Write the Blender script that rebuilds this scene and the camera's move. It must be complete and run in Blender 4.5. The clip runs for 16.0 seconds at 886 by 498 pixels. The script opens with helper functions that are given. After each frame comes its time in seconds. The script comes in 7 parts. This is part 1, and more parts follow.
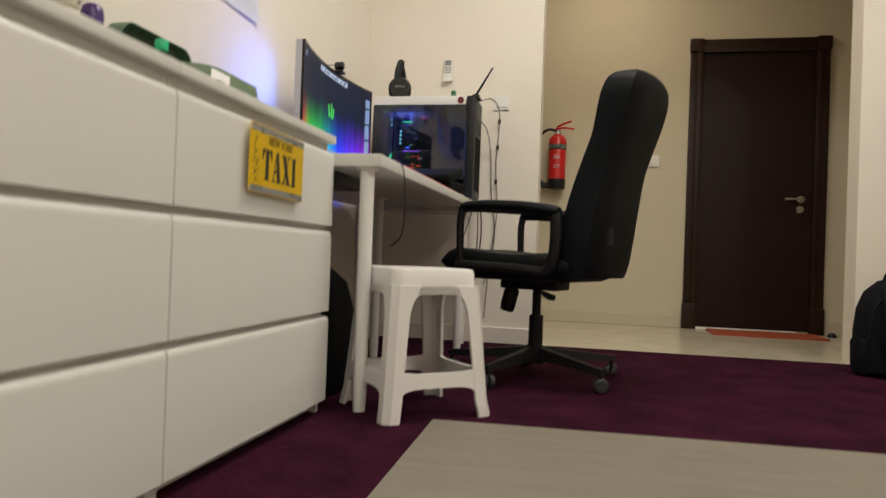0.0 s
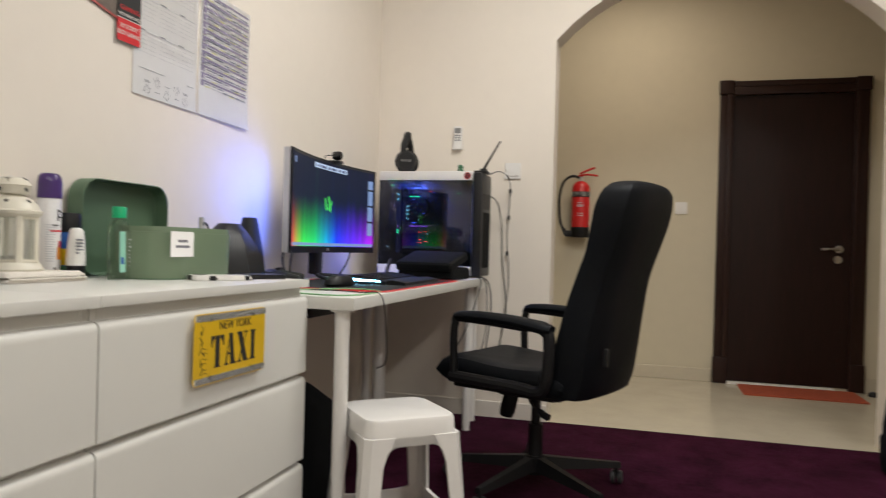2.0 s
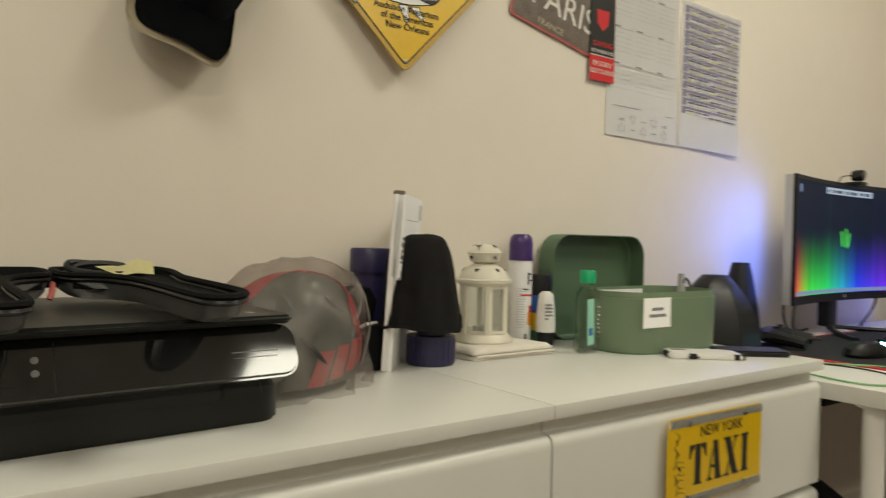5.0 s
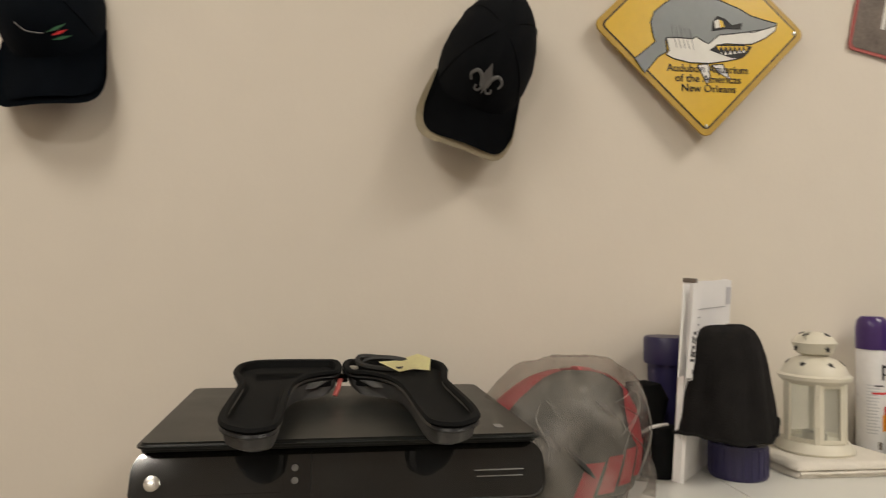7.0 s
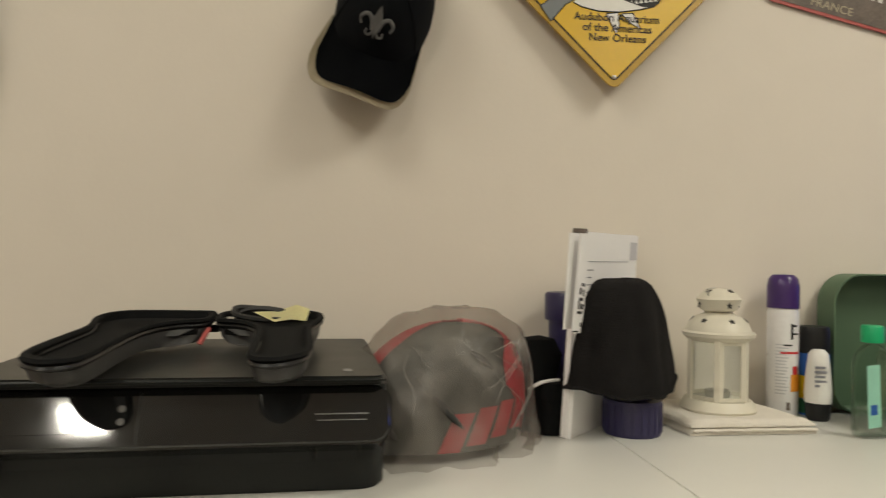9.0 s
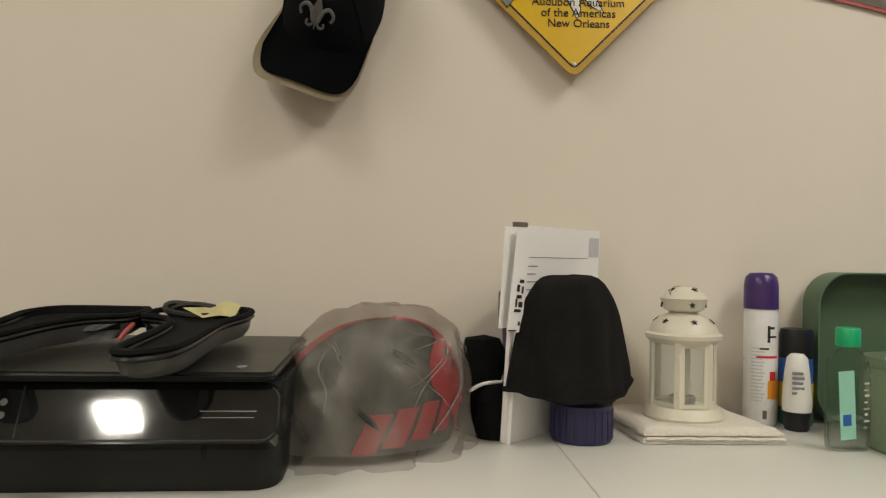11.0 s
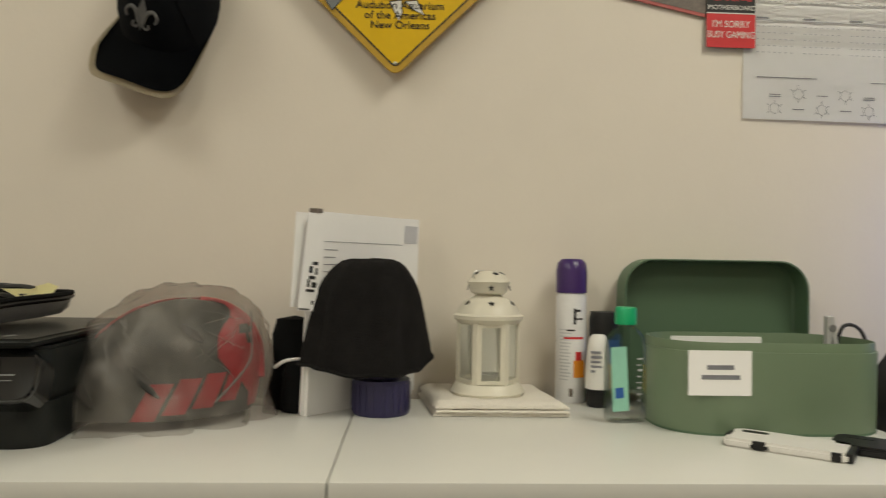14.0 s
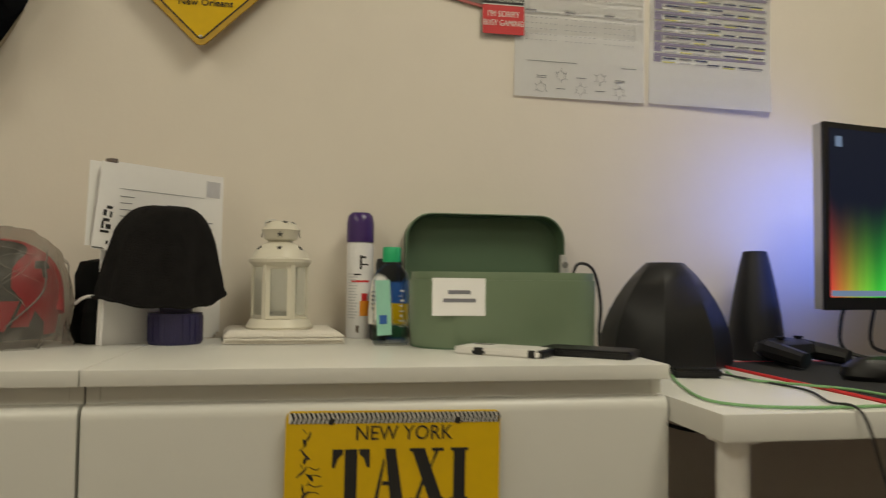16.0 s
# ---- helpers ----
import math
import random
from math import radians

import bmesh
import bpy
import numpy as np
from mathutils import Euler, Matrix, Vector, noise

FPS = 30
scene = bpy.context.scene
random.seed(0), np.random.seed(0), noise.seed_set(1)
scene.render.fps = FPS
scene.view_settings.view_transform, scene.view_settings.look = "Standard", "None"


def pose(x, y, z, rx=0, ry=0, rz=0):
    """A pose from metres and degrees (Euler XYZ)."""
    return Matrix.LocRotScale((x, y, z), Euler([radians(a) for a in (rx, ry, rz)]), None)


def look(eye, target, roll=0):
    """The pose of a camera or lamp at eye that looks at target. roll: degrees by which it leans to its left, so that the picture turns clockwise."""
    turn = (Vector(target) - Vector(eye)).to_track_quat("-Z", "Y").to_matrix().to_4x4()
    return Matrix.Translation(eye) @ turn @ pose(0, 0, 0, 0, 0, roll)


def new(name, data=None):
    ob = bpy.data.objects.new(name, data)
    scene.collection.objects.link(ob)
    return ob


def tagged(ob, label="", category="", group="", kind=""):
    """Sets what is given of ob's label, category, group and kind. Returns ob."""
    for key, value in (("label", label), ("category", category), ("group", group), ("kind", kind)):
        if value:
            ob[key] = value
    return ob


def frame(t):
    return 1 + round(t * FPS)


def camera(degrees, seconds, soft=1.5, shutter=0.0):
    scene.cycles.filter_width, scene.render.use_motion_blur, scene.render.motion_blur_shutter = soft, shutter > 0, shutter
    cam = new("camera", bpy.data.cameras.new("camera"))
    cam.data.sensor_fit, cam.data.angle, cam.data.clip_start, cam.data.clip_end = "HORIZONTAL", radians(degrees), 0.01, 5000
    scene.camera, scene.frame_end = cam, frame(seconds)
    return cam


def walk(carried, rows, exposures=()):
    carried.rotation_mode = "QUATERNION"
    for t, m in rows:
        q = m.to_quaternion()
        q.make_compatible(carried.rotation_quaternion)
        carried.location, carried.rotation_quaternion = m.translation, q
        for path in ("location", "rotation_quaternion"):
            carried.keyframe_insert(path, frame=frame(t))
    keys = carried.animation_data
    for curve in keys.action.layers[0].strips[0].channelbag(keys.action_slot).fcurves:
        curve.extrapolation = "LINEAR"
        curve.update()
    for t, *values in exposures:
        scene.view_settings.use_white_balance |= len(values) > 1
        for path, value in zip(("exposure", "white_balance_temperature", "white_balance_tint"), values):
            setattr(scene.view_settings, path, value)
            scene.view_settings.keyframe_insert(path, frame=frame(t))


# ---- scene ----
cam = camera(63.8, 16.0, 1.15, 0.7)
PATH = [
    (0, (1.277, -1.148, 0.450), (0.866, 0.809, 0.468), 2.1),
    (0.5, (1.334, -1.120, 0.601), (0.950, 0.843, 0.610), 2.0),
    (1, (1.396, -1.054, 0.724), (1.013, 0.909, 0.729), 1.8),
    (1.5, (1.428, -1.034, 0.815), (1.018, 0.924, 0.815), 1.8),
    (2, (1.440, -1.023, 0.882), (0.900, 0.903, 0.878), 1.6),
    (2.5, (1.443, -0.990, 0.919), (0.754, 0.887, 0.902), 1.7),
    (3, (1.412, -0.940, 0.960), (0.602, 0.889, 0.938), 1.6),
    (3.5, (1.391, -0.884, 0.981), (0.357, 0.828, 0.958), 1.3),
    (4, (1.358, -0.828, 0.990), (0.054, 0.688, 0.958), 1.2),
    (4.2, (1.328, -0.808, 1.000), (-0.060, 0.632, 0.964), 1.3),
    (6.3, (1.25, -0.628, 1.06), (-0.643, 0.017, 1.06), 0.5),
    (6.5, (1.267, -0.609, 1.08), (-0.668, -0.101, 1.081), 0.4),
    (7, (1.268, -0.586, 1.112), (-0.715, -0.327, 1.171), 0.7),
    (7.5, (1.262, -0.541, 1.109), (-0.73, -0.365, 1.146), 1.0),
    (8, (1.252, -0.5, 1.085), (-0.74, -0.323, 1.114), 1.0),
    (8.5, (1.25, -0.468, 1.071), (-0.739, -0.253, 1.084), 1.1),
    (9, (1.253, -0.405, 1.058), (-0.729, -0.139, 1.078), 1.0),
    (9.2, (1.257, -0.373, 1.054), (-0.724, -0.104, 1.079), 0.9),
    (11.3, (1.226, -0.181, 1.046), (-0.772, -0.098, 1.074), 1.1),
    (11.5, (1.233, -0.152, 1.044), (-0.765, -0.071, 1.072), 1.1),
    (12, (1.272, -0.07, 1.038), (-0.726, 0.008, 1.077), 1.0),
    (12.5, (1.314, -0.024, 1.033), (-0.684, 0.059, 1.074), 1.0),
    (13, (1.339, 0.004, 1.028), (-0.659, 0.084, 1.076), 1.0),
    (13.5, (1.32, 0.046, 1.019), (-0.678, 0.109, 1.073), 1.0),
    (14, (1.315, 0.091, 1.014), (-0.682, 0.186, 1.069), 1.0),
    (14.5, (1.352, 0.158, 1.005), (-0.639, 0.342, 1.059), 0.9),
    (15, (1.392, 0.232, 0.967), (-0.593, 0.463, 1.048), 0.6),
    (15.5, (1.435, 0.262, 0.929), (-0.544, 0.544, 1.01), 0.8),
    (16, (1.506, 0.307, 0.901), (-0.464, 0.641, 0.987), 0.6),
]
EXPOSURES = [(0, 0.22, 6300, 12), (1.5, 0.27, 5900, 16), (2.5, 0.08, 6050, 8), (3.5, -0.13, 6600, -4), (4.2, -0.13, 6700, -2), (6.3, -0.12, 6500, 15), (7, -0.07, 6500, 14), (9, -0.15, 6550, 9), (12.5, -0.18, 6350, 11), (14.5, -0.27, 6600, 4), (15.5, -0.44, 6800, 1), (16, -0.48, 6900, 6)]
walk(cam, [(t, look(eye, target, roll)) for t, eye, target, roll in PATH], EXPOSURES)


# ---- light ----
FLOOR = -0.015
world = bpy.data.worlds.new("room_dark")
scene.world = world
world.use_nodes = True
world.node_tree.nodes["Background"].inputs[0].default_value = (0.9, 0.85, 0.75, 1)
world.node_tree.nodes["Background"].inputs[1].default_value = 0.02


def area_lamp(name, eye, target, size, watts, colour):
    lamp = bpy.data.lights.new(name, "AREA")
    lamp.shape, lamp.size, lamp.energy, lamp.color = "SQUARE", size * 0.9, watts, colour
    ob = new(name, lamp)
    ob.matrix_world = look(eye, target)
    return ob


for lamp_x, lamp_y, watts, size in ((1.35, 1.25, 33, 0.9), (3.0, 1.30, 14, 0.6), (1.35, -1.60, 22, 0.9), (3.07, -1.52, 27, 0.22)):
    area_lamp("ceiling_lamp", (lamp_x, lamp_y, 2.86), (lamp_x, lamp_y, 0), size, watts, (1.0, 0.95, 0.81))
# unseen fill, added to brighten the hall; no known fixture there
area_lamp("hall_fill", (1.35, 3.55, 2.86), (1.35, 3.55, 0), 0.4, 10, (1.0, 0.84, 0.62))
area_lamp("monitor_backlight", (0.135, 1.36, 1.04), (-0.1, 1.22, 1.04), 0.38, 0.8, (0.10, 0.20, 1.0))
area_lamp("case_led", (0.271, 2.445, 1.19), (0.251, 2.545, 0.96), 0.08, 3.0, (0.09, 0.15, 1.0))

# ---- materials ----


def mat(name, colour, rough=0.5, metal=0.0, vary=0.06, scale=12.0, bump=0.0, bump_scale=200.0, coat=0.0, sheen=0.0, stretch=None, spec=0.5):
    m = bpy.data.materials.new(name)
    m.use_nodes = True
    nt = m.node_tree
    b = nt.nodes["Principled BSDF"]
    b.inputs["Roughness"].default_value, b.inputs["Metallic"].default_value = rough, metal
    b.inputs["Coat Weight"].default_value, b.inputs["Sheen Weight"].default_value = coat, sheen
    b.inputs["Specular IOR Level"].default_value = spec
    tc = nt.nodes.new("ShaderNodeTexCoord")
    src = tc.outputs["Object"]
    if stretch:
        mp = nt.nodes.new("ShaderNodeMapping")
        mp.inputs["Scale"].default_value = stretch
        nt.links.new(src, mp.inputs[0])
        src = mp.outputs[0]
    n1 = nt.nodes.new("ShaderNodeTexNoise")
    n1.inputs["Scale"].default_value, n1.inputs["Detail"].default_value = scale, 5
    n2 = nt.nodes.new("ShaderNodeTexNoise")
    n2.inputs["Scale"].default_value, n2.inputs["Detail"].default_value = scale * 9, 3
    nt.links.new(src, n1.inputs["Vector"])
    nt.links.new(src, n2.inputs["Vector"])
    mix = nt.nodes.new("ShaderNodeMath")
    mix.operation = "MULTIPLY_ADD"
    mix.inputs[1].default_value = 0.4
    nt.links.new(n2.outputs[0], mix.inputs[0])
    half = nt.nodes.new("ShaderNodeMath")
    half.operation = "MULTIPLY"
    half.inputs[1].default_value = 0.6
    nt.links.new(n1.outputs[0], half.inputs[0])
    nt.links.new(half.outputs[0], mix.inputs[2])
    ramp = nt.nodes.new("ShaderNodeValToRGB")
    ramp.color_ramp.elements[0].position, ramp.color_ramp.elements[1].position = 0.3, 0.7
    ramp.color_ramp.elements[0].color = (*[c * (1 - vary) for c in colour], 1)
    ramp.color_ramp.elements[1].color = (*[min(1, c * (1 + vary)) for c in colour], 1)
    nt.links.new(mix.outputs[0], ramp.inputs[0])
    nt.links.new(ramp.outputs[0], b.inputs["Base Color"])
    rr = nt.nodes.new("ShaderNodeMapRange")
    rr.inputs[3].default_value, rr.inputs[4].default_value = max(0.02, rough - 0.06), min(1, rough + 0.06)
    nt.links.new(n1.outputs[0], rr.inputs[0])
    nt.links.new(rr.outputs[0], b.inputs["Roughness"])
    if bump:
        n3 = nt.nodes.new("ShaderNodeTexNoise")
        n3.inputs["Scale"].default_value, n3.inputs["Detail"].default_value = bump_scale, 4
        nt.links.new(src, n3.inputs["Vector"])
        bp = nt.nodes.new("ShaderNodeBump")
        bp.inputs["Strength"].default_value, bp.inputs["Distance"].default_value = bump, 0.01
        nt.links.new(n3.outputs[0], bp.inputs["Height"])
        nt.links.new(bp.outputs[0], b.inputs["Normal"])
    return m


def glow(name, colour, strength):
    m = bpy.data.materials.new(name)
    m.use_nodes = True
    b = m.node_tree.nodes["Principled BSDF"]
    b.inputs["Base Color"].default_value = (0.02, 0.02, 0.02, 1)
    b.inputs["Emission Color"].default_value = (*colour, 1)
    b.inputs["Emission Strength"].default_value = strength
    return m


def glassy(name, colour, clear, rough=0.03, bump=0.0, bump_scale=30.0, ior=1.5):
    """A thin pane or film: partly clear, partly glossy."""
    m = bpy.data.materials.new(name)
    m.use_nodes = True
    nt = m.node_tree
    out = nt.nodes["Material Output"]
    b = nt.nodes["Principled BSDF"]
    b.inputs["Base Color"].default_value = (*colour, 1)
    b.inputs["Roughness"].default_value = rough
    b.inputs["IOR"].default_value = ior
    tr = nt.nodes.new("ShaderNodeBsdfTransparent")
    tr.inputs[0].default_value = (*[0.5 + 0.5 * c for c in colour], 1)
    mx = nt.nodes.new("ShaderNodeMixShader")
    mx.inputs[0].default_value = 1 - clear
    nt.links.new(tr.outputs[0], mx.inputs[1])
    nt.links.new(b.outputs[0], mx.inputs[2])
    nt.links.new(mx.outputs[0], out.inputs[0])
    if bump:
        tc = nt.nodes.new("ShaderNodeTexCoord")
        n3 = nt.nodes.new("ShaderNodeTexNoise")
        n3.inputs["Scale"].default_value, n3.inputs["Detail"].default_value = bump_scale, 6
        nt.links.new(tc.outputs["Object"], n3.inputs["Vector"])
        bp = nt.nodes.new("ShaderNodeBump")
        bp.inputs["Strength"].default_value, bp.inputs["Distance"].default_value = bump, 0.02
        nt.links.new(n3.outputs[0], bp.inputs["Height"])
        nt.links.new(bp.outputs[0], b.inputs["Normal"])
        rr = nt.nodes.new("ShaderNodeMapRange")
        rr.inputs[1].default_value, rr.inputs[2].default_value = 0.35, 0.7
        rr.inputs[3].default_value, rr.inputs[4].default_value = max(0, 0.90 - clear), min(1, 1.14 - clear)
        nt.links.new(n3.outputs[0], rr.inputs[0])
        nt.links.new(rr.outputs[0], mx.inputs[0])
    return m


M_WALL = mat("cream_wall_paint", (0.81, 0.745, 0.655), 0.75, vary=0.02, scale=1.6, bump=0.03, bump_scale=90)
# hall beige is darkened: the hall's dimness is put into its colour
M_HALL = mat("dimmed_beige_hall_paint", (0.62, 0.56, 0.42), 0.75, vary=0.03, scale=1.6, bump=0.08, bump_scale=90)
M_CEIL = mat("ceiling_paint", (0.82, 0.80, 0.76), 0.85, vary=0.02, scale=2)
M_CARPET = mat("plum_carpet", (0.038, 0.0068, 0.019), 1.0, vary=0.6, scale=6, bump=0.6, bump_scale=420, spec=0.05)
M_TILE = mat("beige_floor_tile", (0.58, 0.52, 0.40), 0.22, vary=0.05, scale=5)
M_SKIRT = mat("white_skirting", (0.72, 0.67, 0.60), 0.35, vary=0.03)
M_DOOR = mat("dark_walnut_veneer", (0.017, 0.0062, 0.0044), 0.42, vary=0.4, scale=5, bump=0.08, bump_scale=60, stretch=(14, 14, 0.9), spec=0.25)
M_FRAME = mat("dark_walnut_frame", (0.026, 0.011, 0.008), 0.4, vary=0.35, scale=5, bump=0.08, bump_scale=60, stretch=(14, 14, 0.9), spec=0.25)
M_STEEL = mat("brushed_steel", (0.62, 0.61, 0.58), 0.28, 1.0, vary=0.05)
M_MARBLE = mat("white_threshold", (0.85, 0.83, 0.78), 0.3)
M_WHITE = mat("white_foil_furniture", (0.73, 0.725, 0.685), 0.33, vary=0.012, scale=3)
M_LEG = mat("white_lacquered_steel", (0.82, 0.80, 0.77), 0.3, vary=0.02)
M_STOOL = mat("white_plastic", (0.80, 0.78, 0.75), 0.36, vary=0.02, scale=6, bump=0.02, bump_scale=300)
M_LEATHER = mat("black_leather", (0.0055, 0.0065, 0.0085), 0.52, vary=0.2, scale=20, bump=0.10, bump_scale=260, spec=0.11)
M_FABRIC = mat("black_fabric", (0.007, 0.0075, 0.008), 0.9, vary=0.25, scale=30, bump=0.3, bump_scale=500, spec=0.15)
M_BLACK = mat("black_plastic", (0.010, 0.010, 0.011), 0.42, vary=0.1, scale=20, bump=0.03, bump_scale=500, spec=0.35)
M_GLOSS = mat("glossy_black_plastic", (0.010, 0.010, 0.011), 0.08, vary=0.1, scale=20)
M_CHAIRP = mat("chair_black_plastic", (0.009, 0.009, 0.010), 0.5, vary=0.15, scale=20, bump=0.04, bump_scale=400, spec=0.25)
M_CASTOR = mat("worn_grey_castor", (0.035, 0.035, 0.037), 0.5, vary=0.2)
M_GREY = mat("grey_plastic", (0.22, 0.22, 0.22), 0.45, vary=0.08)
M_SILVER = mat("silver_plastic", (0.60, 0.60, 0.60), 0.35, 0.3, vary=0.03)
M_PAPER = mat("white_paper", (0.96, 0.95, 0.945), 0.8, vary=0.02, scale=5)
M_INK = mat("grey_print", (0.22, 0.22, 0.25), 0.8, vary=0.2, scale=60)
M_FAINT = mat("faint_print", (0.60, 0.60, 0.63), 0.8, vary=0.1, scale=60)
M_LILAC = mat("lilac_table_print", (0.28, 0.25, 0.36), 0.8, vary=0.1)
M_NAVYINK = mat("navy_print", (0.06, 0.07, 0.15), 0.8, vary=0.2)
M_LIME = mat("yellow_marked_print", (0.70, 0.68, 0.25), 0.8)
M_BLACKINK = mat("black_print", (0.015, 0.015, 0.015), 0.6)
M_YELLOW = mat("yellow_enamel", (0.74, 0.475, 0.010), 0.3, vary=0.05, scale=9)
M_YELLOWD = mat("worn_yellow_rim", (0.50, 0.31, 0.03), 0.4, vary=0.15, scale=30)
M_SHARKG = mat("slate_grey_enamel", (0.20, 0.22, 0.23), 0.32)
M_SHARKW = mat("white_enamel", (0.78, 0.77, 0.72), 0.32)
M_RED = mat("red_print", (0.62, 0.025, 0.03), 0.5, vary=0.05)
M_REDP = mat("red_enamel", (0.55, 0.02, 0.02), 0.25, vary=0.05)
M_DULLRED = mat("faded_red_print", (0.45, 0.10, 0.09), 0.5)
M_BROWNG = mat("photo_grey_brown", (0.16, 0.13, 0.11), 0.4, vary=0.4, scale=25)
M_OFFW = mat("off_white_print", (0.75, 0.74, 0.70), 0.5)
M_GREEN = mat("sage_green_enamel", (0.18, 0.246, 0.156), 0.42, vary=0.03, scale=4)
# darker copy of the sage enamel, with shade put into the colour
M_GREEND = mat("sage_green_shaded", (0.098, 0.165, 0.098), 0.5, vary=0.03, scale=4)
M_CREAM = mat("cream_painted_metal", (0.72, 0.68, 0.57), 0.4, vary=0.03)
M_CLOTH = mat("cream_cotton", (0.82, 0.77, 0.69), 0.95, vary=0.05, scale=20, bump=0.5, bump_scale=350)
M_PURPLE = mat("purple_plastic", (0.055, 0.022, 0.14), 0.3)
M_NAVY = mat("navy_plastic", (0.026, 0.022, 0.085), 0.4, vary=0.1)
M_CANW = mat("white_printed_can", (0.80, 0.79, 0.80), 0.3)
M_BLUE = mat("blue_print", (0.03, 0.12, 0.42), 0.4)
M_ORANGE = mat("orange_print", (0.8, 0.3, 0.02), 0.4)
M_CAPG = mat("bright_green_cap", (0.01, 0.42, 0.17), 0.35)
M_TEAL = mat("mint_label", (0.33, 0.66, 0.53), 0.5)
M_BOTTLE = glassy("clear_bottle_plastic", (0.95, 0.97, 0.96), 0.60, 0.03)
bottle_node = M_BOTTLE.node_tree.nodes["Principled BSDF"]
bottle_node.inputs["Transmission Weight"].default_value = 1.0
bottle_node.inputs["IOR"].default_value = 1.13
M_PANE = glassy("lantern_glass", (0.92, 0.94, 0.92), 0.92, 0.03)
M_TINT = glassy("smoked_side_glass", (0.006, 0.007, 0.009), 0.50, 0.03, ior=2.0)
M_BAG = glassy("thin_clear_bag", (0.52, 0.48, 0.44), 0.81, 0.22, bump=0.7, bump_scale=17)
M_BEANIE = mat("charcoal_knit", (0.013, 0.012, 0.012), 0.95, vary=0.35, scale=40, bump=0.6, bump_scale=500, spec=0.12, sheen=0.02)
M_CAPN = mat("black_cotton_twill", (0.007, 0.008, 0.010), 0.92, vary=0.2, scale=40, bump=0.3, bump_scale=700, spec=0.1)
M_CAPNAVY = mat("navy_cotton_twill", (0.006, 0.009, 0.014), 0.92, vary=0.2, scale=40, bump=0.3, bump_scale=700, spec=0.1)
M_TAN = mat("tan_trim", (0.50, 0.44, 0.32), 0.9, vary=0.1, scale=60)
M_HELMET = mat("grey_helmet_shell", (0.050, 0.052, 0.045), 0.65, vary=0.65, scale=15)
M_HRED = mat("red_helmet_shell", (0.66, 0.04, 0.06), 0.5, vary=0.1)
M_MAT = mat("grey_wood_look_mat", (0.215, 0.190, 0.152), 0.5, vary=0.22, scale=2.2, bump=0.1, bump_scale=80, stretch=(0.9, 14, 1))
M_DMAT = mat("orange_red_doormat", (0.42, 0.085, 0.035), 0.95, vary=0.2, scale=40, bump=0.6, bump_scale=300)
M_PAD = mat("black_cloth_pad", (0.012, 0.012, 0.014), 0.9, vary=0.1, scale=50)
M_CABLE = mat("black_cable", (0.015, 0.015, 0.015), 0.5)
M_CABLEG = mat("light_green_cable", (0.22, 0.45, 0.20), 0.5)
M_CABLEW = mat("grey_cable", (0.14, 0.13, 0.12), 0.5)
M_PATTERN = mat("yellow_beige_fabric", (0.50, 0.42, 0.22), 0.9, vary=0.3, scale=14)
M_PATTERN2 = mat("pale_diamond_fabric", (0.62, 0.58, 0.46), 0.9, vary=0.1, scale=14)
M_HINT = mat("yellow_tissue", (0.95, 0.86, 0.50), 0.9, vary=0.1, scale=30)
M_FIG = mat("dark_green_figure", (0.03, 0.13, 0.06), 0.5)
M_HDARK = mat("dark_helmet_vent", (0.022, 0.022, 0.020), 0.8, vary=0.6, scale=30)
M_PRINTER = mat("satin_black_printer", (0.011, 0.013, 0.0125), 0.36, vary=0.15, scale=20, bump=0.03, bump_scale=500, spec=0.3)
M_PACK = mat("blue_black_nylon", (0.0045, 0.0055, 0.0085), 0.75, vary=0.3, scale=20, bump=0.3, bump_scale=300, spec=0.12)
M_CREASE = glassy("film_crease", (0.62, 0.59, 0.55), 0.80, 0.3)
M_BADGE = mat("dark_silver_thread", (0.13, 0.13, 0.13), 0.6, vary=0.3, scale=80)
M_PANEL = mat("piano_black_panel", (0.010, 0.011, 0.012), 0.03, vary=0.1, scale=20, spec=0.85)
M_SHELLG = mat("grey_hard_shell", (0.075, 0.075, 0.075), 0.4, vary=0.1, bump=0.1, bump_scale=300)
L_BLUE, L_GREEN = glow("blue_led", (0.06, 0.12, 1.0), 34), glow("green_led", (0.05, 1.0, 0.35), 20)
L_RED, L_CYAN = glow("red_led", (1.0, 0.06, 0.05), 20), glow("cyan_led", (0.25, 0.75, 1.0), 20)
L_PURPLE = glow("violet_led", (0.35, 0.12, 1.0), 11)
L_ICON = glow("screen_icons", (0.36, 0.52, 0.85), 0.5)
L_LOGO = glow("screen_green_mark", (0.08, 0.8, 0.08), 0.9)
L_BAR = glow("screen_bar", (0.55, 0.66, 0.8), 0.8)
# faint blue emission that stands in for LED light spread inside the case
L_INNER = glow("case_wash", (0.03, 0.04, 0.5), 0.45)


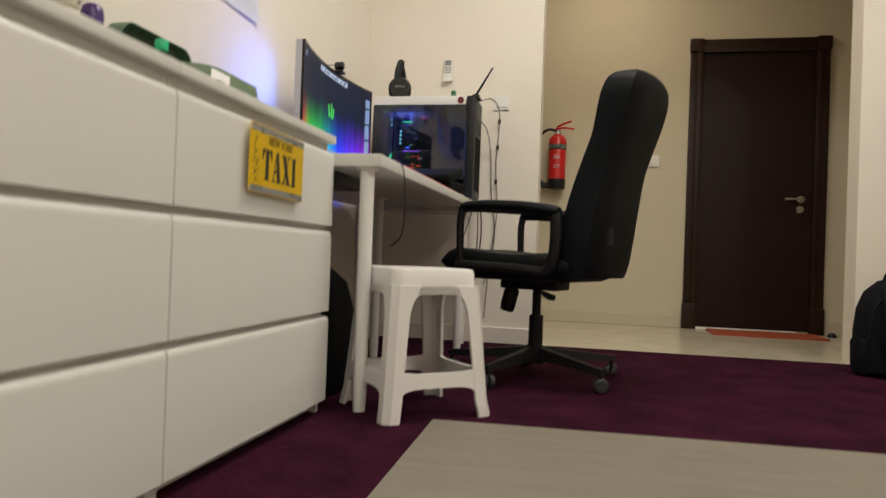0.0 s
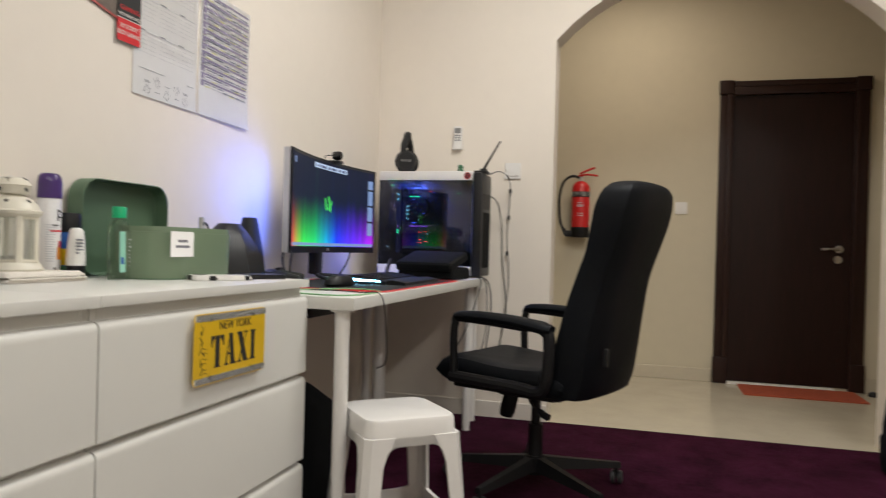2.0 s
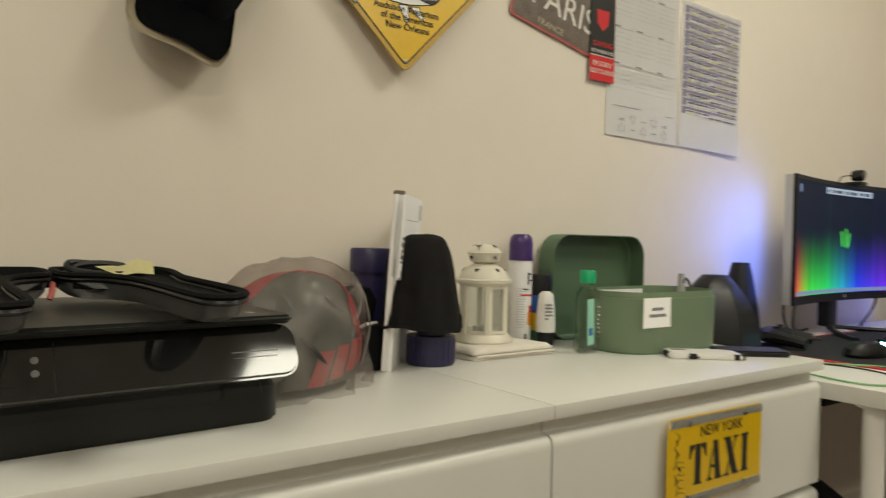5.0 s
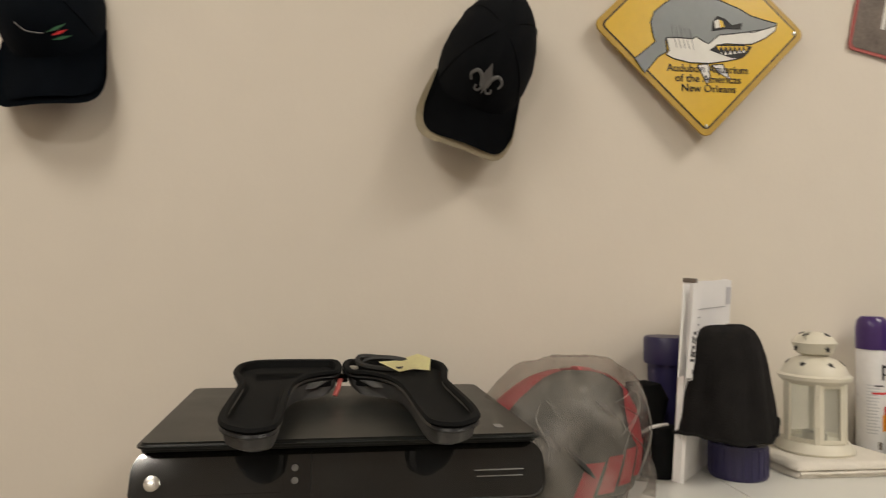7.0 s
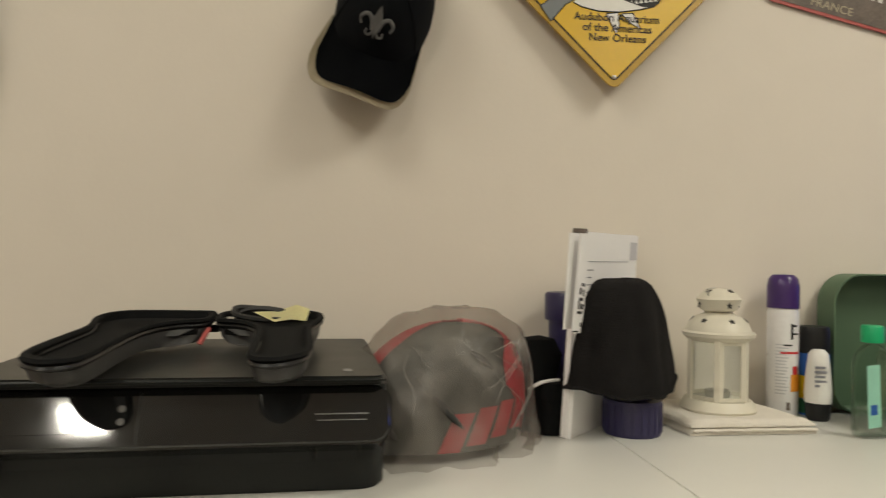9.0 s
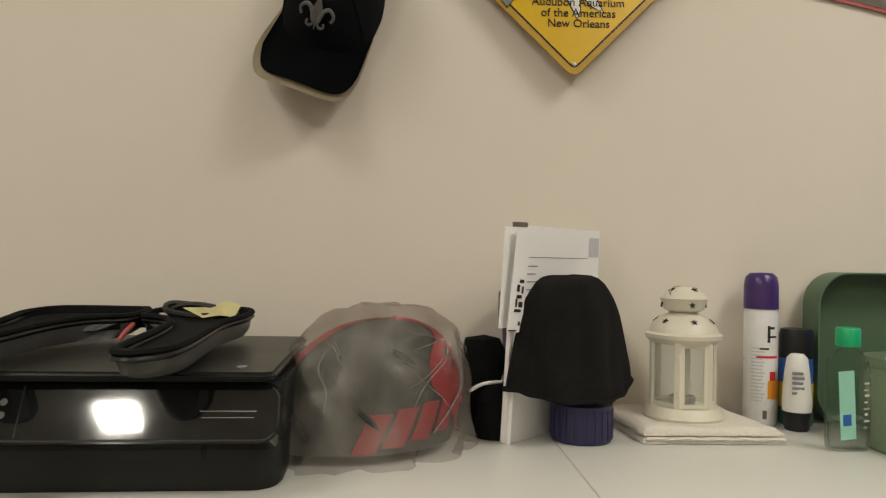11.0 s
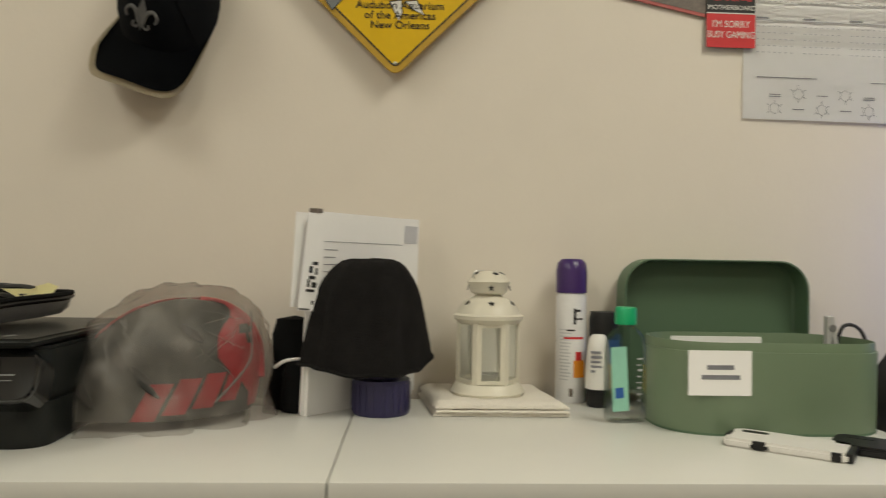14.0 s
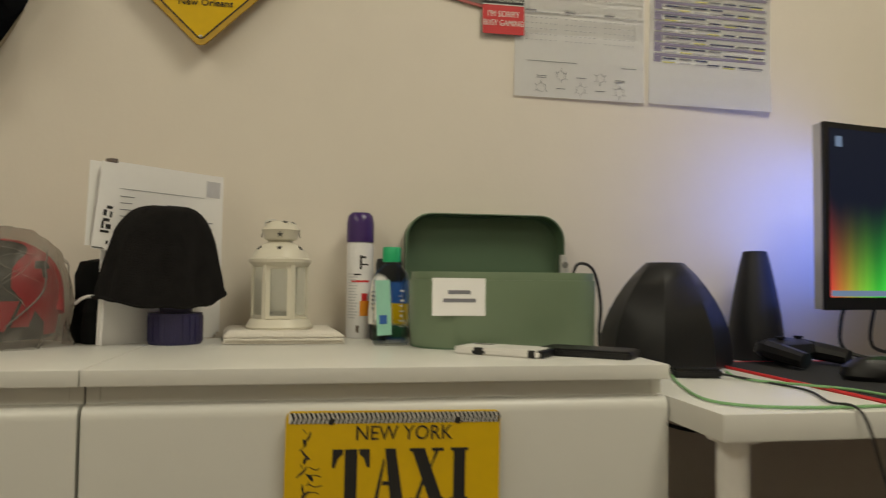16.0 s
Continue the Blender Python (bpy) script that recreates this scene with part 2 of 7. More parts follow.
def screen_material():
    m = bpy.data.materials.new("screen_picture")
    m.use_nodes = True
    nt = m.node_tree
    b = nt.nodes["Principled BSDF"]
    b.inputs["Base Color"].default_value = (0.01, 0.01, 0.012, 1)
    b.inputs["Roughness"].default_value = 0.55
    b.inputs["Specular IOR Level"].default_value = 0.15
    tc = nt.nodes.new("ShaderNodeTexCoord")
    sep = nt.nodes.new("ShaderNodeSeparateXYZ")
    nt.links.new(tc.outputs["Object"], sep.inputs[0])
    u = nt.nodes.new("ShaderNodeMapRange")
    u.inputs[1].default_value, u.inputs[2].default_value = -0.42, 0.42
    nt.links.new(sep.outputs[1], u.inputs[0])
    hue = nt.nodes.new("ShaderNodeValToRGB")
    r = hue.color_ramp
    r.elements[0].position, r.elements[0].color = 0.0, (0.80, 0.05, 0.05, 1)
    r.elements[1].position, r.elements[1].color = 1.0, (0.5, 0.02, 0.75, 1)
    for p, c in ((0.045, (0.62, 0.28, 0.04, 1)), (0.10, (0.30, 0.62, 0.05, 1)), (0.16, (0.06, 0.80, 0.06, 1)), (0.33, (0.03, 0.72, 0.14, 1)), (0.47, (0.02, 0.42, 0.62, 1)), (0.60, (0.02, 0.05, 0.98, 1)), (0.85, (0.18, 0.02, 0.9, 1))):
        e = r.elements.new(p)
        e.color = c
    nt.links.new(u.outputs[0], hue.inputs[0])
    # streaks rising from the lower edge
    mp = nt.nodes.new("ShaderNodeMapping")
    mp.inputs["Scale"].default_value = (0, 17, 0.9)
    nt.links.new(tc.outputs["Object"], mp.inputs[0])
    ns = nt.nodes.new("ShaderNodeTexNoise")
    ns.inputs["Scale"].default_value = 1.5
    nt.links.new(mp.outputs[0], ns.inputs["Vector"])
    v = nt.nodes.new("ShaderNodeMapRange")
    v.inputs[1].default_value, v.inputs[2].default_value = 0.02, 0.25
    v.inputs[3].default_value, v.inputs[4].default_value = 1.0, 0.0
    nt.links.new(sep.outputs[2], v.inputs[0])
    add = nt.nodes.new("ShaderNodeMath")
    add.operation = "MULTIPLY_ADD"
    add.inputs[1].default_value, add.inputs[2].default_value = 0.5, -0.27
    nt.links.new(ns.outputs[0], add.inputs[0])
    s = nt.nodes.new("ShaderNodeMath")
    s.operation = "ADD"
    s.use_clamp = True
    nt.links.new(add.outputs[0], s.inputs[0])
    nt.links.new(v.outputs[0], s.inputs[1])
    pw = nt.nodes.new("ShaderNodeMath")
    pw.operation = "POWER"
    pw.inputs[1].default_value = 1.9
    nt.links.new(s.outputs[0], pw.inputs[0])
    mix = nt.nodes.new("ShaderNodeMix")
    mix.data_type = "RGBA"
    mix.inputs[6].default_value = (0.003, 0.006, 0.018, 1)
    nt.links.new(hue.outputs[0], mix.inputs[7])
    nt.links.new(pw.outputs[0], mix.inputs[0])
    nt.links.new(mix.outputs[2], b.inputs["Emission Color"])
    b.inputs["Emission Strength"].default_value = 1.35
    return m


M_SCREEN = screen_material()

# ---- mesh helpers ----


def box(bm, x0, x1, y0, y1, z0, z1, bevel=0.0, seg=2, m=None):
    t = bmesh.new()
    bmesh.ops.create_cube(t, size=1)
    bmesh.ops.transform(t, matrix=Matrix.LocRotScale(((x0 + x1) / 2, (y0 + y1) / 2, (z0 + z1) / 2), None, (abs(x1 - x0), abs(y1 - y0), abs(z1 - z0))), verts=t.verts)
    if bevel:
        bmesh.ops.bevel(t, geom=t.edges[:], offset=bevel, segments=seg, affect="EDGES", profile=0.6)
    return merge(bm, t, m)


def merge(bm, t, m=None):
    if m is not None:
        bmesh.ops.transform(t, matrix=m, verts=t.verts)
    me = bpy.data.meshes.new("tmp")
    t.to_mesh(me)
    t.free()
    bm.from_mesh(me)
    bpy.data.meshes.remove(me)
    return bm


def lathe(bm, profile, seg=32, m=None, sx=1.0, sy=1.0, power=2.0):
    """Rings of (radius, z) turned about z; power above 2 squares the outline."""
    t = bmesh.new()
    rings = []
    for r, z in profile:
        ring = []
        for i in range(seg):
            a = 2 * math.pi * i / seg
            c, s = math.cos(a), math.sin(a)
            k = (abs(c) ** power + abs(s) ** power) ** (-1 / power)
            ring.append(t.verts.new((r * c * k * sx, r * s * k * sy, z)))
        rings.append(ring)
    for a, b in zip(rings, rings[1:]):
        for i in range(seg):
            t.faces.new((a[i], a[(i + 1) % seg], b[(i + 1) % seg], b[i]))
    if profile[0][0] > 1e-6:
        t.faces.new(rings[0][::-1])
    if profile[-1][0] > 1e-6:
        t.faces.new(rings[-1])
    bmesh.ops.remove_doubles(t, verts=t.verts, dist=1e-5)
    return merge(bm, t, m)


def prism(bm, pts, depth, m=None, bevel=0.0, seg=2):
    """An outline in xy pushed up along z by depth."""
    t = bmesh.new()
    f = t.faces.new([t.verts.new((x, y, 0)) for x, y in pts])
    ex = bmesh.ops.extrude_face_region(t, geom=[f])
    bmesh.ops.translate(t, vec=(0, 0, depth), verts=[v for v in ex["geom"] if isinstance(v, bmesh.types.BMVert)])
    bmesh.ops.recalc_face_normals(t, faces=t.faces)
    if bevel:
        bmesh.ops.bevel(t, geom=[e for e in t.edges if abs(e.verts[0].co.z - e.verts[1].co.z) < 1e-6], offset=bevel, segments=seg, affect="EDGES")
    return merge(bm, t, m)


def spline(pts, n=6):
    """A smooth line through points."""
    p = [Vector(q) for q in pts]
    out = []
    for i in range(len(p) - 1):
        a, b, c, d = p[max(i - 1, 0)], p[i], p[i + 1], p[min(i + 2, len(p) - 1)]
        for k in range(n):
            t = k / n
            out.append(0.5 * (2 * b + (c - a) * t + (2 * a - 5 * b + 4 * c - d) * t * t + (3 * b - a - 3 * c + d) * t ** 3))
    out.append(p[-1])
    return out


def tube(bm, pts, r, seg=8, smooth=6, flat=1.0):
    path = spline(pts, smooth) if smooth else [Vector(q) for q in pts]
    t = bmesh.new()
    rings = []
    side = None
    for i, p in enumerate(path):
        d = (path[min(i + 1, len(path) - 1)] - path[max(i - 1, 0)]).normalized()
        if side is None:
            side = d.cross(Vector((0, 0, 1)))
            if side.length < 0.05:
                side = d.cross(Vector((0, 1, 0)))
        side = (side - d * side.dot(d)).normalized()
        over = side.cross(d).normalized()
        rr = r(i / (len(path) - 1)) if callable(r) else r
        rings.append([t.verts.new(p + side * math.cos(2 * math.pi * k / seg) * rr + over * math.sin(2 * math.pi * k / seg) * rr * flat) for k in range(seg)])
    for a, b in zip(rings, rings[1:]):
        for i in range(seg):
            t.faces.new((a[i], a[(i + 1) % seg], b[(i + 1) % seg], b[i]))
    t.faces.new(rings[0][::-1])
    t.faces.new(rings[-1])
    bmesh.ops.recalc_face_normals(t, faces=t.faces)
    return merge(bm, t)


def rounded(w, h, r, n=5):
    """A rounded rectangle's outline, centred."""
    out = []
    for cx, cy, a0 in ((w / 2 - r, h / 2 - r, 0), (-w / 2 + r, h / 2 - r, 90), (-w / 2 + r, -h / 2 + r, 180), (w / 2 - r, -h / 2 + r, 270)):
        for i in range(n + 1):
            a = radians(a0 + 90 * i / n)
            out.append((cx + r * math.cos(a), cy + r * math.sin(a)))
    return out


def link(name, bm, material, smooth=35):
    me = bpy.data.meshes.new(name)
    bm.to_mesh(me)
    bm.free()
    me.materials.append(material)
    for p in me.polygons:
        p.use_smooth = True
    me.set_sharp_from_angle(angle=radians(smooth))
    return new(name, me)


def part(name, bm, material, parent, label="", smooth=35):
    ob = link(name, bm, material, smooth)
    ob.parent = parent
    return tagged(ob, label)


def thing(name, m, label, category, group=""):
    ob = new(name)
    ob.empty_display_size = 0.05
    ob.matrix_world = m
    return tagged(ob, label, category, group)


def solo(name, bm, material, m, label, category, group="", kind="", smooth=35):
    ob = link(name, bm, material, smooth)
    ob.matrix_world = m
    return tagged(ob, label, category, group, kind)


def structure(name, bm, material, label, category=""):
    return tagged(link(name, bm, material), label, category or name.split("_")[0], "", "structure")


def words(text, size, bm=None, m=None, depth=0.0006, spread=1.0, bold=0.0):
    """Lettering in the xy plane, centred, as a mesh."""
    cu = bpy.data.curves.new("lettering", "FONT")
    cu.body, cu.size, cu.align_x, cu.align_y, cu.extrude = text, size, "CENTER", "CENTER", depth
    cu.resolution_u, cu.offset = 3, bold * size
    ob = bpy.data.objects.new("lettering", cu)
    scene.collection.objects.link(ob)
    bpy.context.view_layer.update()
    me = bpy.data.meshes.new_from_object(ob.evaluated_get(bpy.context.evaluated_depsgraph_get()))
    bpy.data.objects.remove(ob)
    t = bmesh.new()
    t.from_mesh(me)
    bpy.data.meshes.remove(me)
    bmesh.ops.scale(t, vec=(spread, 1, 1), verts=t.verts)
    return merge(bm if bm is not None else bmesh.new(), t, m)


# things on the long wall: local x runs along the wall, y up, z out into the room
ON_WALL = Matrix(((0, 0, 1, 0), (1, 0, 0, 0), (0, 1, 0, 0), (0, 0, 0, 1)))


def on_wall(y, z, off=0.002, turn=0.0, x=0.0):
    return Matrix.Translation((x + off, y, z)) @ ON_WALL @ pose(0, 0, 0, 0, 0, turn)


# ---- the room ----
TOP, EAST, SOUTH, NORTH, FAR = 2.9, 4.4, -3.2, 2.72, 4.40
bm = box(bmesh.new(), 0.0, EAST, SOUTH, 2.72, FLOOR - 0.03, FLOOR)
structure("floor", bm, M_CARPET, "dark plum fitted carpet with short pile")
bm = box(bmesh.new(), -1.8, EAST + 0.2, 2.72, FAR + 0.2, FLOOR - 0.04, FLOOR - 0.008)
structure("floor_hall", bm, M_TILE, "polished beige tiled floor of the hall", "floor")
bm = box(bmesh.new(), -0.15, 0.0, SOUTH - 0.15, NORTH, FLOOR - 0.1, TOP)
structure("wall_west", bm, M_WALL, "plain cream painted wall")
bm = box(bmesh.new(), EAST, EAST + 0.15, SOUTH - 0.15, FAR + 0.15, FLOOR - 0.1, TOP)
structure("wall_east", bm, M_WALL, "plain cream painted wall")
bm = box(bmesh.new(), 0.0, EAST, SOUTH - 0.15, SOUTH, FLOOR - 0.1, TOP)
structure("wall_south", bm, M_WALL, "plain cream painted wall")
bm = box(bmesh.new(), -1.95, EAST + 0.15, SOUTH - 0.15, FAR + 0.15, TOP, TOP + 0.12)
structure("ceiling", bm, M_CEIL, "plain white painted ceiling")
# wall with the arched opening into the hall
AL, AR, SPRING = 0.978, 2.555, 1.985
half = (AR - AL) / 2
R = half / math.sin(radians(48))
arc = [(AL + half + R * math.sin(radians(a)), SPRING - R * math.cos(radians(48)) + R * math.cos(radians(a))) for a in range(-48, 49, 6)]
outline = [(-0.15, FLOOR - 0.1), (AL, FLOOR - 0.1), (AL, SPRING)] + arc[1:-1] + [(AR, SPRING), (AR, FLOOR - 0.1), (EAST, FLOOR - 0.1), (EAST, TOP), (-0.15, TOP)]
bm = prism(bmesh.new(), outline, 0.16, Matrix.Translation((0, NORTH + 0.16, 0)) @ pose(0, 0, 0, 90))
structure("wall_north", bm, M_WALL, "cream wall with an arched opening to the hall")
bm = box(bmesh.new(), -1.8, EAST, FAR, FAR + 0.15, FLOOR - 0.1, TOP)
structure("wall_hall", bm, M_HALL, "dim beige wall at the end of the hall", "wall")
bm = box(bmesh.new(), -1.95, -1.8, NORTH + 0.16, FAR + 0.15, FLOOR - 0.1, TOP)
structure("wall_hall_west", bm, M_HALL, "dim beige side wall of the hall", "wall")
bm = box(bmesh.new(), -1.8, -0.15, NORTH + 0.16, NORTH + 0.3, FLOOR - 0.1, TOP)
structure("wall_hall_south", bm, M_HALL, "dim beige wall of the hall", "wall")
for n, (x0, x1, y0, y1) in enumerate(((0.0, 0.012, SOUTH, NORTH), (0.012, AL, NORTH - 0.012, NORTH), (AR, EAST, NORTH - 0.012, NORTH), (-1.8, 1.93, FAR - 0.012, FAR), (2.91, EAST, FAR - 0.012, FAR))):
    bm = box(bmesh.new(), x0, x1, y0, y1, FLOOR - 0.008, FLOOR + 0.085, 0.003, 1)
    structure("baseboard_%d" % (n + 1), bm, M_SKIRT if n < 3 else M_TILE, "low tiled skirting along the wall", "baseboard")


def door():
    """A dark veneered door with its moulded frame, lever and lock."""
    d = thing("door_1", pose(2.42, FAR, FLOOR), "closed dark brown veneered door with a moulded frame", "door")
    d["kind"] = "structure"
    w, h = 0.477, 2.135
    bm = box(bmesh.new(), -0.388, 0.388, -0.012, 0.0, 0.012, 2.03, 0.002, 1)
    leaf = part("door_leaf", bm, M_DOOR, d)
    for s in (-1, 1):
        bm = box(bmesh.new(), s * w, s * (w - 0.055), -0.030, 0.0, 0.18, h - 0.095, 0.005)
        box(bm, s * (w - 0.050), s * 0.388, -0.040, 0.0, 0.18, h - 0.095, 0.005)
        part("door_jamb", bm, M_FRAME, d)
        bm = box(bmesh.new(), s * (w + 0.006), s * 0.386, -0.046, 0.0, -0.005, 0.18, 0.006)
        part("plinth_block", bm, M_FRAME, d)
        bm = box(bmesh.new(), s * (w + 0.006), s * 0.386, -0.046, 0.0, h - 0.095, h, 0.006)
        part("corner_block", bm, M_FRAME, d)
    bm = box(bmesh.new(), -0.386, 0.386, -0.030, 0.0, h - 0.045, h - 0.004, 0.005)
    box(bm, -0.386, 0.386, -0.040, 0.0, 2.032, h - 0.048, 0.005)
    part("door_head", bm, M_FRAME, d)
    bm = lathe(bmesh.new(), [(0.0, 0), (0.026, 0), (0.026, 0.008), (0.011, 0.010), (0.010, 0.05), (0.0, 0.05)], 20, Matrix.Translation((0.31, -0.012, 0.96)) @ pose(0, 0, 0, 90))
    tube(bm, [(0.31, -0.058, 0.96), (0.26, -0.060, 0.961), (0.195, -0.058, 0.959)], 0.010, 10)
    part("door_handle", bm, M_STEEL, leaf, "brushed steel lever")
    bm = lathe(bmesh.new(), [(0.0, 0), (0.026, 0), (0.026, 0.008), (0.0, 0.008)], 20, Matrix.Translation((0.305, -0.012, 0.888)) @ pose(0, 0, 0, 90))
    box(bm, 0.300, 0.310, -0.024, -0.018, 0.874, 0.902, 0.002, 1)
    part("lock", bm, M_STEEL, leaf, "round steel lock plate")
    bm = box(bmesh.new(), -0.386, 0.300, -0.05, 0.0, -0.008, 0.010, 0.002, 1)
    part("threshold", bm, M_MARBLE, d, "bright white threshold strip")


door()
bm = box(bmesh.new(), 2.10, 2.83, 3.97, 4.33, FLOOR - 0.008, FLOOR + 0.004, 0.003, 1)
solo("doormat", bm, M_DMAT, Matrix(), "orange-red woven doormat on the hall tiles", "doormat")
bm = lathe(bmesh.new(), [(0.0, 0), (0.03, 0), (0.03, 0.01), (0.018, 0.03), (0.0, 0.032)], 14)
solo("door_stop", bm, M_BLACK, pose(2.93, 4.27, FLOOR - 0.008), "small black rubber door stop on the floor", "door stop")


def wall_switch(name, m, w):
    s = thing(name, m, "white square light switch with one rocker", "light switch", "light switches")
    part("plate", prism(bmesh.new(), rounded(w, w, 0.006), 0.009, None, 0.003), M_STOOL, s)
    part("rocker", prism(bmesh.new(), rounded(w * 0.62, w * 0.62, 0.003), 0.004, Matrix.Translation((0, 0, 0.009)), 0.001), M_STOOL, s)
    return s


FACE_SOUTH = pose(0, 0, 0, 90)
wall_switch("light_switch", Matrix.Translation((0.765, NORTH, 1.298)) @ FACE_SOUTH, 0.086)
wall_switch("light_switch", Matrix.Translation((1.70, FAR, 1.215)) @ FACE_SOUTH, 0.086)


def extinguisher():
    e = thing("fire_extinguisher", pose(0.99, FAR - 0.085, 0.985), "red powder fire extinguisher hanging on the hall wall", "fire extinguisher")
    part("cylinder", lathe(bmesh.new(), [(0.0, 0.075), (0.066, 0.075), (0.066, 0.36), (0.060, 0.385), (0.035, 0.41), (0.022, 0.415), (0.0, 0.415)], 32), M_REDP, e)
    part("base_band", lathe(bmesh.new(), [(0.0, 0.0), (0.062, 0.0), (0.067, 0.008), (0.067, 0.074), (0.0, 0.074)], 32), M_BLACK, e, "black plastic foot ring")
    part("valve", lathe(bmesh.new(), [(0.0, 0.415), (0.020, 0.415), (0.020, 0.445), (0.013, 0.45), (0.013, 0.47), (0.0, 0.472)], 16), M_STEEL, e)
    bm = tube(bmesh.new(), [(-0.02, -0.01, 0.452), (0.04, -0.025, 0.462), (0.12, -0.03, 0.452)], 0.007, 8)
    tube(bm, [(-0.01, -0.01, 0.47), (0.04, -0.025, 0.490), (0.10, -0.03, 0.512)], 0.008, 8)
    part("lever", bm, M_REDP, e)
    bm = tube(bmesh.new(), [(-0.01, -0.01, 0.44), (-0.07, -0.02, 0.45), (-0.13, -0.02, 0.40), (-0.155, -0.02, 0.28), (-0.145, -0.02, 0.12), (-0.115, -0.02, 0.05)], 0.010, 10)
    tube(bm, [(-0.118, -0.02, 0.06), (-0.10, -0.02, 0.02)], 0.016, 10, 0)
    part("hose", bm, M_BLACK, e, "black rubber hose with nozzle")
    box(bmb := bmesh.new(), -0.11, -0.05, -0.03, 0.02, 0.005, 0.05, 0.006)
    part("hose_clip", bmb, M_BLACK, e)
    bmb = box(bmesh.new(), -0.03, 0.03, 0.062, 0.085, 0.28, 0.36, 0.003)
    part("wall_bracket", bmb, M_BLACK, e)
    # band and label follow the cylinder's face
    t = lathe(bmesh.new(), [(0.0662, 0.295), (0.0668, 0.296), (0.0668, 0.335), (0.0662, 0.336)], 32)
    part("name_band", t, M_BLACKINK, e, "black band with white lettering")
    bm = words("POWDER", 0.040, m=Matrix.Translation((0, -0.0675, 0.316)) @ FACE_SOUTH, spread=0.78)
    for v in bm.verts:
        v.co.y = -math.sqrt(max(1e-6, 0.0674 ** 2 - v.co.x ** 2)) if abs(v.co.x) < 0.067 else 0
    part("lettering", bm, M_OFFW, e)
    for i, (w, z) in enumerate(((0.042, 0.252), (0.050, 0.234), (0.036, 0.226), (0.048, 0.176), (0.044, 0.160))):
        part("print_bar", box(bmesh.new(), -w / 2, w / 2, -0.0672, -0.058, z - 0.0016, z + 0.0016 + 0.003 * (i == 1)), M_FAINT, e)


extinguisher()


def remote():
    r = thing("air_conditioner_remote", Matrix.Translation((0.461, NORTH, 1.478)) @ FACE_SOUTH, "white air conditioner remote in a wall holder", "remote control")
    part("body", prism(bmesh.new(), rounded(0.048, 0.125, 0.010), 0.022, None, 0.004), M_STOOL, r)
    part("display", prism(bmesh.new(), rounded(0.034, 0.028, 0.002), 0.001, Matrix.Translation((0, 0.038, 0.022))), M_GREY, r, "dark grey display")
    for i in range(3):
        for k in range(3):
            part("button", prism(bmesh.new(), rounded(0.009, 0.007, 0.002), 0.002, Matrix.Translation((-0.012 + 0.012 * i, 0.012 - 0.013 * k, 0.022))), M_GREY, r)
    part("holder", prism(bmesh.new(), rounded(0.052, 0.035, 0.004), 0.026, Matrix.Translation((0, -0.047, 0)), 0.002), M_STOOL, r)


remote()

# ---- large furniture ----


def drawer_chest(y0, label):
    """A chest of three drawers, 0.80 wide, with recessed finger gaps."""
    c = thing("chest_of_drawers", pose(0.045, y0, FLOOR), label, "chest of drawers", "chests of drawers")
    H, W, D = 0.782 - FLOOR, 0.798, 0.467
    part("top", box(bmesh.new(), 0, 0.494, 0, W, H - 0.0215, H, 0.002), M_WHITE, c)
    for y in (0.0, W - 0.018):
        part("side_panel", box(bmesh.new(), 0, D, y, y + 0.018, 0.0, H - 0.0215, 0.001, 1), M_WHITE, c)
    part("back_panel", box(bmesh.new(), 0, 0.006, 0.018, W - 0.018, 0.05, H - 0.0215), M_WHITE, c)
    part("plinth", box(bmesh.new(), D - 0.045, D - 0.027, 0.018, W - 0.018, 0.0, 0.040), M_WHITE, c)
    part("front_rail", box(bmesh.new(), D - 0.02, D - 0.0006, 0.0183, W - 0.0183, H - 0.075, H - 0.0217), M_WHITE, c)
    for z in (0.2855, 0.5305):
        part("carcass_rail", box(bmesh.new(), D - 0.014, D - 0.0006, 0.0183, W - 0.0183, z - 0.035, z + 0.03), M_WHITE, c)
    for z0, z1 in ((0.036, 0.276), (0.293, 0.521), (0.538, 0.748)):
        bm = bmesh.new()
        # the upper edge of each front slopes back to give a grip
        prism(bm, [(D + 0.0004, z0), (0.490, z0), (0.490, z1 - 0.016), (0.4895, z1 - 0.010), (0.4875, z1 - 0.004), (0.484, z1), (0.479, z1 + 0.002), (D + 0.0004, z1 + 0.003)], W - 0.003, Matrix.Translation((0, W - 0.0015, 0)) @ pose(0, 0, 0, 90))
        part("drawer_front", bm, M_WHITE, c)
        part("drawer_box", box(bmesh.new(), 0.03, D - 0.016, 0.03, W - 0.03, z0 + 0.02, z1 - 0.04), M_WHITE, c)
    return c


drawer_chest(-0.7920, "white three-drawer chest with a printer standing on top")
drawer_chest(0.008, "white three-drawer chest with a yellow taxi plate on its front")


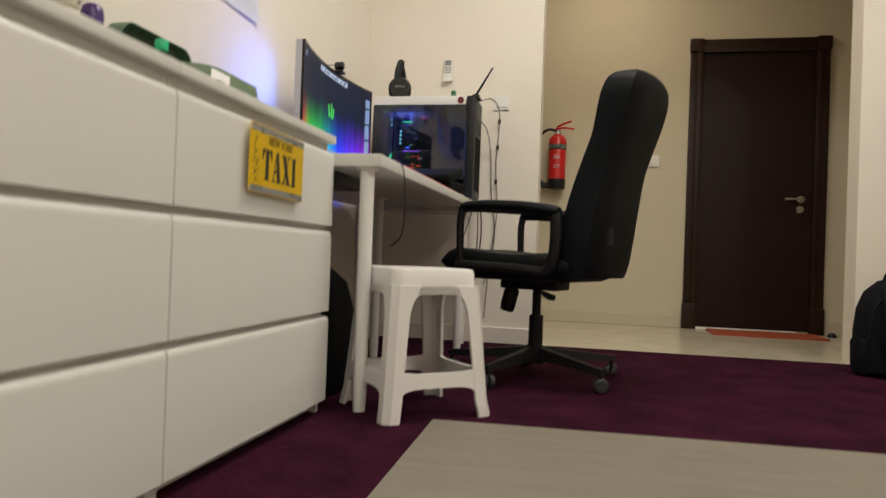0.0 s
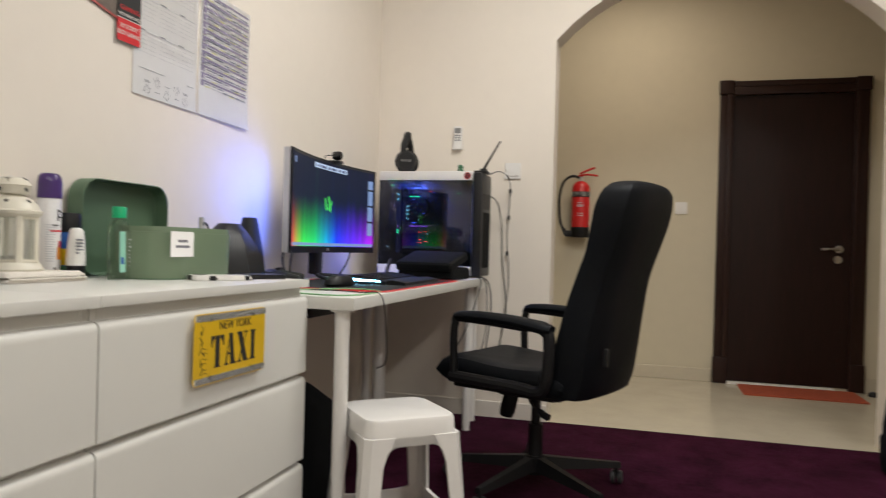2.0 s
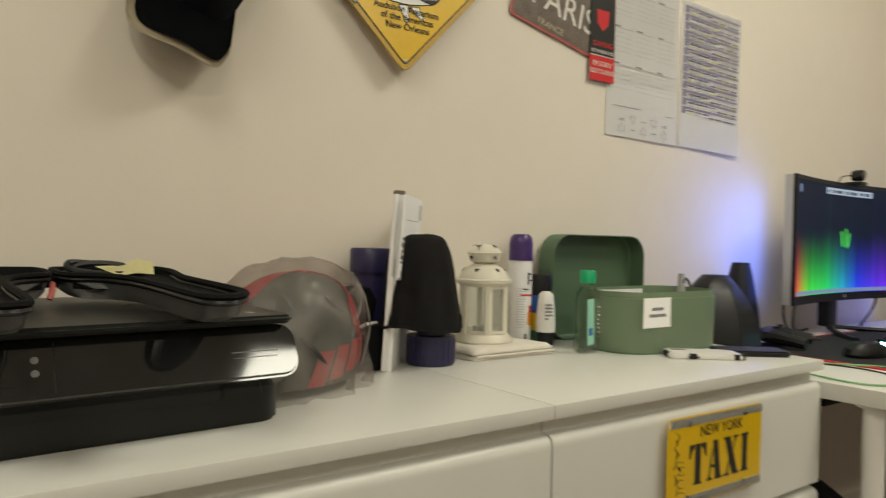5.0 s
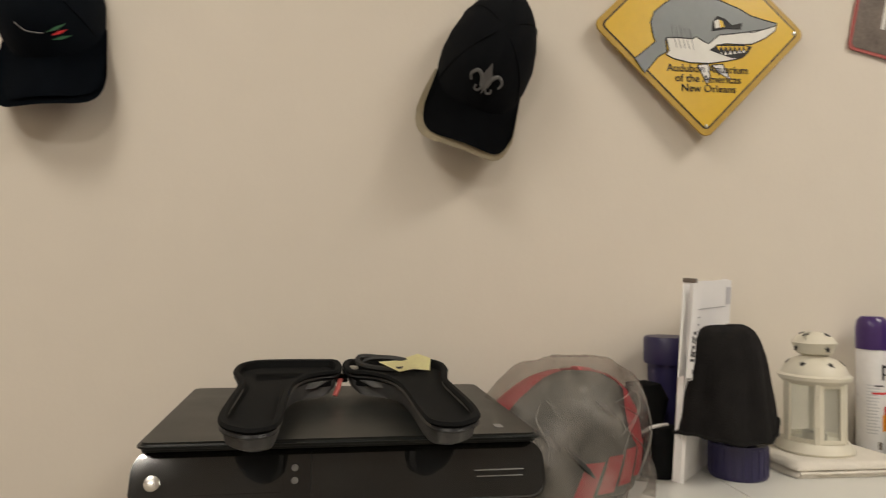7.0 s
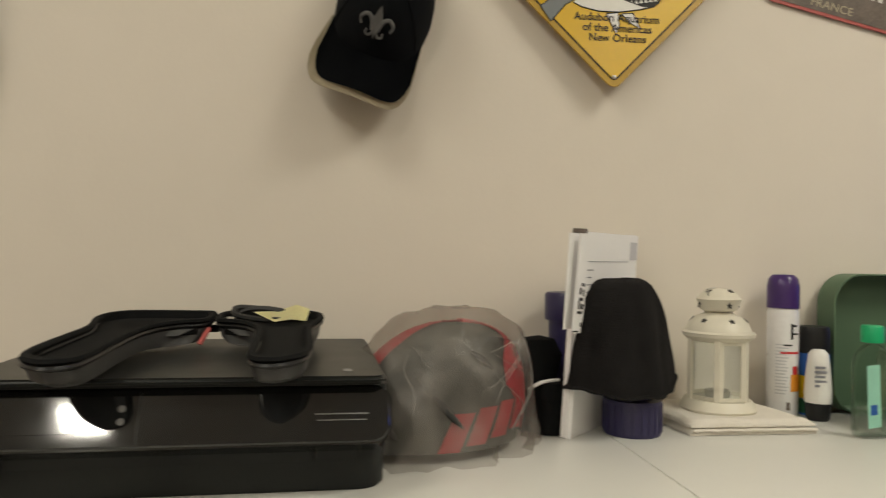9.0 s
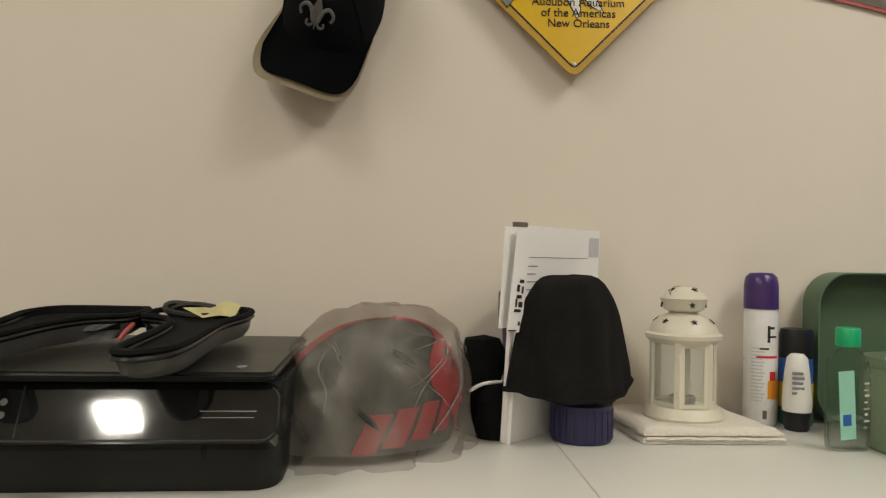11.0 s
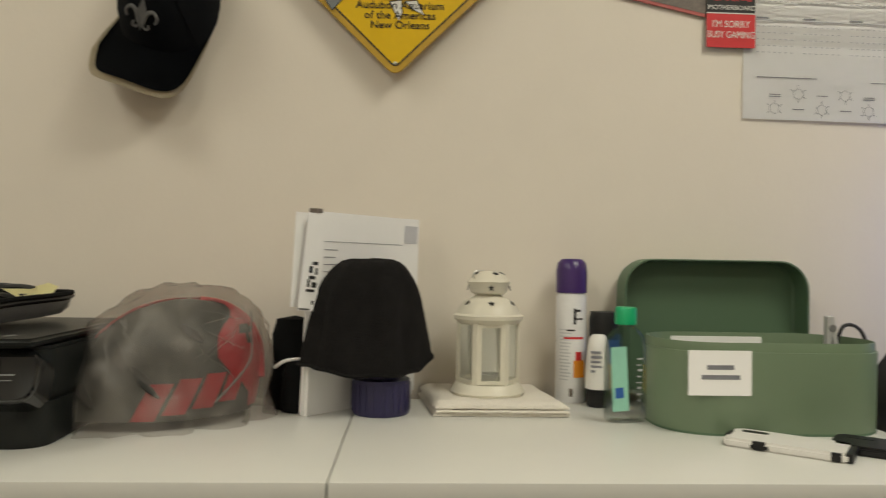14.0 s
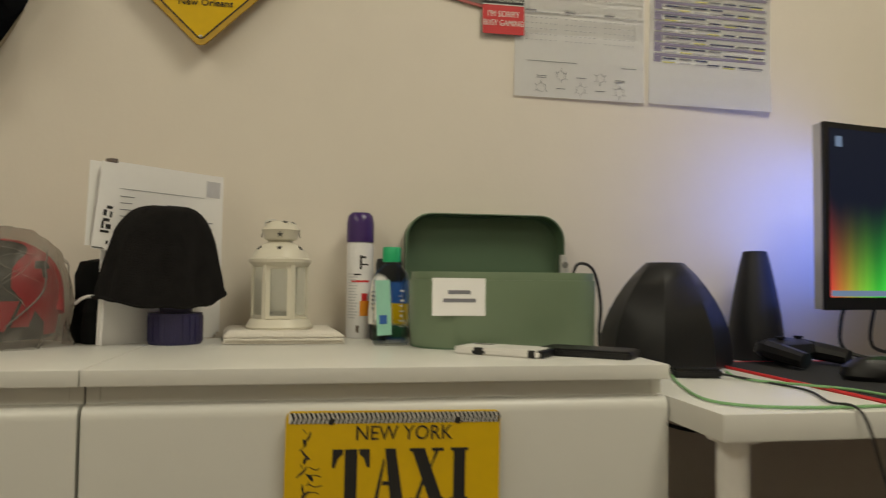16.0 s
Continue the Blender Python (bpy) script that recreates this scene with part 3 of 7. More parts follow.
def desk():
    d = thing("desk", pose(0.03, 0.808, FLOOR), "white desk with round steel legs beside the drawer chest", "desk")
    H = 0.735 - FLOOR
    part("desktop", box(bmesh.new(), 0.0, 0.645, 0.0, 1.64, H - 0.036, H, 0.003), M_WHITE, d)
    leg = lathe(bmesh.new(), [(0.0, 0), (0.018, 0), (0.0185, 0.02), (0.020, 0.03), (0.0215, H - 0.045), (0.034, H - 0.043), (0.034, H - 0.037), (0.0, H - 0.037)], 20)
    me = part("leg", leg, M_LEG, d)
    me.location = (0.592, 0.045, 0)
    for x, y in ((0.06, 0.06), (0.592, 1.59), (0.30, 1.115), (0.06, 1.58)):
        o = me.copy()
        scene.collection.objects.link(o)
        o.location = (x, y, 0)
    return d


desk()
# narrow white shelf end that carries the back of the computer case
s = thing("side_table", pose(0.05, 2.455, FLOOR), "narrow white side table butted against the desk end", "table")
part("tabletop", box(bmesh.new(), 0.0, 0.60, 0.0, 0.20, 0.69, 0.725, 0.003), M_WHITE, s)
for x, y in ((0.05, 0.14), (0.55, 0.14)):
    part("leg", lathe(bmesh.new(), [(0.0, 0), (0.02, 0), (0.0205, 0.69), (0.0, 0.69)], 16, Matrix.Translation((x, y, 0))), M_LEG, s)


def plastic_stool():
    """A one-piece stacking stool: seat, four splayed legs, stretchers."""
    s = thing("stool", pose(0.762, 0.945, FLOOR, 0, 0, 41), "white moulded plastic stacking stool in front of the desk leg", "stool")
    top, H, foot = 0.136, 0.427, 0.168
    bm = bmesh.new()
    pts = rounded(2 * top, 2 * top, 0.045, 6)
    rings = []
    for k, (sc, z) in enumerate(((0.90, H), (0.97, H - 0.003), (1.0, H - 0.012), (1.02, H - 0.055), (0.98, H - 0.055), (0.94, H - 0.02), (0.2, H - 0.012))):
        rings.append([bm.verts.new((x * sc, y * sc, z)) for x, y in pts])
    for a, b in zip(rings, rings[1:]):
        for i in range(len(pts)):
            bm.faces.new((a[i], a[(i + 1) % len(pts)], b[(i + 1) % len(pts)], b[i]))
    bm.faces.new(rings[0])
    bmesh.ops.recalc_face_normals(bm, faces=bm.faces)
    part("seat", bm, M_STOOL, s)

    def at(z):
        return top * 1.02 + (foot - top) * (H - z) / H

    for a in range(4):
        turn = pose(0, 0, 0, 0, 0, 90 * a)
        # leg: an L-shaped corner section, narrowing towards the floor and flaring at the foot
        bm = bmesh.new()
        rows = []
        for z in (H - 0.05, H - 0.10, 0.30, 0.2, 0.12, 0.05, 0.012, 0.0):
            o = at(z) + (0.004 if z < 0.02 else 0)
            w = 0.047 + 0.05 * max(0, (z - 0.29) / 0.12) ** 1.5 + 0.020 * z
            th = 0.010
            c = 0.018
            rows.append([bm.verts.new((x, y, z)) for x, y in ((o, o - w), (o, o - c), (o - c, o), (o - w, o), (o - w, o - th), (o - c - 0.004, o - th), (o - th, o - c - 0.004), (o - th, o - w))])
        for p, q in zip(rows, rows[1:]):
            for i in range(8):
                bm.faces.new((p[i], p[(i + 1) % 8], q[(i + 1) % 8], q[i]))
        bm.faces.new(rows[0])
        bm.faces.new(rows[-1])
        bmesh.ops.recalc_face_normals(bm, faces=bm.faces)
        bmesh.ops.transform(bm, matrix=turn, verts=bm.verts)
        part("leg", bm, M_STOOL, s)
        # stretcher and the apron with its arched opening
        bm = bmesh.new()
        o = at(0.13)
        o2 = at(0.095)
        n = 10
        up, lo, upi, loi = [], [], [], []
        for i in range(n + 1):
            f = -1 + 2 * i / n
            y = f * (o - 0.03)
            zu = 0.132 + 0.014 * abs(f) ** 6
            zl = 0.090 - 0.024 * abs(f) ** 6
            up.append(bm.verts.new((at(zu) - 0.001, y, zu)))
            lo.append(bm.verts.new((at(zl) - 0.001, y, zl)))
            upi.append(bm.verts.new((at(zu) - 0.012, y, zu)))
            loi.append(bm.verts.new((at(zl) - 0.012, y, zl)))
        for i in range(n):
            bm.faces.new((up[i], up[i + 1], lo[i + 1], lo[i]))
            bm.faces.new((upi[i], upi[i + 1], loi[i + 1], loi[i]))
            bm.faces.new((up[i], up[i + 1], upi[i + 1], upi[i]))
            bm.faces.new((lo[i], lo[i + 1], loi[i + 1], loi[i]))
        bmesh.ops.recalc_face_normals(bm, faces=bm.faces)
        bmesh.ops.transform(bm, matrix=turn, verts=bm.verts)
        part("stretcher", bm, M_STOOL, s)
        bm = bmesh.new()
        up, lo = [], []
        for i in range(n * 2 + 1):
            f = -1 + i / n
            y = f * (at(H - 0.08) - 0.03)
            zl = H - 0.075 - 0.075 * max(0, abs(f) - 0.45) ** 2 / 0.30
            up.append(bm.verts.new((at(H - 0.05) - 0.001, y, H - 0.05)))
            lo.append(bm.verts.new((at(zl) - 0.001, y, zl)))
        for i in range(n * 2):
            bm.faces.new((up[i], up[i + 1], lo[i + 1], lo[i]))
        bmesh.ops.solidify(bm, geom=bm.faces[:], thickness=-0.007)
        bmesh.ops.recalc_face_normals(bm, faces=bm.faces)
        bmesh.ops.transform(bm, matrix=turn, verts=bm.verts)
        part("apron", bm, M_STOOL, s)
    return s


plastic_stool()


def office_chair():
    """A high-backed swivel chair; it faces local -x."""
    c = thing("office_chair", pose(1.070, 1.66, FLOOR), "black leather high-backed swivel office chair with armrests", "chair")
    base_turn = -42.6
    for k in range(5):
        a = radians(base_turn + 72 * k)
        d = Vector((math.cos(a), math.sin(a), 0))
        n = Vector((-d.y, d.x, 0))
        bm = bmesh.new()
        rows = []
        for r, w, z0, z1 in ((0.02, 0.026, 0.075, 0.125), (0.12, 0.022, 0.072, 0.112), (0.33, 0.016, 0.064, 0.086), (0.352, 0.014, 0.064, 0.084)):
            p = d * r
            rows.append([bm.verts.new(p + n * sgn * w * tw + Vector((0, 0, z))) for sgn, tw, z in ((1, 1, z0), (1, 0.65, z1), (-1, 0.65, z1), (-1, 1, z0))])
        for p, q in zip(rows, rows[1:]):
            for i in range(4):
                bm.faces.new((p[i], p[(i + 1) % 4], q[(i + 1) % 4], q[i]))
        bm.faces.new(rows[0])
        bm.faces.new(rows[-1])
        bmesh.ops.recalc_face_normals(bm, faces=bm.faces)
        part("base_arm", bm, M_CHAIRP, c)
        t = Matrix.Translation(d * 0.340 + Vector((0, 0, 0.026))) @ pose(0, 0, 0, 0, 0, base_turn + 72 * k + 55) @ pose(0, 0, 0, 90)
        castor = part("castor", lathe(bmesh.new(), [(0.006, -0.003), (0.006, 0.003)], 10, t), M_CHAIRP, c)
        for s in (-1, 1):
            bm = lathe(bmesh.new(), [(0.0, 0.006), (0.024, 0.006), (0.026, 0.010), (0.026, 0.018), (0.020, 0.023), (0.0, 0.024)], 20, t @ Matrix.Diagonal((1, 1, s, 1)))
            bmesh.ops.recalc_face_normals(bm, faces=bm.faces)
            part("wheel", bm, M_CASTOR, castor, "worn grey castor wheel")
        bm = lathe(bmesh.new(), [(0.0, 0.03), (0.007, 0.03), (0.007, 0.068), (0.0, 0.068)], 10, Matrix.Translation(d * 0.340))
        part("stem", bm, M_CHAIRP, castor)
    part("hub", lathe(bmesh.new(), [(0.0, 0.06), (0.04, 0.06), (0.042, 0.12), (0.032, 0.128), (0.0, 0.128)], 20), M_CHAIRP, c)
    part("gas_lift_cover", lathe(bmesh.new(), [(0.0, 0.126), (0.028, 0.126), (0.027, 0.245), (0.0, 0.245)], 20), M_CHAIRP, c)
    part("gas_lift", lathe(bmesh.new(), [(0.0, 0.24), (0.017, 0.24), (0.017, 0.36), (0.0, 0.36)], 16), M_CHAIRP, c)
    # everything above turns on the column
    T = pose(0, 0, 0, 0, 0, -20)

    def up(name, bm, material, label=""):
        bmesh.ops.transform(bm, matrix=T, verts=bm.verts)
        return part(name, bm, material, c, label)

    up("tilt_mechanism", box(bmesh.new(), -0.13, 0.11, -0.07, 0.07, 0.345, 0.385, 0.012), M_CHAIRP)
    up("tension_knob", lathe(bmesh.new(), [(0.0, 0.0), (0.026, 0.0), (0.030, 0.02), (0.030, 0.085), (0.022, 0.10), (0.0, 0.10)], 18, Matrix.Translation((-0.13, 0, 0.255)) @ pose(0, 0, 0, 0, 14, 0)), M_CHAIRP)
    up("tilt_lever", tube(bmesh.new(), [(0.02, -0.05, 0.362), (0.05, -0.14, 0.358), (0.13, -0.20, 0.335), (0.16, -0.21, 0.328)], lambda f: 0.006 + (0.006 if f > 0.6 else 0), 8), M_CHAIRP)
    # seat cushion: a rounded slab with a rolled front edge
    bm = bmesh.new()
    nu, nv = 18, 14
    def seat_pt(u, v, topside):
        x = -0.302 + 0.527 * u
        y = (v - 0.5) * 0.50 * (1 - 0.06 * (1 - u))
        e = (1 - max(0, 1 - (1 - abs(2 * v - 1)) / 0.2) ** 2) ** 0.5
        f = (1 - max(0, 1 - u / 0.11) ** 2.6) ** 0.5 * min(1, (1 - u) / 0.05 + 0.3) ** 0.5
        h = 0.054 * e * f
        mid = 0.437 + 0.030 * u * 0 + 0.004 * math.sin(u * 9)
        dip = -0.012 * math.sin(math.pi * u) * math.sin(math.pi * v)
        return Vector((x, y, mid + (h + dip if topside else -h * 0.85) + 0.014 * (0.5 - u)))
    for side in (True, False):
        g = [[bm.verts.new(seat_pt((1 - math.cos(math.pi * i / nu)) / 2, (1 - math.cos(math.pi * k / nv)) / 2, side)) for k in range(nv + 1)] for i in range(nu + 1)]
        for i in range(nu):
            for k in range(nv):
                bm.faces.new((g[i][k], g[i + 1][k], g[i + 1][k + 1], g[i][k + 1]))
    bmesh.ops.remove_doubles(bm, verts=bm.verts, dist=0.002)
    bmesh.ops.recalc_face_normals(bm, faces=bm.faces)
    up("seat", bm, M_LEATHER)
    up("seat_pan", box(bmesh.new(), -0.24, 0.20, -0.21, 0.21, 0.383, 0.41, 0.01), M_CHAIRP)
    # backrest: stations from the seat to the rounded head end
    prof = [(0.175, 0.300, 0.402, 0.235), (0.182, 0.318, 0.46, 0.24), (0.19, 0.332, 0.56, 0.245), (0.215, 0.350, 0.68, 0.235), (0.25, 0.372, 0.80, 0.222), (0.285, 0.405, 0.90, 0.220), (0.30, 0.432, 0.98, 0.225), (0.312, 0.450, 1.05, 0.222), (0.330, 0.455, 1.10, 0.205), (0.355, 0.445, 1.128, 0.165), (0.39, 0.42, 1.138, 0.10)]
    prof = [tuple(v) for v in (spline([Vector((a, b, z)) for a, b, z, w in prof], 3))]
    widths = [0.235, 0.24, 0.245, 0.235, 0.222, 0.220, 0.225, 0.222, 0.205, 0.165, 0.10]
    bm = bmesh.new()
    rows = []
    for i, (xf, xb, z) in enumerate(prof):
        f = i / 3
        w = widths[min(int(f), 10)] + (widths[min(int(f) + 1, 10)] - widths[min(int(f), 10)]) * (f - int(f))
        xm, hx = (xf + xb) / 2, (xb - xf) / 2
        ring = []
        for k in range(28):
            a = 2 * math.pi * k / 28
            cx, sy = math.cos(a), math.sin(a)
            p = 7
            q = (abs(cx) ** p + abs(sy) ** p) ** (-1 / p)
            ring.append(bm.verts.new((xm + hx * cx * q - 0.02 * (sy * q) ** 2, w * sy * q, z)))
        rows.append(ring)
    for p, q in zip(rows, rows[1:]):
        for k in range(28):
            bm.faces.new((p[k], p[(k + 1) % 28], q[(k + 1) % 28], q[k]))
    bm.faces.new(rows[0])
    bm.faces.new(rows[-1])
    bmesh.ops.recalc_face_normals(bm, faces=bm.faces)
    up("backrest", bm, M_LEATHER)
    up("back_tab", box(bmesh.new(), 0.340, 0.356, -0.19, -0.17, 0.52, 0.58, 0.003, 1), M_BLACK)
    # arms: a padded top on a bent frame
    for s in (-1, 1):
        y = s * 0.262
        bm = tube(bmesh.new(), [(-0.20, y, 0.44), (-0.205, y, 0.56), (-0.20, y, 0.625), (-0.17, y, 0.645), (0.10, y, 0.632)], 0.0145, 10, 5)
        tube(bm, [(-0.215, y, 0.432), (0.05, y * 0.99, 0.425), (0.14, y * 0.98, 0.42), (0.175, y, 0.47), (0.18, y, 0.60), (0.16, y, 0.630)], 0.021, 10, 5)
        up("armrest_frame", bm, M_CHAIRP)
        bm = tube(bmesh.new(), [(-0.20, y, 0.652), (-0.10, y, 0.657), (0.05, y, 0.650), (0.19, y, 0.632)], lambda f: 0.026 + 0.010 * f - 0.012 * max(0, f - 0.9) * 10 - 0.010 * max(0, 0.1 - f) * 10, 14, 6, 0.62)
        up("arm_pad", bm, M_LEATHER)
    return c


office_chair()
bm = box(bmesh.new(), 0, 1.9, -2.1, 0, 0.0, 0.004, 0.001, 1)
solo("floor_mat", bm, M_MAT, pose(0.853, 0.812, FLOOR, 0, 0, 2.0), "grey wood-look vinyl mat lying on the carpet", "mat")


def backpack():
    b = thing("backpack", pose(2.63, 2.36, FLOOR, -4, 0, 8), "black backpack standing on the carpet by the arch", "backpack")
    bm = lathe(bmesh.new(), [(0.0, 0), (0.15, 0.0), (0.178, 0.02), (0.188, 0.09), (0.186, 0.20), (0.172, 0.30), (0.142, 0.375), (0.085, 0.425), (0.0, 0.44)], 36, None, 1.0, 0.62, 3.0)
    for v in bm.verts:
        v.co += Vector((0.006, 0.008, 0)) * noise.noise(v.co * 14)
    part("body", bm, M_PACK, b)
    bm = lathe(bmesh.new(), [(0.0, 0.03), (0.11, 0.03), (0.13, 0.06), (0.13, 0.2), (0.10, 0.26), (0.0, 0.27)], 30, Matrix.Translation((0, -0.07, 0)), 1.0, 0.55, 3.0)
    part("front_pocket", bm, M_PACK, b)
    part("zip_line", tube(bmesh.new(), [(-0.165, -0.05, 0.06), (-0.165, -0.075, 0.22), (-0.13, -0.085, 0.33), (0.0, -0.075, 0.405), (0.13, -0.085, 0.33), (0.165, -0.075, 0.22), (0.165, -0.05, 0.06)], 0.004, 6), M_BLACK, b)
    part("pocket_zip", tube(bmesh.new(), [(-0.115, -0.128, 0.195), (0.0, -0.143, 0.215), (0.115, -0.128, 0.195)], 0.0035, 6), M_BLACK, b)
    for x in (-0.186, 0.186):
        part("side_pocket", lathe(bmesh.new(), [(0.0, 0.01), (0.035, 0.01), (0.045, 0.05), (0.045, 0.15), (0.036, 0.165), (0.0, 0.165)], 18, Matrix.Translation((x * 0.93, 0, 0)), 0.6, 1.5, 2.4), M_PACK, b)
    part("grab_handle", tube(bmesh.new(), [(-0.07, 0, 0.40), (-0.05, 0, 0.455), (0.0, 0, 0.472), (0.06, 0, 0.455), (0.08, 0, 0.40)], 0.010, 8), M_PACK, b)
    for x in (-0.10, 0.07):
        part("strap", tube(bmesh.new(), [(x, -0.08, 0.39), (x - 0.015, -0.135, 0.30), (x - 0.02, -0.142, 0.16), (x, -0.11, 0.05)], 0.020, 8, 6, 0.35), M_PACK, b)
        part("zip_pull", tube(bmesh.new(), [(x + 0.03, -0.145, 0.27), (x + 0.032, -0.148, 0.235)], 0.004, 6, 0), M_SILVER, b, "thin silver zip pull")


backpack()


def television():
    t = thing("television", pose(3.22, 2.58, 0.70), "black flat television on a covered cabinet", "television")
    part("panel", box(bmesh.new(), -0.42, 0.42, -0.02, 0.03, 0.05, 0.51, 0.008), M_GLOSS, t)
    part("screen", box(bmesh.new(), -0.405, 0.405, -0.0225, -0.019, 0.065, 0.50), M_GLOSS, t)
    for s in (-1, 1):
        part("foot", tube(bmesh.new(), [(s * 0.33, 0.0, 0.06), (s * 0.37, -0.02, 0.03), (s * 0.40, -0.09, 0.008)], 0.010, 8), M_BLACK, t)
    c = thing("cabinet", pose(3.22, 2.53, FLOOR), "low cabinet covered with yellow diamond-patterned fabric", "cabinet")
    part("body", box(bmesh.new(), -0.44, 0.44, -0.17, 0.17, 0.0, 0.712, 0.01), M_PATTERN, c)
    for i in range(9):
        for k in range(7):
            m = Matrix.Translation((-0.40 + 0.1 * i, -0.1705, 0.06 + 0.1 * k)) @ FACE_SOUTH @ pose(0, 0, 0, 0, 0, 45)
            part("diamond", prism(bmesh.new(), [(-0.026, -0.026), (0.026, -0.026), (0.026, 0.026), (-0.026, 0.026)], 0.002, m), M_PATTERN2, c)


television()

# black bag on the floor under the desk
bm = lathe(bmesh.new(), [(0.0, 0), (0.16, 0.0), (0.19, 0.04), (0.185, 0.20), (0.15, 0.36), (0.08, 0.44), (0.0, 0.46)], 30, None, 0.9, 1.0, 2.6)
for v in bm.verts:
    v.co += Vector((noise.noise(v.co * 9), noise.noise(v.co * 9 + Vector((5, 0, 0))), 0.8 * noise.noise(v.co * 9 + Vector((0, 7, 0))))) * 0.03 * (1 if v.co.z > 0.01 else 0)
solo("bag", bm, M_FABRIC, pose(0.33, 1.09, FLOOR), "slumped black fabric bag on the carpet under the desk", "bag")

# ---- on the desk ----
DESK = 0.735


def monitor():
    """A curved monitor; local y runs along its width, local x faces the sitter."""
    mx, my = 0.198, 1.748
    mon = thing("monitor", pose(mx, my, DESK, 0, 0, 0.8), "curved black computer monitor showing a rainbow desktop picture", "monitor")
    W, Z0, Z1, SAG = 0.430, 0.112, 0.500, 0.046

    def shell(y0, y1, z0, z1, x0, x1, n=20):
        bm = bmesh.new()
        rows = []
        for i in range(n + 1):
            y = y0 + (y1 - y0) * i / n
            off = -SAG * (1 - (y / W) ** 2)
            rows.append([bm.verts.new((x + off, y, z)) for x, z in ((x0, z0), (x1, z0), (x1, z1), (x0, z1))])
        for p, q in zip(rows, rows[1:]):
            for k in range(4):
                bm.faces.new((p[k], p[(k + 1) % 4], q[(k + 1) % 4], q[k]))
        bm.faces.new(rows[0][::-1])
        bm.faces.new(rows[-1])
        bmesh.ops.recalc_face_normals(bm, faces=bm.faces)
        return bm

    part("front_bezel", shell(-W, W, Z0, Z1, -0.006, 0.004), M_BLACK, mon)
    part("back_shell", shell(-W + 0.001, W - 0.001, Z0 + 0.001, Z1 - 0.001, -0.032, -0.006), M_SILVER, mon, "silver rear shell")
    part("rear_bulge", lathe(bmesh.new(), [(0.0, 0.0), (0.15, 0.0), (0.11, 0.03), (0.0, 0.032)], 32, Matrix.Translation((-0.074, 0, 0.30)) @ pose(0, 0, 0, 0, -90, 0), 0.8, 1.2), M_SILVER, mon)
    scr = shell(-W + 0.012, W - 0.012, Z0 + 0.026, Z1 - 0.012, 0.004, 0.0046)
    for v in scr.verts:
        v.co.z -= 0.10
    screen = part("screen", scr, M_SCREEN, mon)
    screen.location = (0, 0, 0.10)

    def flat(y0, y1, z0, z1):
        return shell(y0, y1, z0, z1, 0.0048, 0.0052, 6)

    Z0, Z1 = Z0 - 0.10, Z1 - 0.10
    part("icon_strip", flat(W - 0.062, W - 0.022, Z0 + 0.08, Z1 - 0.05), L_ICON, screen)
    for k in range(3):
        part("icon_gap", shell(W - 0.064, W - 0.020, Z0 + 0.14 + 0.075 * k, Z0 + 0.148 + 0.075 * k, 0.0054, 0.0058, 2), M_BLACK, screen)
    part("toolbar", flat(-0.16, 0.17, Z1 - 0.042, Z1 - 0.022), L_BAR, screen)
    for k in range(9):
        part("toolbar_mark", shell(-0.15 + 0.034 * k, -0.15 + 0.034 * k + 0.012 + 0.008 * (k % 3), Z1 - 0.038, Z1 - 0.028, 0.0054, 0.0058, 2), M_NAVYINK, screen)
    part("taskbar", flat(-W + 0.014, W - 0.014, Z0 + 0.028, Z0 + 0.040), L_ICON, screen)
    part("desktop_icon", flat(-W + 0.03, -W + 0.048, Z1 - 0.05, Z1 - 0.028), L_ICON, screen)
    for k, (dy, dz, ln) in enumerate(((-0.012, 0.018, 0.05), (0.008, 0.022, 0.06), (0.022, 0.014, 0.045))):
        bm = bmesh.new()
        prism(bm, [(-0.006, -ln / 2), (0.004, -ln / 2 - 0.008), (0.010, ln / 3), (0.0, ln / 2)], 0.0005, Matrix.Translation((0.0058 - SAG, dy * 1.5 - 0.02, 0.20 + dz)) @ ON_WALL @ pose(0, 0, 0, 0, 0, 18 - 12 * k))
        part("wallpaper_mark", bm, L_LOGO, screen, "plain green mark")
    Z0, Z1 = Z0 + 0.10, Z1 + 0.10
    part("neck", box(bmesh.new(), -0.115, -0.078, -0.035, 0.035, 0.02, 0.30, 0.008), M_BLACK, mon)
    for s in (-1, 1):
        part("stand_foot", tube(bmesh.new(), [(-0.09, 0, 0.02), (-0.02, s * 0.10, 0.012), (0.08, s * 0.20, 0.008)], 0.012, 8, 6, 0.6), M_BLACK, mon)
    part("badge", shell(-0.006, 0.006, Z0 + 0.008, Z0 + 0.018, 0.0042, 0.0048, 2), M_SILVER, mon)
    # webcam clipped on the upper edge
    w = thing("webcam", mon.matrix_world @ pose(-0.05, 0.06, Z1), "small black webcam clipped on the monitor", "webcam")
    part("clip", box(bmesh.new(), -0.02, 0.035, -0.025, 0.025, -0.004, 0.008, 0.003), M_BLACK, w)
    part("camera_body", lathe(bmesh.new(), [(0.0, -0.018), (0.016, -0.018), (0.019, -0.008), (0.019, 0.014), (0.013, 0.020), (0.0, 0.020)], 20, Matrix.Translation((0.015, 0, 0.030)) @ pose(0, 0, 0, 0, 90, 0)), M_GLOSS, w)
    part("cable", tube(bmesh.new(), [(0.0, -0.01, 0.03), (-0.03, -0.03, 0.02), (-0.05, -0.02, -0.05), (-0.06, 0.0, -0.2)], 0.002, 6), M_CABLE, w)


monitor()


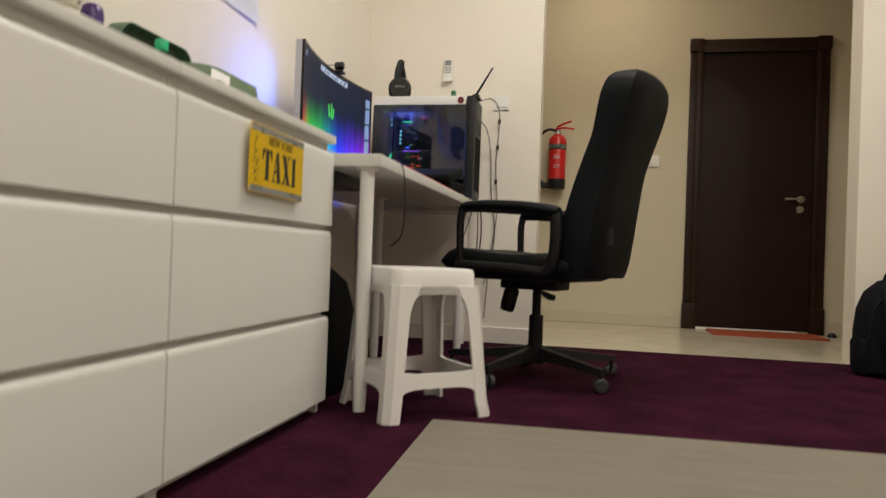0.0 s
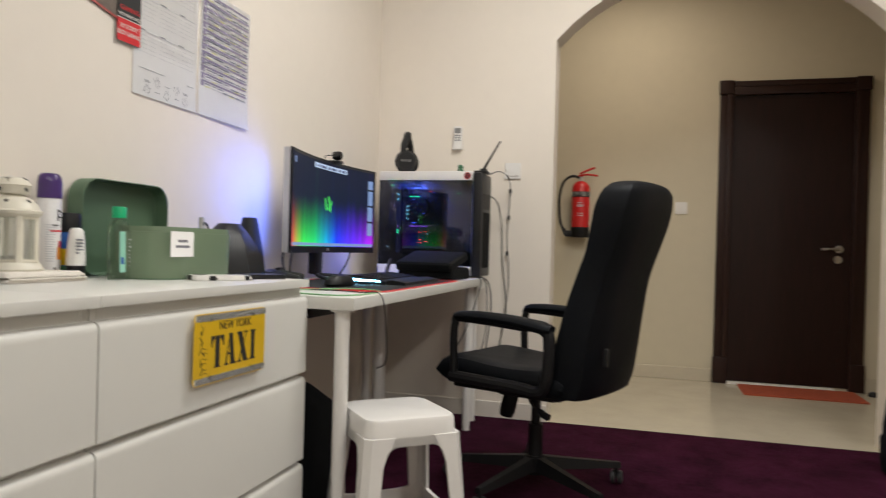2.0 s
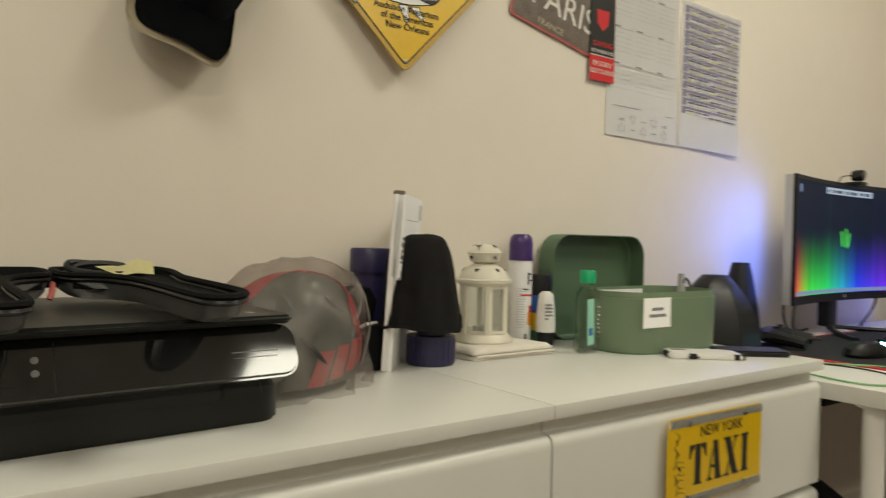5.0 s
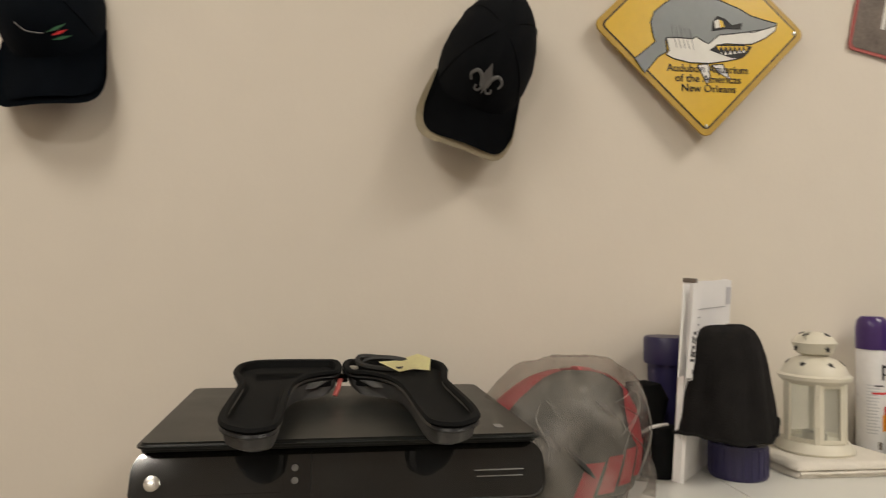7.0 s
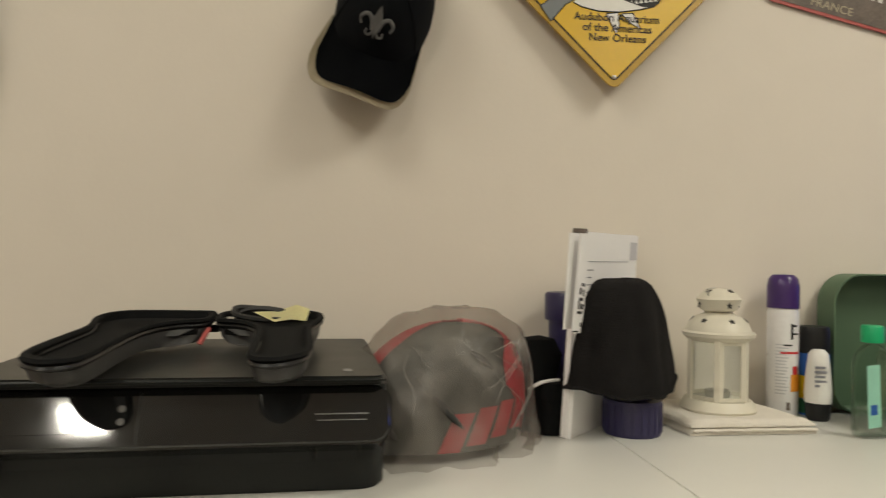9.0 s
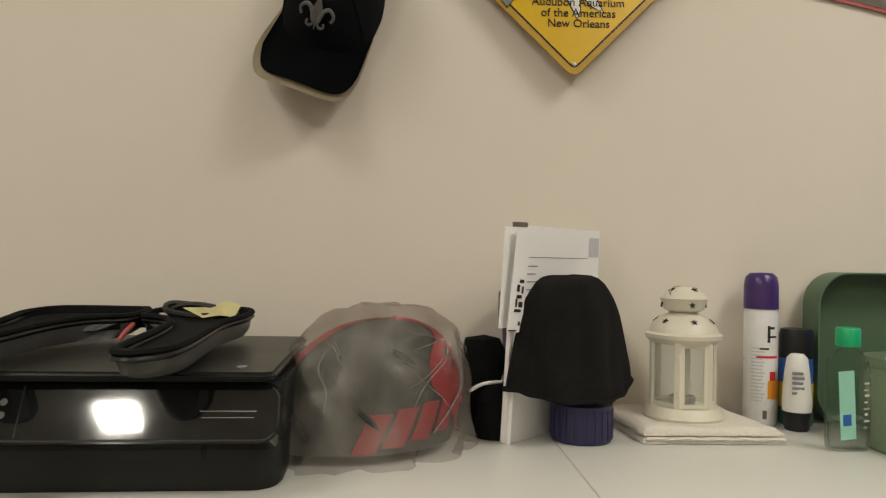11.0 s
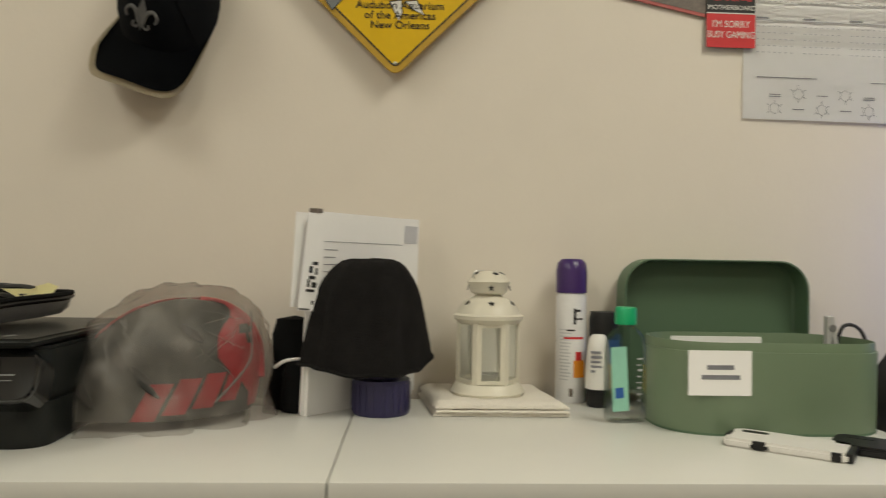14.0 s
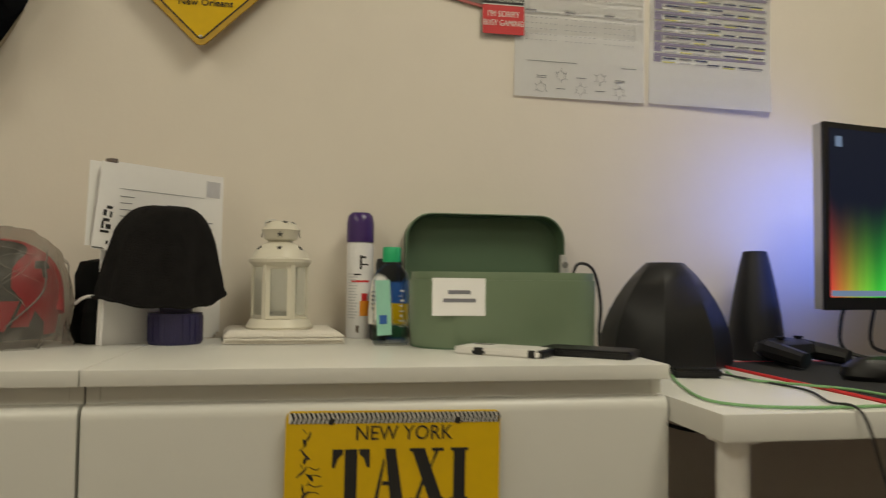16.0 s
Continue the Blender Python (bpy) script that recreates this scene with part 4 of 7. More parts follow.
def computer_case():
    c = thing("computer_case", pose(0.138, 2.385, DESK) @ Matrix.Diagonal((1.025, 1, 1.025, 1)), "white and black tower computer case with a smoked glass side", "computer")
    L, D, H = 0.525, 0.215, 0.515
    part("top_cover", box(bmesh.new(), 0, L - 0.05, 0, D, H - 0.045, H, 0.006), M_STOOL, c, "white top cover")
    part("bottom_cover", box(bmesh.new(), 0.0, L - 0.05, 0, D, 0.012, 0.055, 0.005), M_STOOL, c, "white bottom cover")
    part("front_panel", box(bmesh.new(), L - 0.048, L, 0.0, D, 0.008, H - 0.006, 0.012), M_BLACK, c, "black mesh front with vents")
    part("rear_panel", box(bmesh.new(), 0.0, 0.004, 0.004, D, 0.055, H - 0.045), M_BLACK, c)
    part("far_side", box(bmesh.new(), 0.0, L - 0.05, D - 0.03, D, 0.055, H - 0.045), M_SILVER, c)
    pane = part("side_glass", box(bmesh.new(), 0.002, L - 0.048, 0.0, 0.004, 0.055, H - 0.045), M_TINT, c, "smoked glass panel")
    pane.visible_shadow = False
    part("drive_bay", box(bmesh.new(), L - 0.002, L + 0.0015, 0.035, D - 0.035, 0.335, 0.41, 0.001, 1), M_CHAIRP, c)
    part("front_mesh", box(bmesh.new(), L - 0.002, L + 0.0012, 0.03, D - 0.03, 0.05, 0.32, 0.001, 1), M_FABRIC, c)
    for x in (0.05, L - 0.10):
        for y in (0.03, D - 0.04):
            part("foot", lathe(bmesh.new(), [(0.0, 0), (0.014, 0), (0.014, 0.013), (0.0, 0.013)], 12, Matrix.Translation((x, y, 0))), M_BLACK, c)
    board = part("mainboard", box(bmesh.new(), 0.02, 0.28, D - 0.045, D - 0.031, 0.13, 0.44, 0.002, 1), M_BLACK, c)
    part("graphics_card", box(bmesh.new(), 0.02, 0.29, 0.06, D - 0.046, 0.215, 0.255, 0.005), M_GREY, board)
    part("cpu_cooler", lathe(bmesh.new(), [(0.0, 0), (0.05, 0), (0.05, 0.05), (0.0, 0.05)], 24, Matrix.Translation((0.17, D - 0.05, 0.345)) @ FACE_SOUTH), M_BLACK, board)
    part("power_supply_cover", box(bmesh.new(), 0.01, L - 0.055, 0.03, D - 0.032, 0.057, 0.12), M_BLACK, c)
    for k, (x, z) in enumerate(((0.085, 0.405), (0.085, 0.380), (0.135, 0.345), (0.135, 0.325), (0.135, 0.305), (0.135, 0.285), (0.085, 0.225), (0.085, 0.214))):
        part("led", lathe(bmesh.new(), [(0.0, 0), (0.0042, 0), (0.0, 0.003)], 8, Matrix.Translation((x, 0.05, z)) @ FACE_SOUTH), L_CYAN if k < 6 else L_GREEN, board)
    for x0, x1, z, m in ((0.142, 0.195, 0.393, L_GREEN), (0.245, 0.258, 0.418, L_RED), (0.145, 0.235, 0.246, L_PURPLE), (0.16, 0.18, 0.262, L_BLUE), (0.045, 0.06, 0.448, L_GREEN), (0.195, 0.202, 0.216, L_RED), (0.226, 0.232, 0.218, L_RED), (0.228, 0.234, 0.203, L_RED), (0.194, 0.208, 0.178, L_RED), (0.222, 0.240, 0.170, L_RED), (0.190, 0.210, 0.162, L_RED), (0.39, 0.40, 0.41, L_GREEN)):
        part("led_strip", box(bmesh.new(), x0, x1, 0.055, 0.058, z, z + 0.0024), m, board)
    # added glowing panel: the LEDs' blue wash, not a part of the computer
    part("led_wash_panel", box(bmesh.new(), 0.03, 0.12, 0.066, 0.067, 0.27, 0.37), L_INNER, board)
    for k in range(9):
        x, z = 0.03 + 0.026 * ((k * 7) % 10), 0.14 + 0.034 * ((k * 5) % 9)
        part("led", box(bmesh.new(), x, x + 0.006, 0.056, 0.058, z, z + 0.002), (L_CYAN, L_BLUE, L_PURPLE, L_BLUE)[k % 4], board)
    part("sticker", lathe(bmesh.new(), [(0.0, 0), (0.017, 0), (0.017, 0.001), (0.0, 0.001)], 20, Matrix.Translation((L - 0.075, 0.0, H - 0.023)) @ FACE_SOUTH), M_RED, c, "round red and black sticker")
    part("sticker_mark", lathe(bmesh.new(), [(0.0, 0), (0.0145, 0), (0.0145, 0.0006), (0.0, 0.0006)], 20, Matrix.Translation((L - 0.075, -0.0011, H - 0.023)) @ FACE_SOUTH), M_BLACKINK, c)
    for tilt in (-22, 22):
        part("sticker_stroke", box(bmesh.new(), -0.0012, 0.0012, -0.009, 0.009, 0, 0.0005, 0, 1, Matrix.Translation((L - 0.075 + tilt * 0.00016, -0.0018, H - 0.023)) @ FACE_SOUTH @ pose(0, 0, 0, 0, 0, tilt)), M_RED, c)
    part("io_block", box(bmesh.new(), L - 0.05, L + 0.012, 0.03, 0.12, H - 0.006, H + 0.006, 0.004), M_BLACK, c)
    # antenna leaning back from the top
    a = thing("antenna", pose(0.138 + 1.025 * L - 0.01, 2.445, DESK + 1.025 * H + 0.004), "thin black antenna leaning up from the computer case", "antenna")
    part("base", box(bmesh.new(), -0.018, 0.018, -0.012, 0.012, 0, 0.014, 0.004), M_BLACK, a)
    part("mast", tube(bmesh.new(), [(0, 0, 0.01), (0.035, 0.0, 0.07), (0.082, 0.0, 0.150)], lambda f: 0.007 - 0.003 * f, 8), M_BLACK, a)


computer_case()
CASE_TOP = DESK + 0.515 * 1.025


def headset():
    h = thing("headset", pose(0.249, 2.485, CASE_TOP, 0, 0, 15) @ Matrix.Diagonal((1.2, 1.2, 1.2, 1)), "black over-ear headset standing on the computer case", "headset")
    part("headband", tube(bmesh.new(), [(-0.012, -0.045, 0.05), (-0.012, -0.042, 0.11), (0, -0.02, 0.155), (0, 0.0, 0.163), (0, 0.02, 0.155), (0.012, 0.042, 0.11), (0.012, 0.045, 0.05)], lambda f: 0.011 + 0.006 * math.sin(math.pi * f), 10), M_BLACK, h)
    for s in (-1, 1):
        cup = part("ear_cup", lathe(bmesh.new(), [(0.0, -0.02), (0.040, -0.02), (0.047, -0.008), (0.047, 0.008), (0.036, 0.022), (0.0, 0.024)], 24, Matrix.Translation((0.0, s * 0.040, 0.046)) @ pose(0, 0, 0, 90 * s, 0, 0), 0.9, 1.0), M_BLACK, h)
        part("ear_pad", lathe(bmesh.new(), [(0.02, 0.0), (0.046, 0.0), (0.05, 0.010), (0.044, 0.02), (0.02, 0.02), (0.02, 0.0)], 24, Matrix.Translation((0.0, s * 0.018, 0.047)) @ pose(0, 0, 0, -90 * s, 0, 0)), M_LEATHER, cup)
    bm = bmesh.new()
    for k in range(4):
        box(bm, -0.020 + 0.011 * k, -0.013 + 0.011 * k, -0.0655, -0.062, 0.043, 0.052)
    part("mark_bars", bm, M_GREY, h)


headset()
f = thing("figurine", pose(0.553, 2.425, CASE_TOP), "tiny dark green ornament on the computer case", "ornament")
part("base", lathe(bmesh.new(), [(0.0, 0), (0.017, 0), (0.018, 0.006), (0.0, 0.008)], 14), M_FIG, f)
part("top", lathe(bmesh.new(), [(0.0, 0.006), (0.014, 0.008), (0.012, 0.018), (0.016, 0.024), (0.009, 0.034), (0.0, 0.036)], 14), M_FIG, f)

bm = prism(bmesh.new(), rounded(0.50, 0.90, 0.02), 0.004, None)
p = thing("desk_pad", pose(0.412, 1.535, DESK), "long black desk pad with a red stitched edge", "desk pad")
part("surface", bm, M_PAD, p)
rim = rounded(0.504, 0.904, 0.022)
part("stitched_edge", tube(bmesh.new(), [(x, y, 0.0025) for x, y in rim + rim[:1]], 0.0030, 6, 0), M_RED, p, "red stitching")


def keyboard():
    k = thing("keyboard", pose(0.46, 1.66, DESK + 0.004, 0, 0, 0), "black gaming keyboard with a glowing blue edge", "keyboard")
    part("case", prism(bmesh.new(), [(-0.075, 0.0), (0.075, 0.0), (0.075, 0.012), (-0.06, 0.028), (-0.075, 0.026)], 0.45, Matrix.Translation((0, 0.225, 0)) @ pose(0, 0, 0, 90), 0.002), M_BLACK, k)
    me = None
    for r in range(5):
        for c in range(15):
            x, y = -0.055 + 0.022 * r, -0.20 + 0.0285 * c
            z = 0.0275 - 0.0026 * r * 1.0
            if me is None:
                me = part("key", prism(bmesh.new(), rounded(0.017, 0.023, 0.002, 2), 0.009, None, 0.001, 1), M_BLACK, k)
                o = me
            else:
                o = me.copy()
                scene.collection.objects.link(o)
            o.location = (x, y, z - 0.004)
    for i in range(5):
        part("glowing_key_side", box(bmesh.new(), -0.062 + 0.024 * i, -0.044 + 0.024 * i, -0.228, -0.2255, 0.010, 0.020 - 0.001 * i), L_CYAN, k)
    part("wrist_rest", prism(bmesh.new(), [(0.078, 0), (0.15, 0), (0.15, 0.010), (0.10, 0.018), (0.078, 0.016)], 0.44, Matrix.Translation((0, 0.22, 0)) @ pose(0, 0, 0, 90), 0.002), M_BLACK, k)


keyboard()


def mouse():
    m = thing("computer_mouse", pose(0.44, 1.24, DESK + 0.004, 0, 0, 70), "black computer mouse on the desk pad", "mouse")
    bm = lathe(bmesh.new(), [(0.0, 0), (0.030, 0.0), (0.034, 0.008), (0.032, 0.022), (0.022, 0.036), (0.0, 0.041)], 28, None, 1.9, 1.0, 2.4)
    part("shell", bm, M_BLACK, m)
    part("wheel", lathe(bmesh.new(), [(0.0, -0.004), (0.009, -0.004), (0.009, 0.004), (0.0, 0.004)], 14, Matrix.Translation((0.03, 0, 0.031)) @ FACE_SOUTH), M_GREY, m)
    part("cable", tube(bmesh.new(), [(0.062, 0, 0.008), (0.10, 0.02, 0.006), (0.16, 0.10, 0.006), (0.30, 0.16, 0.006)], 0.002, 6), M_CABLE, m)


mouse()


def gamepad():
    g = thing("game_controller", pose(0.20, 1.23, DESK + 0.004, 0, 0, 20), "black game controller on the desk pad", "game controller")
    bm = lathe(bmesh.new(), [(0.0, 0.012), (0.04, 0.012), (0.055, 0.025), (0.05, 0.042), (0.03, 0.05), (0.0, 0.05)], 26, None, 0.8, 1.25, 2.6)
    part("body", bm, M_BLACK, g)
    for s in (-1, 1):
        part("grip", tube(bmesh.new(), [(0.0, s * 0.05, 0.03), (0.05, s * 0.062, 0.024), (0.09, s * 0.068, 0.018)], lambda f: 0.020 - 0.005 * f, 10), M_BLACK, g)
        part("stick", lathe(bmesh.new(), [(0.0, 0.045), (0.006, 0.045), (0.006, 0.051), (0.009, 0.053), (0.009, 0.056), (0.0, 0.056)], 12, Matrix.Translation((0.01, s * 0.028, 0))), M_CHAIRP, g)


gamepad()


def satellite(name, m, base, top, H, sx, sy, label, bow, sides):
    s = thing(name, m, label, "speaker", "desk speakers")
    pr = [(0.0, 0.0), (base * 0.98, 0.0), (base, 0.01)]
    for i in range(1, 8):
        f = i / 8
        pr.append((base + (top - base) * (f ** bow), 0.01 + (H - 0.01) * f))
    pr += [(top, H - 0.002), (top * 0.9, H), (0.0, H)]
    part("cabinet", lathe(bmesh.new(), pr, sides, pose(0, 0, 0, 0, 0, 180 / sides), sx, sy, 2.0), M_BLACK, s, "", )
    part("base_plate", lathe(bmesh.new(), [(0.0, -0.0), (base * 0.7, -0.0), (base * 0.7, 0.004), (0.0, 0.004)], 20), M_BLACK, s)
    return s


satellite("speaker", pose(0.16, 0.991, DESK), 0.142, 0.042, 0.205, 0.85, 1.0, "faceted black tapering loudspeaker beside the drawer chest", 2.1, 8)
satellite("speaker", pose(0.085, 1.240, DESK), 0.062, 0.026, 0.235, 1.0, 0.95, "slim black tapering loudspeaker by the monitor", 1.5, 12)


def open_case(m, label):
    c = thing("headphone_case", m, label, "case")
    part("lower_half", box(bmesh.new(), -0.10, 0.10, -0.14, 0.14, 0.0, 0.055, 0.022, 3), M_FABRIC, c)
    bm = box(bmesh.new(), -0.10, 0.10, -0.14, 0.14, 0.0, 0.045, 0.020, 3, Matrix.Translation((-0.02, 0, 0.058)) @ pose(0, 0, 0, 0, -16, 0))
    part("upper_half", bm, M_FABRIC, c)
    part("contents", lathe(bmesh.new(), [(0.0, 0.0), (0.05, 0.0), (0.055, 0.02), (0.035, 0.045), (0.0, 0.05)], 20, Matrix.Translation((0.03, 0.05, 0.05))), M_BLACK, c)
    part("zip_tab", box(bmesh.new(), 0.09, 0.125, 0.08, 0.10, 0.02, 0.055, 0.004), M_SHELLG, c)


open_case(pose(0.52, 2.12, DESK + 0.004, 0, 0, 80), "half-open black soft case on the desk before the computer")
p = thing("phone_stand", pose(0.30, 2.06, DESK + 0.004, 0, 0, -60), "small black stand leaning on the desk pad", "stand")
part("plate", box(bmesh.new(), -0.03, 0.03, -0.004, 0.004, 0.0, 0.09, 0.003, 2, pose(0, 0, 0, -18)), M_BLACK, p)
part("foot", box(bmesh.new(), -0.03, 0.03, 0.0, 0.05, 0.0, 0.006, 0.002), M_BLACK, p)
d = thing("usb_hub", pose(0.345, 0.955, DESK, 0, 0, 78), "small black adapter with a cable on the desk", "adapter")
part("body", prism(bmesh.new(), rounded(0.085, 0.032, 0.008), 0.016, None, 0.004), M_BLACK, d)
bm = tube(bmesh.new(), [(0.365, 0.99, DESK + 0.008), (0.42, 1.03, DESK + 0.003), (0.52, 1.04, DESK + 0.003), (0.62, 1.0, DESK + 0.003), (0.682, 1.0, DESK - 0.002), (0.690, 1.03, DESK - 0.10), (0.66, 1.12, DESK - 0.22), (0.60, 1.2, DESK - 0.26)], 0.0019, 8)
solo("cable", bm, M_CABLE, Matrix(), "thin black cable hanging over the desk edge", "cable", "cables")
bm = tube(bmesh.new(), [(0.30, 0.93, DESK + 0.003), (0.45, 0.87, DESK + 0.003), (0.60, 0.84, DESK + 0.003), (0.655, 0.93, DESK + 0.003), (0.64, 1.10, DESK + 0.003), (0.55, 1.10, DESK + 0.007), (0.40, 1.02, DESK + 0.003), (0.30, 1.04, DESK + 0.003)], 0.0022, 8)
solo("cable", bm, M_CABLEG, Matrix(), "thin light green cable looped on the desk", "cable", "cables")
for k, pts in enumerate((
    [(0.70, 2.44, CASE_TOP - 0.01), (0.745, 2.50, CASE_TOP + 0.012), (0.77, 2.62, CASE_TOP - 0.02), (0.765, 2.70, CASE_TOP - 0.12), (0.755, 2.71, 0.95), (0.77, 2.71, 0.70), (0.74, 2.70, 0.45), (0.72, 2.66, 0.12)],
    [(0.70, 2.46, 1.15), (0.715, 2.60, 1.12), (0.725, 2.70, 1.0), (0.735, 2.70, 0.80), (0.76, 2.71, 0.55), (0.71, 2.68, 0.30)],
    [(0.63, 2.46, DESK + 0.01), (0.70, 2.48, DESK - 0.02), (0.715, 2.50, DESK - 0.15), (0.70, 2.50, 0.42), (0.67, 2.48, 0.2)],
    [(0.62, 2.43, DESK + 0.006), (0.685, 2.46, DESK - 0.01), (0.70, 2.47, DESK - 0.1), (0.69, 2.50, 0.45), (0.66, 2.45, 0.30)],
    [(0.60, 2.38, DESK + 0.004), (0.684, 2.36, DESK + 0.002), (0.688, 2.34, DESK - 0.06), (0.64, 2.30, 0.50), (0.58, 2.25, 0.36)])):
    pts = [(x - 0.010, min(y + 0.03, 2.708), z) for x, y, z in pts]
    solo("cable", tube(bmesh.new(), pts, 0.0035 if k in (2, 3) else 0.0026, 7), (M_CABLEW, M_CABLE, M_CABLE, M_CABLEW, M_CABLE)[k], Matrix(), "loose cable hanging beside the computer case", "cable", "cables")
for clip_x, clip_y, clip_z in ((0.757, 2.700, 1.19), (0.752, 2.702, 1.05), (0.748, 2.702, 0.86)):
    solo("cable_clip", box(bmesh.new(), -0.007, 0.007, -0.006, 0.006, -0.012, 0.012, 0.003), M_BLACK, pose(clip_x, clip_y, clip_z, 0, 0, 20), "small black clip on a hanging cable", "cable clip", "cable clips")
for k, pts in enumerate(([(0.122, 1.45, 0.90), (0.122, 1.42, 0.82), (0.16, 1.40, 0.76), (0.22, 1.46, 0.742)], [(0.112, 1.52, 0.88), (0.112, 1.5, 0.78), (0.10, 1.55, 0.75), (0.06, 1.7, 0.742)], [(0.118, 1.95, 1.12), (0.11, 1.98, 1.0), (0.15, 2.0, 0.85), (0.10, 2.0, 0.742)])):
    solo("cable", tube(bmesh.new(), pts, 0.004, 7), M_CABLE, Matrix(), "black cable behind the monitor", "cable", "cables")
for k, pts in enumerate(([(0.30, 0.86, 0.69), (0.34, 0.90, 0.655), (0.38, 0.98, 0.645), (0.40, 1.1, 0.66), (0.38, 1.2, 0.695)], [(0.33, 0.9, 0.69), (0.37, 1.0, 0.66), (0.35, 1.1, 0.65), (0.33, 1.3, 0.69)])):
    solo("cable", tube(bmesh.new(), pts, 0.0032, 7), M_CABLE, Matrix(), "black cable slung under the desktop", "cable", "cables")
bm = box(bmesh.new(), 0.22, 0.50, 0.90, 1.20, 0.66, 0.699, 0.01)
solo("power_strip", bm, M_BLACK, Matrix(), "black cable tray fixed under the desktop", "cable tray")

# ---- on the wall ----


def diamond_sign():
    """Yellow diamond plate with a raised rim, plain grey and white figure, and lettering."""
    s = thing("diamond_sign", on_wall(0.058, 1.567, 0.021, 0.5) @ pose(0, 0, 0, -4.6), "yellow diamond metal sign with grey and white figure", "sign")
    q = pose(0, 0, 0, 0, 0, 45)
    part("plate", prism(bmesh.new(), rounded(0.298, 0.298, 0.018), 0.003, q, 0.001, 1), M_YELLOWD, s, "worn darker rim")
    part("black_line", prism(bmesh.new(), rounded(0.276, 0.276, 0.010), 0.0006, q @ Matrix.Translation((0, 0, 0.003))), M_BLACKINK, s)
    face = part("face", prism(bmesh.new(), rounded(0.270, 0.270, 0.008), 0.0012, q @ Matrix.Translation((0, 0, 0.003))), M_YELLOW, s)
    grey = [(-0.1332, -0.0622), (-0.1146, -0.0894), (-0.0877, -0.0576), (-0.0703, -0.047), (-0.0725, -0.0252), (-0.0703, -0.0202), (-0.0486, -0.0192), (-0.0182, -0.0199), (-0.0117, -0.0154), (0.0035, -0.0249), (0.0122, -0.0282), (0.0339, -0.0104), (0.0556, -0.0074), (0.0903, -0.0017), (0.1011, -0.0028), (0.125, 0.0052), (0.1489, 0.0131), (0.1519, 0.0182), (0.125, 0.0239), (0.099, 0.031), (0.0773, 0.0432), (0.0382, 0.0579), (0.0035, 0.065), (-0.0182, 0.0992), (-0.0399, 0.0654), (-0.0703, 0.0469), (-0.092, 0.0291), (-0.0994, 0.0085), (-0.0963, -0.0132), (-0.092, -0.0288), (-0.1137, -0.0466)]
    white = [(-0.0703, -0.0202), (-0.0486, -0.0192), (-0.0182, -0.0199), (-0.0117, -0.0154), (0.0035, -0.0249), (0.0122, -0.0282), (0.0339, -0.0104), (0.0556, -0.0074), (0.0903, -0.0017), (0.125, 0.0052), (0.151, 0.0141), (0.1467, 0.003), (0.125, -0.0128), (0.099, -0.025), (0.0729, -0.0271), (0.0469, -0.0265), (0.0273, -0.0309), (0.0143, -0.04), (0.0339, -0.0464), (0.0556, -0.0525), (0.0729, -0.0539), (0.0469, -0.0601), (0.0122, -0.0661), (-0.0269, -0.0662), (-0.0573, -0.0599), (-0.0725, -0.0524), (-0.066, -0.0446)]
    mouth = [(0.0165, -0.0398), (0.0295, -0.0295), (0.0556, -0.0298), (0.0816, -0.0284), (0.0968, -0.0311), (0.0881, -0.0439), (0.0773, -0.0527), (0.0556, -0.0525), (0.0339, -0.0464)]
    brow = [(0.0208, -0.0023), (0.0469, 0.0031), (0.0773, 0.004), (0.0807, 0.0147), (0.0599, 0.009), (0.0477, 0.0207), (0.0317, 0.0258), (0.023, 0.0147)]
    for name, pts, z, mt in (("grey_shape", grey, 0.0042, M_SHARKG), ("white_shape", white, 0.0046, M_SHARKW), ("mouth_shape", mouth, 0.0048, M_BLACKINK), ("brow_shape", brow, 0.0048, M_BLACKINK), ("eye_shape", [(0.0252, 0.0157), (0.0339, 0.0204), (0.0365, 0.0046), (0.0269, 0.0022)], 0.0053, M_SHARKW), ("eye_shape", [(0.0347, 0.0197), (0.0417, 0.017), (0.0451, 0.0061), (0.0369, 0.0039)], 0.0053, M_YELLOW), ("white_fin", [(-0.0117, -0.0701), (0.01, -0.0671), (0.0122, -0.0901), (0.0056, -0.1066), (-0.0017, -0.0913)], 0.0042, M_SHARKW), ("white_fin", [(0.0165, -0.069), (0.0382, -0.0664), (0.0521, -0.0956), (0.0317, -0.0845)], 0.0042, M_SHARKW)):
        part(name, prism(bmesh.new(), pts, 0.0006, Matrix.Translation((0, 0, z))), mt, face)
        if "shape" in name and "eye" not in name or "fin" in name:
            rim = [(x, y, z + 0.0005) for x, y in pts]
            part("black_outline", tube(bmesh.new(), rim + rim[:1], 0.0011, 5, 0), M_BLACKINK, face)
    for k in range(6):
        x = 0.036 + 0.009 * k
        part("tooth_shape", prism(bmesh.new(), [(x - 0.0035, -0.0505 + 0.0016 * k), (x + 0.0035, -0.0500 + 0.0016 * k), (x, -0.0430 + 0.0012 * k)], 0.0003, Matrix.Translation((0, 0, 0.0055))), M_SHARKW, face)
    for k in range(7):
        x = 0.032 + 0.009 * k
        part("tooth_shape", prism(bmesh.new(), [(x - 0.004, -0.0318 + 0.0003 * k), (x + 0.004, -0.0315 + 0.0003 * k), (x, -0.0405)], 0.0003, Matrix.Translation((0, 0, 0.0055))), M_YELLOW, face)
